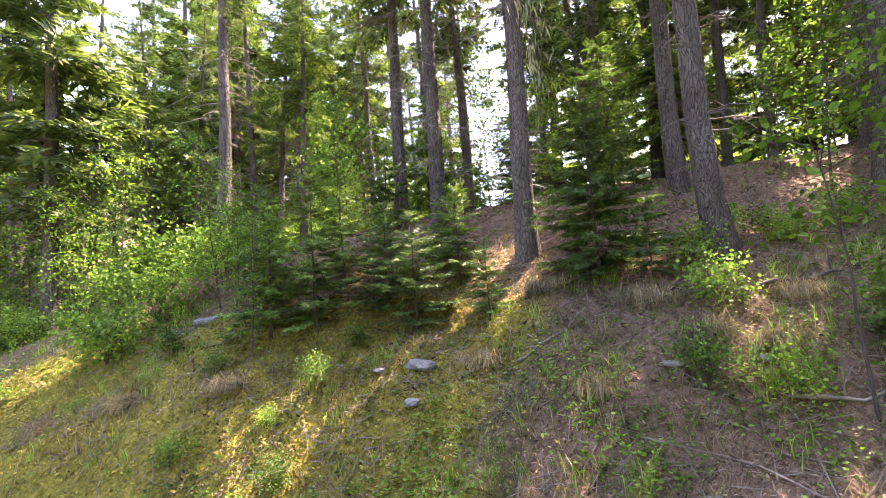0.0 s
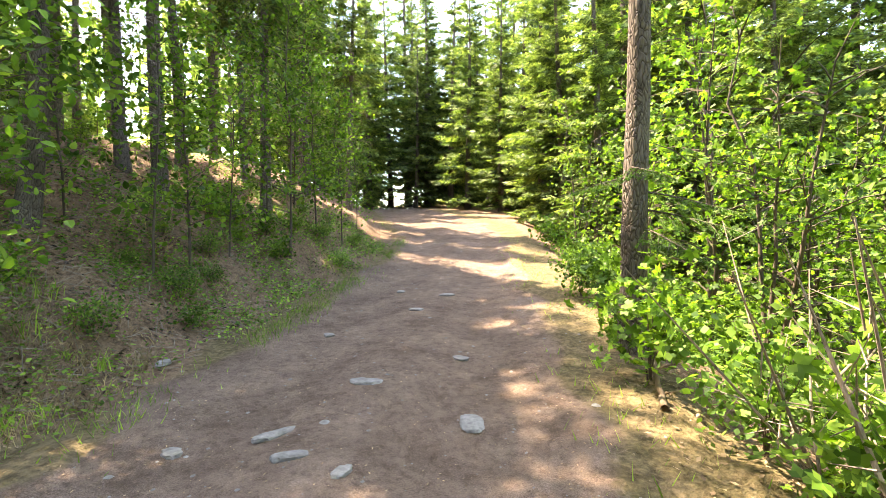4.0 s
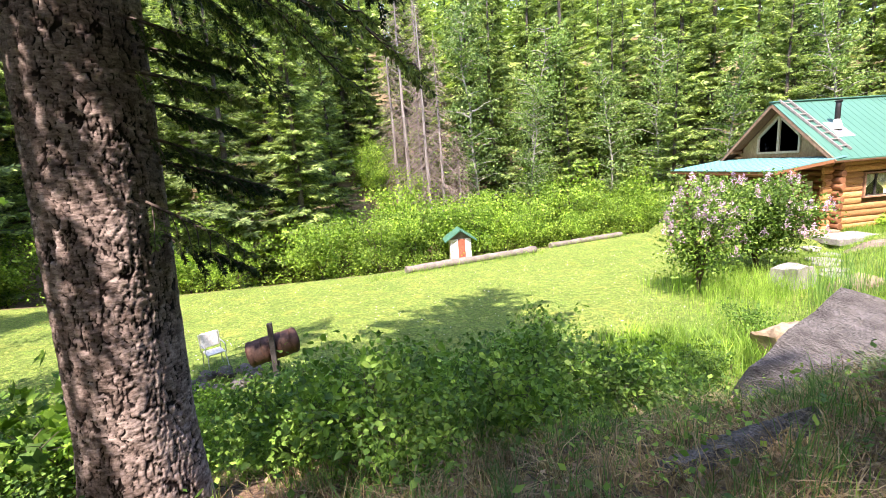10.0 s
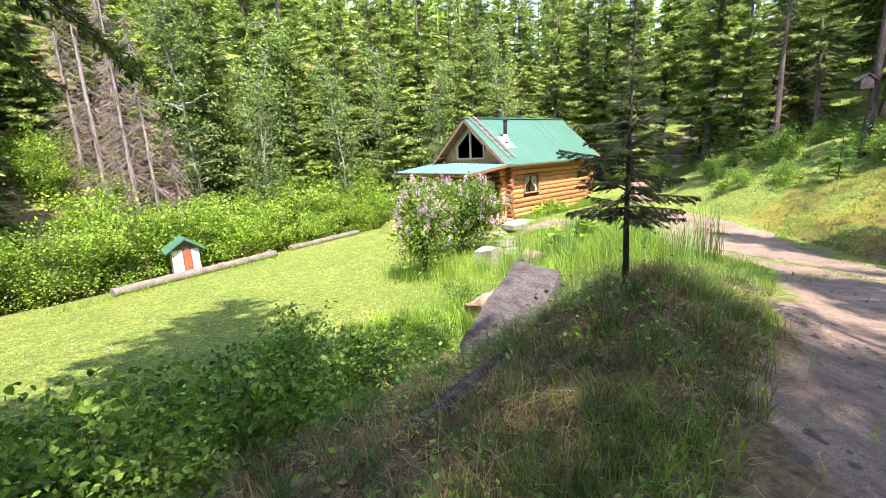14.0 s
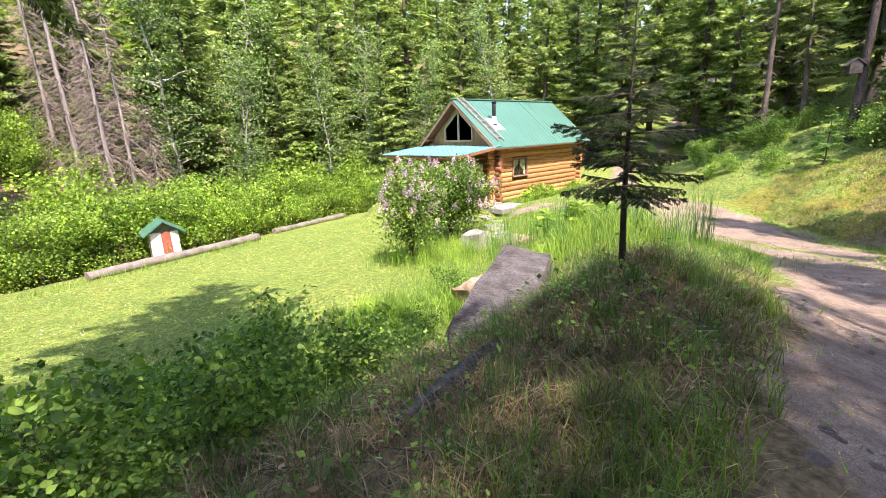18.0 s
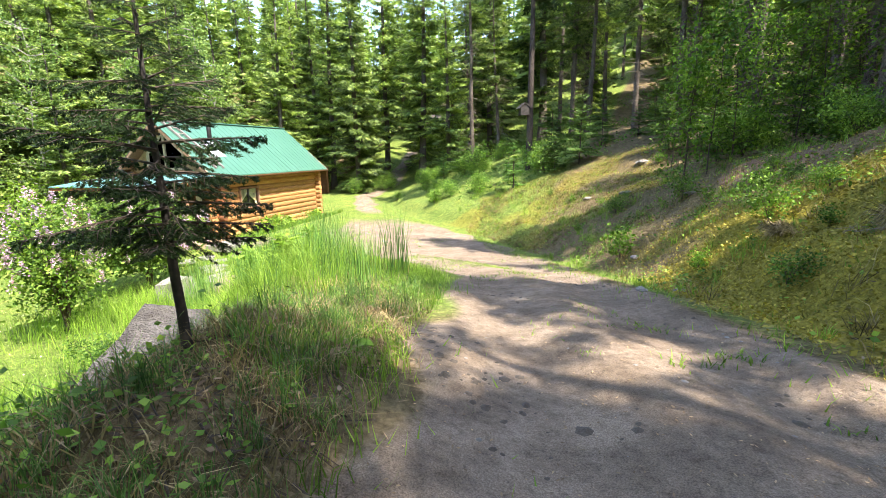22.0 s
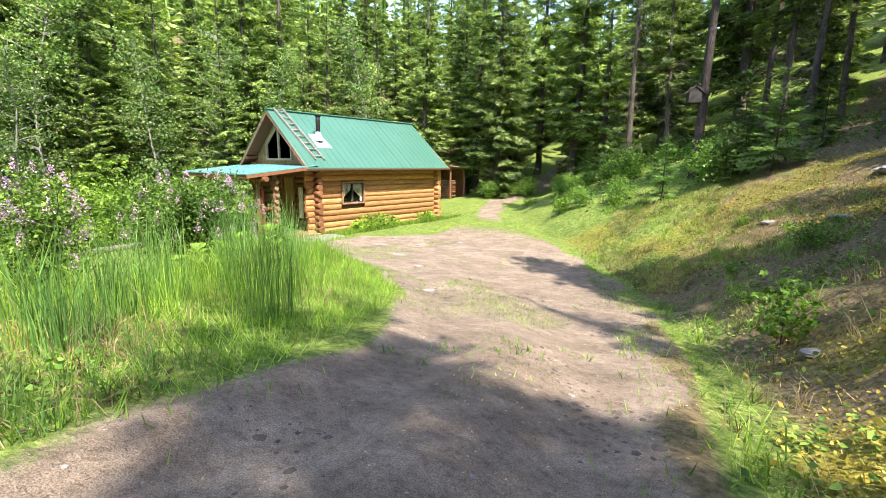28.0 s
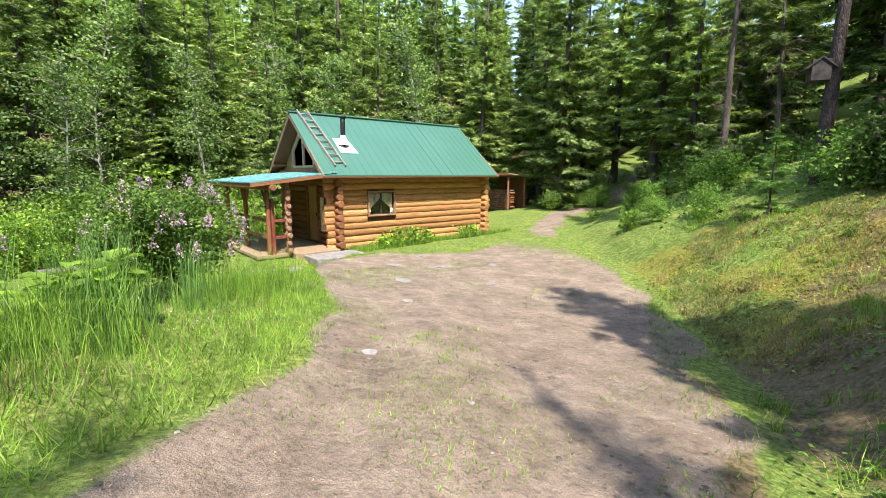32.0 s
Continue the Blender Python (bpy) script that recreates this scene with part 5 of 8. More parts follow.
for x, y, s in ((-5.5, -34.5, 1.2), (-7.2, -36.2, 1.2), (-9.6, -38.8, 1.25), (-15.5, -34.5, 0.9), (-18.0, -36.5, 1.0), (-20.5, -34.6, 1.0), (-22.5, -37.5, 1.1), (-25.5, -36.0, 1.1), (-27.0, -39.0, 1.1), (-14.0, -38.0, 1.0), (-30.0, -36.5, 1.1), (-11.5, -37.0, 1.1), (-8.0, -39.5, 1.2), (-4.5, -37.5, 1.1), (-1.0, -38.5, 1.1)):
    put(spruces, x, y, s)
# maples and saplings by the road
for x, y, s in ((9.56, -22.7, 0.9), (8.1, -21.6, 0.9), (9.0, -23.8, 1.0), (10.5, -22.2, 0.75), (11.2, -26.2, 0.9), (10.2, -28.6, 1.0), (11.9, -30.5, 0.8), (6.4, -22.6, 0.9), (7.2, -25.4, 1.0), (9.6, -20.4, 0.62), (4.6, -25.8, 0.8)):
    put(thick, x, y, s)
for x, y, s in ((18.5, -21.8, 0.8), (18.7, -23.0, 0.9), (18.4, -27.4, 0.9), (18.9, -26.9, 0.9), (19.2, -19.6, 0.9), (20.0, -21.2, 1.0), (20.4, -18.4, 0.9), (19.4, -25.4, 1.0), (20.2, -28.2, 1.0), (18.8, -29.6, 0.8), (17.4, -7.2, 0.5), (18.2, -6.6, 0.6), (19.0, -8.6, 0.5), (18.4, -4.4, 0.6), (16.2, -1.2, 0.85), (16.9, -0.4, 0.9), (17.8, 1.4, 0.8), (16.0, 2.6, 0.7), (19.6, -2.2, 0.9), (19.8, 0.8, 0.9), (18.6, 4.2, 0.8), (15.2, 6.0, 0.7), (17.2, 6.8, 0.8), (19.9, -10.2, 0.7), (21.4, -9.2, 0.8), (21.6, -17.6, 0.7), (11.4, -18.6, 0.55)):
    put(saplings, x, y, s)
for x, y, s in ((18.02, -10.4, 0.9), (18.85, -13.3, 0.5), (19.3, -10.7, 1.1), (18.95, -11.7, 0.95), (20.1, -12.2, 0.8), (18.5, -9.9, 0.8), (19.3, -11.6, 0.8), (19.6, -12.6, 0.7), (18.9, -9.4, 0.9), (18.05, -17.6, 0.42), (20.8, -10.6, 1.0), (19.4, -15.2, 0.45), (21.0, -14.4, 0.8), (16.8, 0.6, 0.6), (18.0, -2.8, 0.7), (14.0, 9.6, 1.1), (16.2, 9.0, 1.2), (7.2, 12.2, 1.0), (5.8, 13.6, 1.1), (12.9, 12.4, 1.2), (11.8, 11.2, 0.8)):
    put(firs[:2], x, y, s)


def sky_slot(x, y):
    """Whether a spot lies in the gap in the woods above the bank."""
    a = math.degrees(math.atan2(y + 15.3, x - 13.5))
    return x > 22 and (SLOT[0] < a < SLOT[1] or SLOT[2] < a < SLOT[3])


def clear_of(x, y):
    """Whether a large tree may stand here: off the drive, lawn, cabin and near bank."""
    le, ri = float(left_edge(y)), float(right_edge(y))
    if sky_slot(x, y):
        return False
    if y < 9 and le - 5.5 < x < ri + 6.5:
        return False
    if -7.8 < x < 12 and -28 < y < 11:
        return False
    return not (y >= 9 and abs(x - (le + ri) / 2) < 3.0)


def scatter(n, x0, x1, y0, y1, gap, kinds_, lo=0.8, hi=1.15, extra=None):
    tries = 0
    while n > 0 and tries < 3000:
        tries += 1
        x, y = woods.uniform(x0, x1), woods.uniform(y0, y1)
        if not clear_of(x, y) or (extra and not extra(x, y)) or any((x - a) ** 2 + (y - c) ** 2 < gap * gap for a, c in spots):
            continue
        put(kinds_, x, y, woods.uniform(lo, hi))
        n -= 1


def no_gap(x, y):
    """Keeps a slot of sky open past the cabin."""
    a = math.degrees(math.atan2(-(x - 13.6), y + 6.3))
    return not (41.0 < a < 43.3)


scatter(14, -8, 9, -44, -33, 2.2, spruces, 0.9, 1.2)
scatter(20, 24, 46, -2, 34, 2.6, spruces, 0.85, 1.1)
scatter(26, -32, -17, -32, 16, 2.6, spruces, 0.9, 1.2)
scatter(20, -26, 0, 17, 38, 2.8, spruces, 0.85, 1.15, no_gap)
scatter(18, 3, 24, 17, 38, 2.6, spruces + tall)
scatter(22, 19, 36, -2, 18, 2.3, tall)
scatter(9, 27, 38, -30, -14, 3.0, tall, 0.8, 1.0)
scatter(34, 4, 34, -62, -42, 2.2, spruces + tall)
for k in range(64):
    y = woods.uniform(-27, 3)
    x = -7.4 - 0.33 * max(-8, min(6, y + 8)) - woods.uniform(0.3, 5.0)
    if math.hypot(x + 6.4, y + 11.7) > 1.6:
        put(shrubs, x, y, woods.uniform(0.8, 1.2) * (1.0 + 0.16 * max(0, -7.4 - 0.33 * max(-8, min(6, y + 8)) - x)))
for k in range(14):
    put(shrubs, woods.uniform(-2, 9), woods.uniform(-31, -27.5), woods.uniform(0.6, 1.0))
# bushes: bank below the drive, roadside thicket, uphill bank
for x, y, s in ((6.9, -17.9, 0.6), (7.6, -16.1, 0.9), (8.8, -15.6, 1.05), (10.5, -15.45, 0.85), (11.0, -15.25, 0.6), (9.7, -14.2, 1.0), (10.4, -14.5, 0.75), (9.3, -13.3, 1.0), (10.2, -16.0, 0.8), (8.4, -12.6, 0.95), (9.5, -16.2, 0.9), (7.4, -14.8, 0.9), (7.2, -13.2, 0.9), (7.6, -15.3, 0.8), (8.3, -14.8, 1.0), (10.0, -13.4, 0.7), (9.2, -17.3, 0.9), (8.6, -18.4, 0.9)):
    put(lush[:2] if woods.random() < 0.75 else lush[2], x, y, s)
for k in range(34):
    y = woods.uniform(-18.6, -12.4)
    x = woods.uniform(6.9, 10.4) - 0.12 * (y + 15)
    if not (x < 8.9 and -18.8 < y < -16.0) and math.hypot(x - 9.5, y + 11.0) > 1.5 and math.hypot(x - 13.3, y + 15.5) > 2.6:
        put(bushes[:2], x, y, woods.uniform(0.45, 0.8))
for k in range(46):
    y = woods.uniform(-30, -17.2)
    put([bushes[2], bushes[2], bushes[0]], woods.uniform(8.2, 12.5 + 0.04 * (-17 - y)), y, woods.uniform(0.6, 1.2))
for k in range(58):
    y = woods.uniform(-29, 12)
    x = float(right_edge(y)) + woods.uniform(0.9, 9.0)
    put(bushes, x, y, woods.uniform(0.35, 0.8))

for k in range(12):
    put(shrubs, woods.uniform(-18, -6), woods.uniform(-31, -26), woods.uniform(1.0, 1.6))
# undergrowth on the bench above the bank
for k in range(34):
    y = woods.uniform(-30, 14)
    x = float(right_edge(y)) + woods.uniform(6.0, 13.0)
    put(firs[:2], x, y, woods.uniform(0.8, 1.7))
for k in range(26):
    y = woods.uniform(-30, 1)
    x = float(right_edge(y)) + woods.uniform(5.5, 13.0)
    put(saplings, x, y, woods.uniform(0.4, 0.8))
for k in range(14):
    put(lush, woods.uniform(17.0, 24.0), woods.uniform(-9.0, 1.0), woods.uniform(0.7, 1.4))
for k in range(4):
    put(saplings, woods.uniform(16.4, 19.5), woods.uniform(-10.4, -5.0), woods.uniform(0.3, 0.5))
for k in range(30):
    y = woods.uniform(-12, 7)
    put(bushes, float(right_edge(y)) + woods.uniform(0.7, 5.5), y, woods.uniform(0.25, 0.5))
for x, y, s in ((29.5, -7.4, 0.85), (31.0, -5.0, 0.95), (33.5, -2.5, 1.0), (27.5, -5.4, 0.8), (28.5, -12.0, 0.85), (34.5, -7.0, 1.0), (26.0, -3.6, 0.8), (31.5, -13.4, 1.0), (36.5, -4.0, 1.1)):
    put(tall, x, y, s)
for k in range(16):
    put(saplings, woods.uniform(22.5, 29), woods.uniform(-13, -4), woods.uniform(0.35, 0.6))
for k in range(34):
    y = woods.uniform(4.0, 19.0)
    x = float(right_edge(y)) + woods.uniform(2.4, 9.0)
    put(brush, x, y, woods.uniform(0.35, 0.75))
for k in range(5):
    put(brush, woods.uniform(-2.5, 0.0), woods.uniform(14.5, 18.0), woods.uniform(0.6, 0.9))
for k in range(16):
    y = woods.uniform(-6.0, 4.0)
    put(brush, float(right_edge(y)) + woods.uniform(4.2, 9.0), y, woods.uniform(0.4, 0.8))
for x, y, s in ((18.8, 5.2, 1.0), (16.9, 7.2, 0.9)):
    put(tall, x, y, s)
for x, y, s in ( (27.0, 1.0, 0.9), (26.5, 4.0, 0.9), (29.0, 3.5, 1.0), (32.0, 4.5, 1.1)):
    put(spruces, x, y, s)
for k in range(16):
    put(shrubs, woods.uniform(-22, -13), woods.uniform(-16.5, -9.5), woods.uniform(0.9, 1.5))


def far_wood(name, spots_, seed, label):
    """Distant conifers joined into one mass: plain tiers of boughs on thin trunks."""
    rng = np.random.default_rng(seed)
    bs, ws, ss, ls, wd = [], [], [], [], []
    for x, y, h in spots_:
        z = hz(x, y)
        n = 70
        u = rng.uniform(0.06, 0.98, n)
        a_ = rng.uniform(0, 2 * np.pi, n)
        L = 0.17 * h * (1 - u) ** 0.8 * rng.uniform(0.6, 1.1, n) + 0.25
        o = np.stack([np.cos(a_), np.sin(a_), -0.35 + 0 * a_], 1)
        bs.append(np.array([x, y, z]) + np.stack([0 * u, 0 * u, u * h], 1)), ws.append(unit(o)), ls.append(L), wd.append(L * 0.55)
        ss.append(unit(np.cross(o, np.array([0, 0, 1.0]) + rng.normal(0, 0.3, (n, 3)))))
        bs.append(np.array([[x, y, z - 0.5]])), ws.append(np.array([[0, 0, 1.0]])), ss.append(np.array([[0.7, 0.7, 0]])), ls.append(np.array([h + 0.5])), wd.append(np.array([0.3]))
    v, f = kites(*(np.concatenate(q) for q in (bs, ws, ss, ls, wd)))
    return tagged(new(name, mesh_from(name, v, f, M["needle"])), label, "forest", kind="stuff")


far = []
for n, x0, x1, y0, y1 in ((420, -95, -30, -60, 60), (260, -40, 40, 36, 95), (150, 36, 75, -60, 40), (200, -30, 50, -110, -56), (520, -95, -12, -125, -40), (260, -140, -85, -120, 70)):
    for k in range(n):
        x, y = woods.uniform(x0, x1), woods.uniform(y0, y1)
        if no_gap(x, y) and clear_of(x, y):
            far.append((x, y, woods.uniform(12, 21)))
far_wood("far_forest", far, 5, "dense conifer forest on the slopes around")
for k in range(34):
    y = woods.uniform(-28, -15.5)
    put(bushes, float(right_edge(y)) + woods.uniform(0.7, 4.0), y, woods.uniform(0.3, 0.7))

# ---- the big spruce beside the drive ----
def plate_relief(u, v, seed, cu, cv):
    """Distance to the nearest crack between irregular bark plates, on unrolled bark (metres)."""
    rng = np.random.default_rng(seed)
    gu, gv = round(1.632 / cu), 90
    ju, jv = rng.uniform(0.1, 0.9, (gu, gv)), rng.uniform(0.1, 0.9, (gu, gv))
    hgt = rng.uniform(0.55, 1.0, (gu, gv))
    a, c = u / cu, v / cv
    ia, ic = np.floor(a).astype(int), np.floor(c).astype(int)
    d1, d2 = np.full(u.shape, 9.0), np.full(u.shape, 9.0)
    top = np.zeros(u.shape)
    for da in (-1, 0, 1):
        for dc in (-1, 0, 1):
            p, q = (ia + da) % gu, (ic + dc) % gv
            dist = np.hypot(a - (ia + da + ju[p, q]), c - (ic + dc + jv[p, q]))
            near = dist < d1
            d2 = np.where(near, d1, np.minimum(d2, dist))
            top = np.where(near, hgt[p, q], top)
            d1 = np.where(near, dist, d1)
    return smooth(0.01, 0.15, d2 - d1), top


def lattice_noise(u, v, seed, octaves=4):
    """Smooth random values over a plane, several octaves."""
    rng = np.random.default_rng(seed)
    total = np.zeros(u.shape)
    for o in range(octaves):
        g = rng.uniform(-1, 1, (64, 64))
        a, c = u * 2 ** o, v * 2 ** o
        i, j = np.floor(a).astype(int), np.floor(c).astype(int)
        p, q = a - i, c - j
        p, q = p * p * (3 - 2 * p), q * q * (3 - 2 * q)
        total += ((g[i % 64, j % 64] * (1 - p) + g[(i + 1) % 64, j % 64] * p) * (1 - q) + (g[i % 64, (j + 1) % 64] * (1 - p) + g[(i + 1) % 64, (j + 1) % 64] * p) * q) * 0.55 ** o
    return total


def near_trunk():
    sides, rings, h = 230, 440, 3.5
    th = np.linspace(0, 2 * np.pi, sides, endpoint=False)
    z = np.linspace(-0.35, h, rings)
    T, Z = np.meshgrid(th, z, indexing="xy")
    r = np.interp(Z, (-0.35, 0.0, 0.6, 2.0, 5.6), (0.38, 0.3, 0.25, 0.238, 0.215))
    uu = T / (2 * np.pi) * 48 * 0.034
    vv = Z + 0.02 * np.sin(T * 3 + Z * 4)
    wu, wv = lattice_noise(uu * 18, vv * 11, 5), lattice_noise(uu * 16, vv * 12, 6)
    big_crack, top = plate_relief(uu + 0.02 * wu, vv + 0.07 * wv, 3, 0.0453, 0.085)
    furrow, tone_ = plate_relief(uu + 0.03 * wv, vv + 0.05 * wu, 4, 0.0544, 0.4)
    crack = np.minimum(0.25 + 0.75 * big_crack, furrow)
    top = 0.5 * top + 0.5 * tone_
    flaky = lattice_noise(uu * 22, vv * 75, 7, 3)
    R = r + crack * (0.5 + 0.5 * top) * 0.013 + 0.0022 * flaky * crack + 0.010 * np.sin(T * 2 + Z * 1.3) + 0.006 * np.sin(T * 5 - Z)
    x, y = R * np.cos(T), R * np.sin(T)
    verts = np.stack([x, y, Z], -1).reshape(-1, 3)
    i = np.arange(rings * sides).reshape(rings, sides)
    j = np.roll(i, -1, axis=1)
    f = np.stack([i[:-1], j[:-1], j[1:], i[1:]], -1).reshape(-1, 4)
    me = mesh_from("trunk", verts, f, None, True)
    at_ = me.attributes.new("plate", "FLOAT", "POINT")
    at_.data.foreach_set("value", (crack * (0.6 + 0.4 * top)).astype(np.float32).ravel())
    tone = me.attributes.new("tone", "FLOAT", "POINT")
    tone.data.foreach_set("value", np.clip((top - 0.55) / 0.45 + 0.25 * flaky, 0, 1).astype(np.float32).ravel())
    return me


m, nt, b = mat_base("plated_spruce_bark", 0.9, 0, 0.15)
at = nt.nodes.new("ShaderNodeAttribute")
at.attribute_name = "plate"
v = coords(nt)
n1, n2, n3 = noise_tex(nt, v, 3.5), noise_tex(nt, v, 26.0, 5.0), noise_tex(nt, v, 110.0, 3.0)
plate = blend(nt, 0.55, ramp(nt, n1, (0.3, (0.17, 0.13, 0.11)), (0.7, (0.35, 0.29, 0.258))), ramp(nt, n2, (0.35, (0.13, 0.098, 0.082)), (0.68, (0.44, 0.375, 0.335))))
plate = blend(nt, 0.7, plate, ramp(nt, n3, (0.3, (0.65, 0.63, 0.62)), (0.7, (1.25, 1.22, 1.2))), "MULTIPLY")
flake = noise_tex(nt, coords(nt, (1, 1, 3.5)), 17.0, 5.0, 0.7)
plate = blend(nt, 0.85, plate, ramp(nt, flake, (0.38, (0.45, 0.42, 0.4)), (0.6, (1.2, 1.2, 1.2))), "MULTIPLY")
tn = nt.nodes.new("ShaderNodeAttribute")
tn.attribute_name = "tone"
plate = blend(nt, 0.9, plate, ramp(nt, tn.outputs["Fac"], (0.0, (0.65, 0.61, 0.59)), (1.0, (1.35, 1.35, 1.35))), "MULTIPLY")
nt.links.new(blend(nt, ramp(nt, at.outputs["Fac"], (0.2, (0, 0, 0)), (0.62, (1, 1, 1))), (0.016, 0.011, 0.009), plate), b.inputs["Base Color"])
bump(nt, b, flake, 0.9, 0.012)
M["bark_plates"] = m

SPRUCE = (10.9, -16.62)
big = thing("big_spruce_tree", ground_pose(*SPRUCE, 0, 0, (-2.0, -1.2)), "large spruce with flaky plated bark beside the drive", "tree")
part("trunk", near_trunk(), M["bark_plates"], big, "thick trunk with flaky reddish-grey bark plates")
bt, bp = trunk_mesh("upper_trunk", 11.6, 0.218, np.random.default_rng(8), M["bark"], sides=12, roots=1.0)
bt.transform(Matrix.Translation((0, 0, 3.6)))
part("upper_trunk", bt, None, big)
cm, tw = conifer_crown("crown", 14.4, 3.8, 81, M["needle"], whorls=42, per=5, sprays=42, bare=0.27, droop=0.16, taper=1.0, width=0.2, thin_low=0.1, spray=0.36)
part("crown", cm, None, big, kind="stuff")
part("bough_wood", bough_mesh("bough_wood", tw, 0.008, M["bark"]), None, big, kind="stuff")


def needle_bough(length, seed, material, twigs=15, droop=0.35, needles=85, nl=0.03):
    """One bough seen close: a spine, side twigs and single needles."""
    rng = np.random.default_rng(seed)
    s = np.linspace(0, 1, 10)
    spine = np.stack([length * s, 0.06 * length * np.sin(s * 3 + seed), -droop * length * s ** 1.5], 1)
    wood = [tube(spine, 0.014 * length ** 0.5 * (1 - 0.85 * s), 5)]
    base, way, side = [], [], []

    def bristle(p0, p1):
        d = unit(p1 - p0)
        k = max(14, int(needles * np.linalg.norm(p1 - p0) / 0.25))
        u = rng.uniform(0.05, 1, (k, 1))
        q = p0 + (p1 - p0) * u
        a = unit(np.cross(d, rng.normal(0, 1, (k, 3))))
        w = unit(a + d * 0.75 + np.array([0, 0, -0.15]))
        base.append(q), way.append(w), side.append(unit(np.cross(w, rng.normal(0, 1, (k, 3)))))

    for k in range(twigs):
        u = 0.12 + 0.86 * (k + rng.random()) / twigs
        p0 = np.array([np.interp(u, s, spine[:, i]) for i in range(3)])
        sg = 1 if k % 2 else -1
        L = length * (0.42 * (1 - u) + 0.1) * rng.uniform(0.7, 1.2)
        p1 = p0 + L * unit(np.array([0.75, sg * rng.uniform(0.5, 0.9), -0.35 - 0.3 * rng.random()]))
        wood.append(tube([p0, (p0 + p1) / 2 + [0, 0, 0.02], p1], [0.004, 0.003, 0.0015], 4))
        bristle(p0, p1)
        for j in range(3):
            t = rng.uniform(0.3, 0.85)
            c = p0 + (p1 - p0) * t
            c1 = c + 0.4 * L * (1.1 - t) * unit(np.array([0.8, -sg * rng.uniform(-0.8, 0.8), -0.3]))
            bristle(c, c1)
    bristle(spine[3], spine[-1])
    B = np.concatenate(base)
    n = len(B)
    v, f = kites(B, np.concatenate(way), np.concatenate(side), np.full(n, nl) * rng.uniform(0.7, 1.2, n), np.full(n, nl * 0.27))
    wv, wf = gather(wood)
    return mesh_from("bough_wood", wv, wf, M["stem"]), mesh_from("needles", v, f, material)


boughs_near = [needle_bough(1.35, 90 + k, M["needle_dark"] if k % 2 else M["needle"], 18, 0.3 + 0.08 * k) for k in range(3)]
r_ = random.Random(14)
for k in range(26):
    z = 1.05 + k * 0.15 + r_.uniform(-0.05, 0.05)
    az = r_.uniform(60, 115) if z < 2.7 else r_.uniform(0, 360)
    if z < 2.7:
        continue
    w_, n_ = boughs_near[k % 3]
    mm = Matrix.Translation((0, 0, z)) @ Euler((0, radians(r_.uniform(-4, 16) + (22 if z < 2.7 else 0)), radians(az))).to_matrix().to_4x4() @ Matrix.Translation((0.2, 0, 0)) @ Matrix.Diagonal((*(r_.uniform(0.6, 1.15) * (0.6 if z < 2.7 else 1.0),) * 3, 1))
    bo = part("bough", w_, None, big, "drooping needled bough")
    bo.matrix_local = mm
    part("needles", n_, None, bo, kind="stuff")

for k in range(9):
    z, az = r_.uniform(2.8, 3.8), r_.uniform(20, 170)
    w_, n_ = boughs_near[k % 3]
    mm = Matrix.Translation((0, 0, z)) @ Euler((0, radians(r_.uniform(-8, 12)), radians(az))).to_matrix().to_4x4() @ Matrix.Translation((0.2, 0, 0)) @ Matrix.Diagonal((*(r_.uniform(0.8, 1.4),) * 3, 1))
    bo = part("bough", w_, None, big, "drooping needled bough")
    bo.matrix_local = mm
    part("needles", n_, None, bo, kind="stuff")
low_boughs = [needle_bough(0.55, 60 + k, M["needle_shaded"] if k else M["needle_dark"], 14, 0.2, 170, 0.026) for k in range(2)]
for k, (z, az) in enumerate(((1.62, 100), (1.8, 78), (1.92, 108), (2.05, 88), (2.2, 112), (2.3, 78), (2.42, 98), (2.55, 84))):
    w_, n_ = low_boughs[k % 2]
    bo = part("bough", w_, None, big, "short needled bough low on the trunk")
    bo.matrix_local = Matrix.Translation((0, 0, z)) @ Euler((0, radians(r_.uniform(0, 22)), radians(az))).to_matrix().to_4x4() @ Matrix.Translation((0.2, 0, 0)) @ Matrix.Diagonal((*(r_.uniform(0.75, 1.15),) * 3, 1))
    part("needles", n_, None, bo, kind="stuff")

# ---- the small dark fir on the mound ----
YT = (11.59, -12.0)
yt = thing("young_fir_tree", ground_pose(*YT, 40), "small dark young fir with a thin bare stem", "tree")
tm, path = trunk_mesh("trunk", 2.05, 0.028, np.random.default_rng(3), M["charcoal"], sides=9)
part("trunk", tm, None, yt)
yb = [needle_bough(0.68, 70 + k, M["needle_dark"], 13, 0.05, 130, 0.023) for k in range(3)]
r_ = random.Random(6)
for k in range(64):
    u = (k + r_.random()) / 64
    z = 0.56 + 1.4 * u ** 1.25
    size = float(np.interp(z, (0.56, 0.85, 1.2, 1.45, 1.65, 1.95), (0.62, 0.86, 0.64, 0.42, 0.28, 0.11))) * r_.uniform(0.6, 1.1)
    w_, n_ = yb[k % 3]
    bo = part("bough", w_, None, yt)
    bo.matrix_local = Matrix.Translation((0, 0, z)) @ Euler((0, radians(r_.uniform(-14, 12) - 18 * u), radians(137.5 * k))).to_matrix().to_4x4() @ Matrix.Diagonal((size, size, size, 1))
    part("needles", n_, None, bo, kind="stuff")

# ---- trees with a place of their own ----
rt = make_conifer(ground_pose(12.45, -21.0, 0, 0, (0, 0)), 15, 1.7, 91, "mossy spruce trunk at the roadside thicket", "", "needle", "bark", 0.145, whorls=24, per=5, sprays=8, bare=0.4, thin_low=0.8)
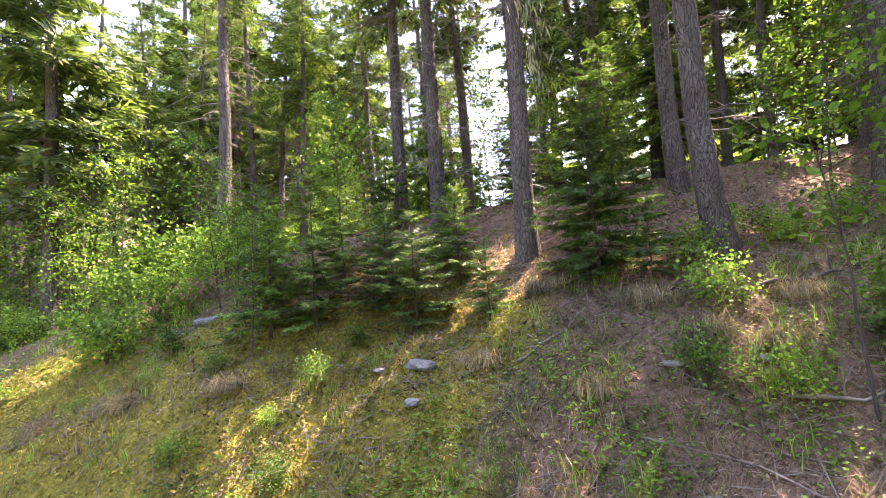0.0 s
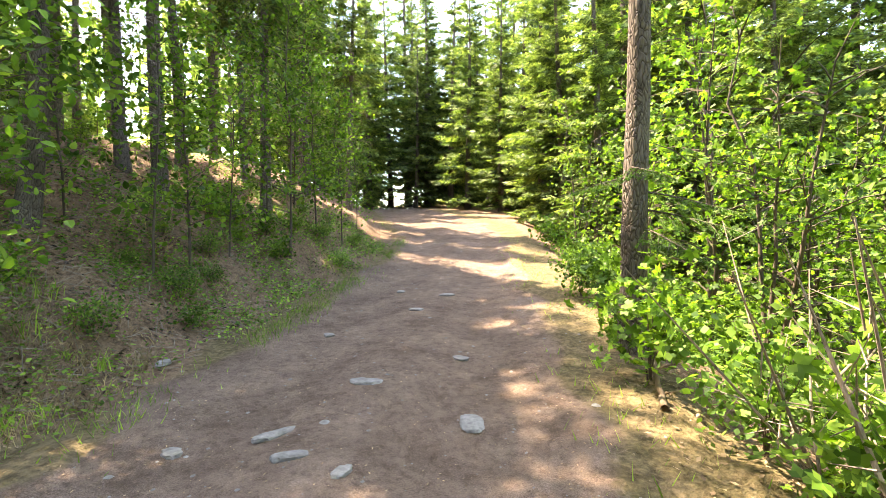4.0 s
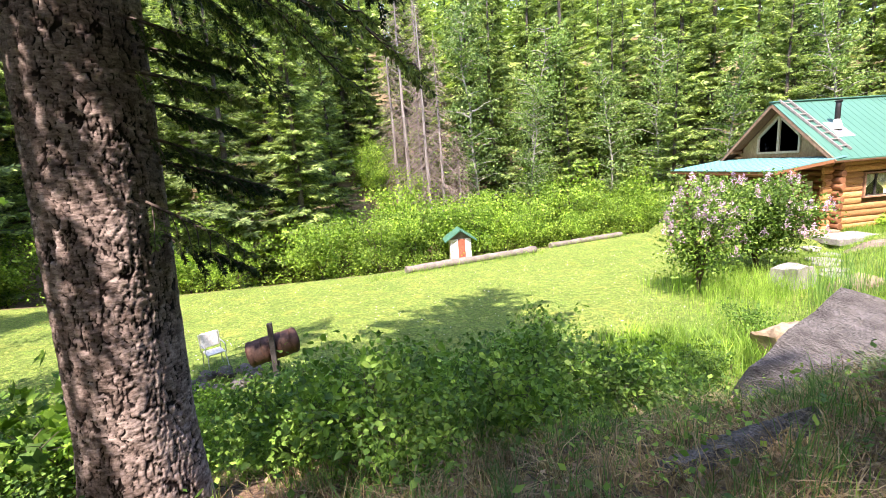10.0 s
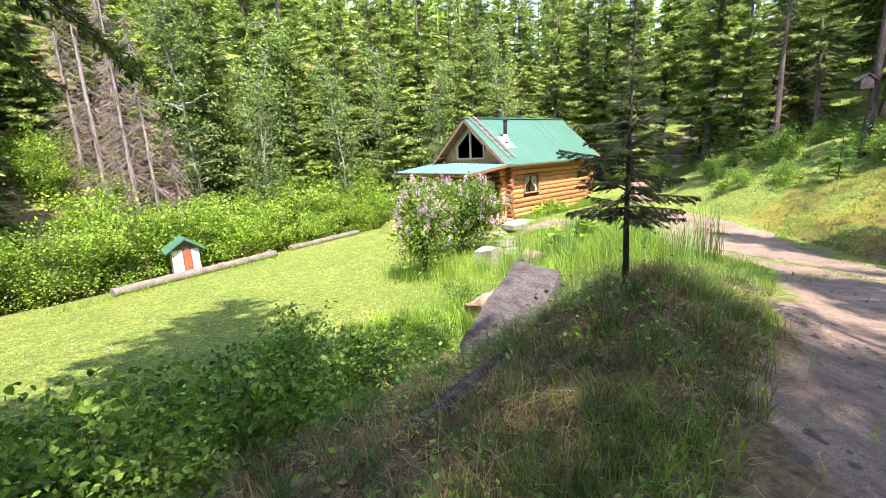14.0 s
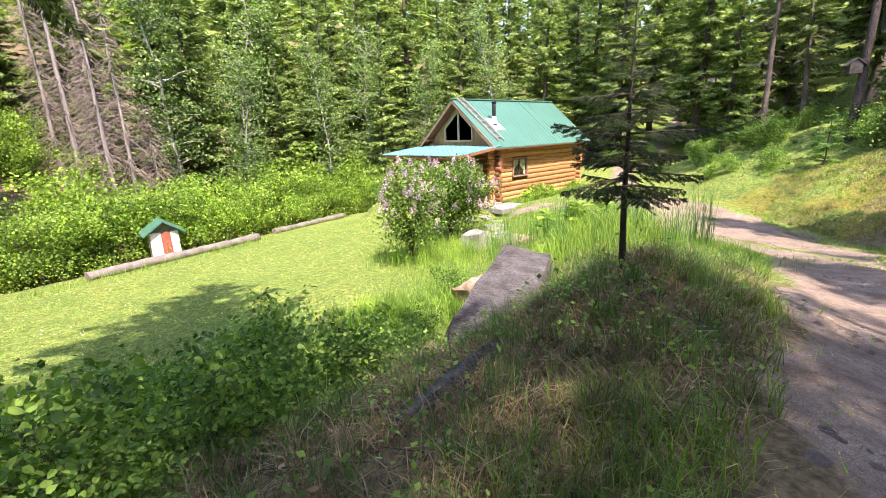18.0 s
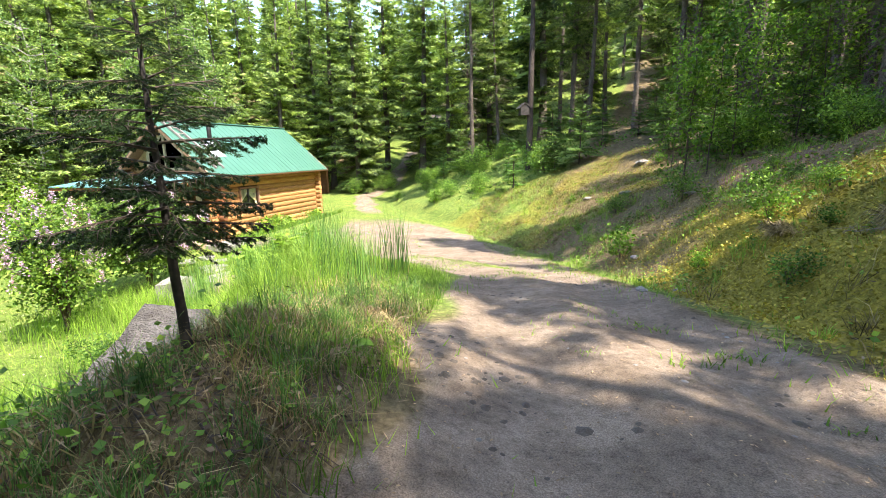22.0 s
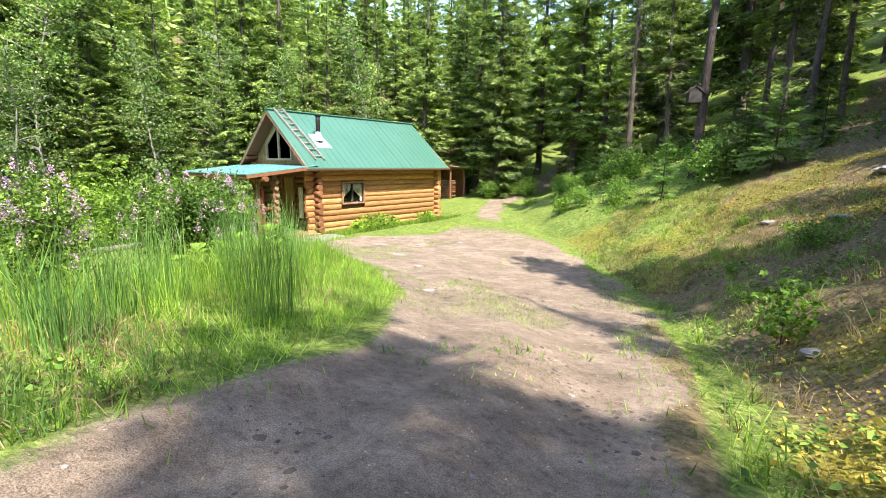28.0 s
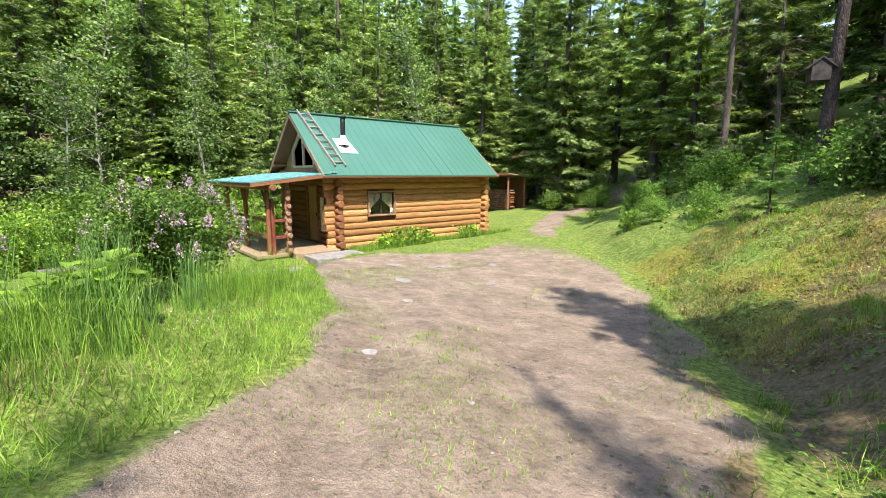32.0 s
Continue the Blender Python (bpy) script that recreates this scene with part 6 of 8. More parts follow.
for k, (z, az, s) in enumerate(((1.55, 140, 0.95), (1.35, 110, 0.85), (1.75, 175, 0.85), (1.2, 160, 0.75), (2.0, 95, 0.7), (1.9, 15, 0.6))):
    w_, n_ = needle_bough(1.2, 120 + k, M["needle_light"], 14, 0.15)
    bo = part("bough", w_, None, rt, "low pale green bough")
    bo.matrix_local = Matrix.Translation((0, 0, z)) @ Euler((0, 0.12, radians(az))).to_matrix().to_4x4() @ Matrix.Diagonal((s, s, s, 1))
    part("needles", n_, None, bo, kind="stuff")
BT = (10.75, 8.45)
bird_tree = make_conifer(ground_pose(*BT, 0, 0, (-1, 0.8)), 17, 1.9, 92, "tall dark spruce with shade painted into its bark and a nest box on its trunk", "", "needle_dark", "bark_shaded", 0.165, whorls=24, per=5, sprays=8, bare=0.42, thin_low=0.9)
put(tall[1], 6.6, 14.0, 0.9)
lf = make_conifer(ground_pose(10.4, 5.9), 2.3, 0.72, 93, "bright green young fir on the verge", "", "needle_light", "stem", 0.03, whorls=11, per=6, sprays=10, bare=0.06, droop=0.05, width=0.26)
put(lf, 9.9, 7.6, 0.65)
put(lf, 5.2, 12.4, 0.8)

make_conifer(ground_pose(18.85, -2.45), 15.5, 2.5, 94, "leafy-boughed spruce on the slope above the clearing", "", "needle_shaded", "bark", 0.19, dead=1.2, whorls=30, per=6, sprays=12, width=0.27, bare=0.2, thin_low=0.7)
placed(slim, ground_pose(19.92, -7.07, 40, 0, (0, 3), 0.95))
placed(tall[0], ground_pose(20.76, -11.81, 130, 0, (0, -1), 1.08))
make_leafy(ground_pose(15.85, -0.45), 3.9, 1.0, 96, "slender twin-stemmed sapling on the bank", "sapling", "sapling", "leaf", "stem", 900, 0.1, 0.026, 2, 0.25, 50, 0.22)


def maple_shoot(x, y, h, n, seed, size=0.12):
    """A knee-high maple shoot: thin stems and broad lobed leaves on stalks."""
    return make_leafy(ground_pose(x, y), h, 0.5, seed, "young maple shoot with broad lobed leaves", "sapling", "maple_shoot", "leaf_maple", "stem", n, size, 0.009, 5, 0.3, 26, 0.13, group="maple shoots", fine="maple")


for k, (x, y, h, n) in enumerate(((12.15, -17.95, 0.5, 90), (11.5, -17.7, 0.75, 120), (10.9, -17.95, 1.0, 150), (10.3, -18.3, 1.2, 170), (10.0, -17.5, 1.0, 140), (9.5, -18.6, 1.2, 150), (9.4, -17.6, 0.9, 110))):
    maple_shoot(x, y, h, n, 760 + k, 0.1)


def lichen(tree, spots_, seed):
    """Pale beard lichen hanging from the lower branches."""
    rng = np.random.default_rng(seed)
    b_, w_, s_, l_ = [], [], [], []
    for x, y, z, n in spots_:
        b_.append(np.array([x, y, z]) + rng.normal(0, 1, (n, 3)) * [0.1, 0.1, 0.16])
        w_.append(unit(np.array([0, 0, -1.0]) + rng.normal(0, 0.2, (n, 3))))
        l_.append(rng.uniform(0.08, 0.24, n))
    w_, l_ = np.concatenate(w_), np.concatenate(l_)
    v, f = kites(np.concatenate(b_), w_, unit(np.cross(w_, rng.normal(0, 1, w_.shape))), l_, l_ * 0.12)
    return part("hanging_lichen", mesh_from("hanging_lichen", v, f, M["lichen"]), None, tree, "pale yellow-green beard lichen", kind="stuff")


lichen(slim, [(-0.3 - 0.12 * k, -0.45 - 0.07 * (k % 3), 2.6 + 0.33 * k, 60) for k in range(7)], 3)

# dead standing trees beyond the lawn
SNAG = "bare dead grey conifer with brittle twigs"


def snag(x, y, h, r, seed, name="dead_tree"):
    rng = np.random.default_rng(seed)
    t = thing(name, ground_pose(x, y, 0, -0.1, (0, rng.uniform(-4, 2))), SNAG, "tree", "dead trees")
    tm_, p_ = trunk_mesh("trunk", h, r, rng, M["snag"], sides=8)
    part("trunk", tm_, None, t)
    pieces = []
    for k in range(330):
        z = h * rng.uniform(0.05, 0.97)
        a_ = rng.uniform(0, 2 * np.pi)
        L = (1 - z / h) * 2.0 * rng.uniform(0.4, 1.1) + 0.25
        o = np.array([np.cos(a_), np.sin(a_), 0])
        p0 = np.array([0, 0, z])
        p2 = p0 + o * L + np.array([0, 0, -L * rng.uniform(0.2, 0.9)])
        pieces.append(tube([p0, (p0 + p2) / 2 + [0, 0, 0.1 * L], p2], [0.02, 0.012, 0.005], 3))
        for j in range(3):
            q = p0 + (p2 - p0) * rng.uniform(0.3, 0.9)
            pieces.append(tube([q, q + unit(rng.normal(0, 1, 3) + [0, 0, -0.6]) * 0.3 * L], [0.008, 0.003], 3))
    v_, f_ = gather(pieces)
    part("twig_tangle", mesh_from("twig_tangle", v_, f_, M["dead"]), None, t, kind="stuff")
    return t


snag(-16.7, -13.0, 15, 0.17, 1)
snag(-17.6, -11.8, 17, 0.15, 2)
snag(-15.2, -12.2, 9, 0.12, 3)
snag(-18.6, -13.6, 13, 0.14, 4)
snag(-13.9, -11.2, 12, 0.13, 5)
snag(-14.3, -12.0, 14, 0.14, 6)
snag(-13.6, -10.2, 7, 0.1, 7)

# ---- ground cover ----
gr = np.random.default_rng(77)


def sown(n, x0, x1, y0, y1, keep):
    """Random points of a rectangle, kept with the chance keep(x, y)."""
    x, y = gr.uniform(x0, x1, n), gr.uniform(y0, y1, n)
    ok = gr.random(n) < keep(x, y)
    return x[ok], y[ok]


def blades(name, x, y, h, w, bend, material, label, category, segs=1):
    """Upright blades of grass as one object."""
    n = len(x)
    base = np.stack([x, y, height(x, y) - 0.01], 1)
    a = gr.uniform(0, 2 * np.pi, n)
    lean = np.stack([np.cos(a), np.sin(a), np.zeros(n)], 1)
    b_ = gr.uniform(0, 2 * np.pi, n)
    side = np.stack([np.cos(b_), np.sin(b_), np.zeros(n)], 1) * (w * gr.uniform(0.7, 1.3, n))[:, None] / 2
    hh = h * gr.uniform(0.55, 1.2, n)
    k = bend * gr.uniform(0.3, 1.3, n)
    up = np.array([0, 0, 1.0])
    tip = base + up * (hh * (1 - 0.25 * np.minimum(k, 1.5)))[:, None] + lean * (hh * k)[:, None]
    if segs == 1:
        v = np.stack([base - side, base + side, tip], 1).reshape(-1, 3)
        f = np.arange(3 * n).reshape(-1, 3)
    else:
        mid = base + up * (hh * 0.55)[:, None] + lean * (hh * k * 0.28)[:, None]
        v = np.stack([base - side, base + side, mid - side * 0.8, mid + side * 0.8, tip], 1).reshape(-1, 3)
        i = np.arange(n)[:, None] * 5
        f = np.concatenate([i + np.array([0, 1, 3]), i + np.array([0, 3, 2]), i + np.array([2, 3, 4])])
    return tagged(new(name, mesh_from(name, v, f, material)), label, category, kind="stuff")


def flat_bits(name, x, y, size, ratio, material, label, category, lift=0.02, tilt=0.35):
    """Leaves, needles or moss tufts lying on or just over the ground."""
    n = len(x)
    base = np.stack([x, y, height(x, y) + gr.uniform(0.003, lift, n)], 1)
    a = gr.uniform(0, 2 * np.pi, n)
    d = unit(np.stack([np.cos(a), np.sin(a), gr.normal(0, tilt, n)], 1))
    nrm = unit(gr.normal(0, tilt, (n, 3)) + np.array([0, 0, 1.0]))
    l = size * gr.uniform(0.5, 1.3, n)
    v, f = kites(base, d, unit(np.cross(d, nrm)), l, l * ratio)
    return tagged(new(name, mesh_from(name, v, f, material)), label, category, kind="stuff")


def tufts(name, x, y, each, h, w, spread, bend, material, label):
    """Clumps of blades, each round its own centre."""
    n = len(x)
    k = np.repeat(np.arange(n), each)
    size = gr.uniform(0.5, 1.3, n)[k]
    return blades(name, x[k] + gr.normal(0, spread, n * each) * size, y[k] + gr.normal(0, spread, n * each) * size, h * size, w, bend, material, label, "grass", 2)


def m_dirt(x, y):
    return masks(x, y)[0]


def m_lawn(x, y):
    return masks(x, y)[1] * (1 - masks(x, y)[0]) ** 2


x, y = sown(170000, -6, 10, -28, 0, lambda x, y: m_lawn(x, y) * np.clip(1.2 - np.hypot(x - 13, y + 15) / 34, 0.15, 1))
blades("lawn_grass", x, y, 0.055, 0.012, 0.7, M["grass"], "short mown yellow-green lawn grass", "grass")
# lush tall grass on the shoulder between drive and lawn
x, y = sown(80000, 0.5, 13, -12.5, 0.5, lambda x, y: smooth(0.6, 2.4, left_edge(y) - x) * smooth(7.5, 4.5, left_edge(y) - x) * smooth(-11.6, -8.8, y + 0.8 * lumps(x, y)) * smooth(0.3, 0.75, 0.5 + 0.5 * lumps(x * 0.9 + 1, y * 0.9)) * smooth(-2.2, -4.2, y))
tall_h = 0.62 + 0.22 * lumps(x, y)
blades("tall_grass", x, y, tall_h, 0.0055, 0.5, M["grass_lush"], "tall lush green grass beside the drive", "grass", 2)
x, y = np.array([10.66, 8.32, 10.2, 9.3, 8.9, 7.6, 7.0, 9.9, 8.2, 6.4, 7.4, 9.0, 10.9, 9.6, 6.0]), np.array([-7.4, -5.9, -8.4, -7.0, -8.6, -6.3, -7.6, -9.2, -7.7, -5.8, -5.2, -6.2, -8.9, -7.9, -6.9])
tufts("tall_grass_tussocks", x, y, 110, 1.0, 0.007, 0.13, 0.2, M["grass_blue"], "tall upright dark green grass tussocks")
x, y = sown(5000, 5, 12.4, -11, -4.5, lambda x, y: smooth(0.2, 0.9, left_edge(y) - x) * smooth(5.5, 3.5, left_edge(y) - x) * smooth(0.55, 0.8, 0.5 + 0.5 * lumps(x * 1.1 + 4, y * 1.3 + 2)))
blades("matted_straw", x, y, 0.22, 0.006, 1.2, M["straw"], "matted pale dry grass among the green", "grass", 2)
x, y = sown(5200, 1.8, 6.4, -9.2, -5.4, lambda x, y: smooth(2.2, 0.6, np.hypot(x - 3.7, y + 7.2)))
blades("grass_round_lilac", x, y, 0.55, 0.008, 0.3, M["grass_lush"], "tall grass round the foot of the lilac", "grass", 2)
x, y = sown(90000, 1, 13, -11.5, 0.5, lambda x, y: smooth(0.0, 0.2, left_edge(y) - x) * smooth(3.2, 1.6, left_edge(y) - x) * smooth(-11, -9, y + lumps(x, y)) * (0.5 + 0.5 * smooth(0.2, 0.6, 0.5 + 0.5 * lumps(x * 1.5, y * 1.5))))
blades("shoulder_grass", x, y, 0.18, 0.010, 0.7, M["grass_lush"], "short bright grass on the shoulder of the drive", "grass")
x, y = sown(2500, 4, 12.5, -11.5, -3, lambda x, y: smooth(0.4, 1.2, left_edge(y) - x) * smooth(6, 3.5, left_edge(y) - x) * smooth(0.3, 0.8, 0.5 + 0.5 * lumps(x * 1.4 + 6, y * 1.2)))
blades("dead_stalks", x, y, 0.34, 0.006, 0.5, M["straw"], "dry stalks among the tall grass", "grass", 2)
x, y = sown(22000, 10.5, 13.1, -14.5, -8, lambda x, y: smooth(0.0, 0.15, left_edge(y) - x) * smooth(1.1, 0.4, left_edge(y) - x) * smooth(0.3, 0.6, 0.5 + 0.5 * lumps(x * 1.5, y * 1.8)))
blades("mound_edge_grass", x, y, 0.2, 0.006, 0.6, M["grass_lush"], "fresh green grass along the mound by the drive", "grass", 2)
x, y = sown(1500, -3, 8.5, -22, -5, lambda x, y: m_lawn(x, y))
flat_bits("clover_heads", x, y, 0.026, 0.9, M["lace"], "white clover heads dotting the lawn", "flowers", 0.06, 0.5)
x, y = sown(16000, 9.4, 13, -4, 2.6, lambda x, y: smooth(0.28, 0.08, np.abs(x - np.interp(y, (-3.4, -1.64, 0.34, 2.27), (12.67, 11.87, 10.7, 9.7)) + 0.1 * lumps(x * 2, y * 2))) * smooth(0.25, 0.6, 0.5 + 0.5 * lumps(x * 1.2 + 3, y * 1.6)))
blades("track_grass", x, y, 0.07, 0.009, 0.8, M["grass_lush"], "strip of green grass between the wheel tracks", "grass")
# verges of the drive
x, y = sown(60000, 1, 18, -30, 9, lambda x, y: np.maximum(smooth(0.9, 0.1, np.abs(x - right_edge(y) - 0.1)), smooth(0.8, 0.1, np.abs(x - left_edge(y) + 0.2))) * (0.6 + 0.4 * smooth(-12, -7, y)) * smooth(0.25, 0.7, 0.5 + 0.5 * lumps(x * 1.1, y * 1.3)))
blades("verge_grass", x, y, 0.12, 0.010, 0.6, M["grass_lush"], "short green grass along the verge", "grass")
x, y = sown(30000, -2, 14, -6, 13, lambda x, y: (1 - m_dirt(x, y)) * smooth(0.6, -0.3, x - right_edge(y)) * smooth(0.0, 0.4, x + 0.2) * 0.9)
blades("clearing_grass", x, y, 0.09, 0.012, 0.6, M["grass"], "thin grass at the edge of the clearing", "grass")
# weeds in the wheel tracks
x, y = sown(60000, 2, 15, -13, 4, lambda x, y: m_dirt(x, y) * smooth(0.6, 0.95, 0.5 + 0.5 * lumps(x * 2.3 + 5, y * 1.1)) * 0.55)
blades("drive_weeds", x, y, 0.06, 0.012, 0.9, M["grass"], "sparse weeds growing in the dirt drive", "weeds")
# dry grass on the mound and the bank
x, y = sown(110000, 8.5, 13.2, -17.5, -9, lambda x, y: smooth(0.0, 0.6, left_edge(y) - x) * smooth(4.5, 2.0, left_edge(y) - x) * (0.35 + 0.5 * lumps(x * 1.3, y * 1.3)))
blades("dry_mound_grass", x, y, 0.12, 0.004, 1.3, M["straw"], "flattened dry grass on the mound", "grass", 2)
x, y = sown(13000, 9, 13.2, -17.5, -9, lambda x, y: smooth(0.05, 0.6, left_edge(y) - x) * smooth(0.5, 0.85, 0.5 + 0.5 * lumps(x * 1.2 + 4, y * 1.4)))
blades("mound_grass", x, y, 0.14, 0.0045, 0.5, M["grass_blue"], "green grass tufts on the mound", "grass", 2)
x, y = sown(34000, 13.5, 22, -26, 4, lambda x, y: smooth(0.1, 0.6, x - right_edge(y)) * smooth(5.5, 2.5, x - right_edge(y)) * smooth(0.4, 0.9, 0.5 + 0.5 * lumps(x * 1.4 + 2, y * 1.5)))
blades("dry_bank_grass", x, y, 0.16, 0.006, 1.3, M["straw"], "hanging dry grass on the bank", "grass", 2)
x, y = sown(26000, 13.5, 20, -22, 6, lambda x, y: smooth(0.0, 0.5, x - right_edge(y)) * smooth(4.5, 1.0, x - right_edge(y)) * smooth(0.45, 0.9, 0.5 + 0.5 * lumps(x * 1.1 + 7, y * 1.2)))
blades("bank_grass", x, y, 0.11, 0.008, 0.7, M["grass"], "thin green grass on the bank", "grass")
# grass below the drive, under the shade
x, y = sown(60000, 4.5, 12.4, -24, -8, lambda x, y: smooth(0.5, 1.5, left_edge(y) - x) * smooth(-2.4, 0.4, x - np.interp(y, (-30, -22, -15, -12, -9.5, -7), (8.5, 8.0, 7.2, 7.6, 7.0, 5.2))) * smooth(11.2, 10.0, x) * 0.6)
blades("bank_foot_grass", x, y, 0.16, 0.006, 0.6, M["grass_lush"], "long shaded grass at the foot of the bank", "grass", 2)
# the lower slope beside the clearing
def slope(x, y):
    return smooth(0.0, 0.6, x - right_edge(y)) * smooth(7.0, 4.0, x - right_edge(y))


x, y = sown(52000, 8, 20, -9, 10, lambda x, y: slope(x, y) * smooth(0.3, 0.8, 0.5 + 0.5 * lumps(x * 1.7 + 2, y * 1.6)))
blades("slope_grass", x, y, 0.1, 0.008, 0.9, M["grass"], "thin yellow-green grass on the slope", "grass")
x, y = sown(40000, 8, 20, -9, 10, lambda x, y: slope(x, y) * (1 - 0.85 * open_bank(x, y)) * smooth(0.45, 0.9, 0.5 + 0.5 * lumps(x * 1.2 + 5, y * 1.4)))
flat_bits("slope_herbs", x, y, 0.065, 0.7, M["leaf_low"], "low leafy herbs on the slope", "herbs", 0.16, 0.6)
x, y = sown(26000, 8, 20, -9, 10, lambda x, y: slope(x, y) * smooth(0.4, 0.8, 0.5 + 0.5 * lumps(x * 2.2, y * 2.0)))
blades("slope_straw", x, y, 0.12, 0.006, 1.4, M["straw"], "dry straw on the slope", "grass")
x, y = sown(14000, 16.2, 17.6, -30, -15, lambda x, y: smooth(0.35, 0.1, np.abs(x - right_edge(y) + 0.05)) * smooth(0.3, 0.7, 0.5 + 0.5 * lumps(x, y * 1.3)))
blades("road_edge_grass", x, y, 0.12, 0.008, 0.6, M["grass_lush"], "strip of green grass along the road edge", "grass")
x, y = sown(9000, 9.6, 13.0, -15, -8.6, lambda x, y: smooth(0.05, 0.5, left_edge(y) - x) * smooth(3.4, 2.0, left_edge(y) - x) * smooth(0.42, 0.75, 0.5 + 0.5 * lumps(x * 2.0 + 3, y * 2.3)))
flat_bits("mound_herbs", x, y, 0.04, 0.7, M["leaf_low"], "small green herbs growing on the mound", "herbs", 0.14, 0.5)
x, y = sown(9000, -8.6, -2.6, -16, -2.5, lambda x, y: smooth(0.55, 0.2, np.abs(x + 8.1 + 0.34 * y)) * (y < -8.2) + smooth(0.5, 0.2, np.abs(x + 7.2 + 0.355 * (y + 5.5))) * (y > -7.6))
blades("log_foot_grass", x, y, 0.26, 0.012, 0.5, M["grass_lush"], "long grass along the border logs", "grass", 2)
x, y = sown(2400, 8, 20.5, -20, 9, lambda x, y: slope(x, y) * smooth(0.2, 0.7, 0.5 + 0.5 * lumps(x * 1.3 + 8, y * 1.5)))
tufts("slope_tufts", x, y, 16, 0.24, 0.009, 0.05, 0.7, M["grass"], "scattered tufts of grass on the bank")
x, y = sown(1900, 8, 21, -20, 8, lambda x, y: slope(x, y) * smooth(0.3, 0.8, 0.5 + 0.5 * lumps(x * 1.9 + 3, y * 1.1)))
tufts("slope_straw_tufts", x, y, 18, 0.26, 0.007, 0.05, 1.3, M["straw"], "tufts of bleached dry grass on the bank")
x, y = sown(620, 9.5, 13, -16, -8.5, lambda x, y: smooth(0.05, 0.4, left_edge(y) - x) * smooth(3.0, 2.0, left_edge(y) - x))
tufts("mound_tufts", x, y, 30, 0.24, 0.0045, 0.04, 0.5, M["grass_blue"], "upright grass tufts on the mound")
x, y = sown(1500, 9.5, 13, -16, -8.5, lambda x, y: smooth(0.05, 0.4, left_edge(y) - x) * smooth(3.0, 2.0, left_edge(y) - x))
tufts("mound_straw_tufts", x, y, 20, 0.16, 0.006, 0.05, 1.4, M["straw"], "matted dry grass tufts on the mound")
x, y = sown(1100, 4, 15, -15, 2, lambda x, y: m_dirt(x, y) * smooth(0.55, 0.9, 0.5 + 0.5 * lumps(x * 1.3 + 5, y * 0.6)))
tufts("drive_tufts", x, y, 16, 0.08, 0.010, 0.07, 1.0, M["grass"], "small weed clumps in the dirt drive")
x, y = sown(26000, 6, 30, 0, 26, lambda x, y: smooth(1.0, 3.0, x - right_edge(y)) * (1 - open_bank(x, y)) * smooth(0.2, 0.6, 0.5 + 0.5 * lumps(x * 0.9, y * 0.8)))
flat_bits("wood_floor_brush", x, y, 0.12, 0.6, M["leaf_low"], "low brush under the trees on the hill", "brush", 0.35, 0.7)
# leafy herbs
x, y = sown(60000, 13.5, 25, -30, 10, lambda x, y: smooth(0.2, 1.0, x - right_edge(y)) * (0.05 + 0.4 * smooth(0.5, 0.95, 0.5 + 0.5 * lumps(x * 1.2 + 9, y * 1.2)) + 0.3 * smooth(-17, -20, y)))
flat_bits("bank_herbs", x, y, 0.055, 0.7, M["leaf_low"], "small leafy herbs on the wooded bank", "herbs", 0.13, 0.5)
x, y = sown(50000, 5, 12.8, -31, -11, lambda x, y: smooth(0.4, 1.3, left_edge(y) - x) * (0.25 + 0.6 * smooth(-16, -18, y)))
flat_bits("thicket_herbs", x, y, 0.045, 0.7, M["leaf_low"], "leafy herbs under the roadside thicket", "herbs", 0.3, 0.5)
x, y = sown(26000, -14, -4, -28, 5, lambda x, y: smooth(0, 0.8, -6.6 - 0.33 * np.clip(y + 8, -8, 6) - x))
flat_bits("brush_herbs", x, y, 0.085, 0.6, M["leaf_bright"], "bright brush at the edge of the lawn", "brush", 0.6, 0.7)
# the bank facing the drive, close by
def bank(x, y):
    return smooth(0.0, 0.5, x - right_edge(y)) * smooth(4.6, 3.2, x - right_edge(y))


x, y = sown(60000, 16, 21.5, -19.5, -8, lambda x, y: bank(x, y) * smooth(0.3, 0.8, 0.5 + 0.5 * lumps(x * 2.1 + 2, y * 2.3)))
blades("dry_bank_tufts", x, y, 0.13, 0.005, 1.5, M["straw"], "matted dry grass on the near bank", "grass", 2)
x, y = sown(36000, 16, 21.5, -19.5, -8, lambda x, y: bank(x, y) * smooth(0.45, 0.8, 0.5 + 0.5 * lumps(x * 1.6 + 6, y * 1.9)))
flat_bits("near_bank_herbs", x, y, 0.034, 0.7, M["leaf_low"], "tiny green herbs on the near bank", "herbs", 0.06, 0.5)
x, y = sown(36000, 16, 21.5, -19.5, -11, bank)
flat_bits("near_bank_litter", x, y, 0.085, 0.12, M["litter"], "brown twigs and needles on the near bank", "litter", 0.04, 0.4)
x, y = sown(60000, 14.5, 21, -16, -3, lambda x, y: masks(x, y)[3] * bank(x, y))
flat_bits("near_bank_moss", x, y, 0.035, 0.6, M["moss"], "golden moss cushions on the near bank", "moss", 0.03, 0.8)
x, y = sown(26000, 9, 16.4, -0.8, 6.7, lambda x, y: open_bank(x, y) * smooth(0.15, 0.6, 0.5 + 0.5 * lumps(x * 1.3 + 5, y * 1.7)))
flat_bits("sunny_bank_moss", x, y, 0.05, 0.6, M["moss"], "golden moss on the sunny bank by the clearing", "moss", 0.04, 0.8)
x, y = sown(30000, 9, 16.4, -0.8, 6.7, lambda x, y: open_bank(x, y) * smooth(0.25, 0.75, 0.5 + 0.5 * lumps(x * 2.0, y * 1.5 + 4)))
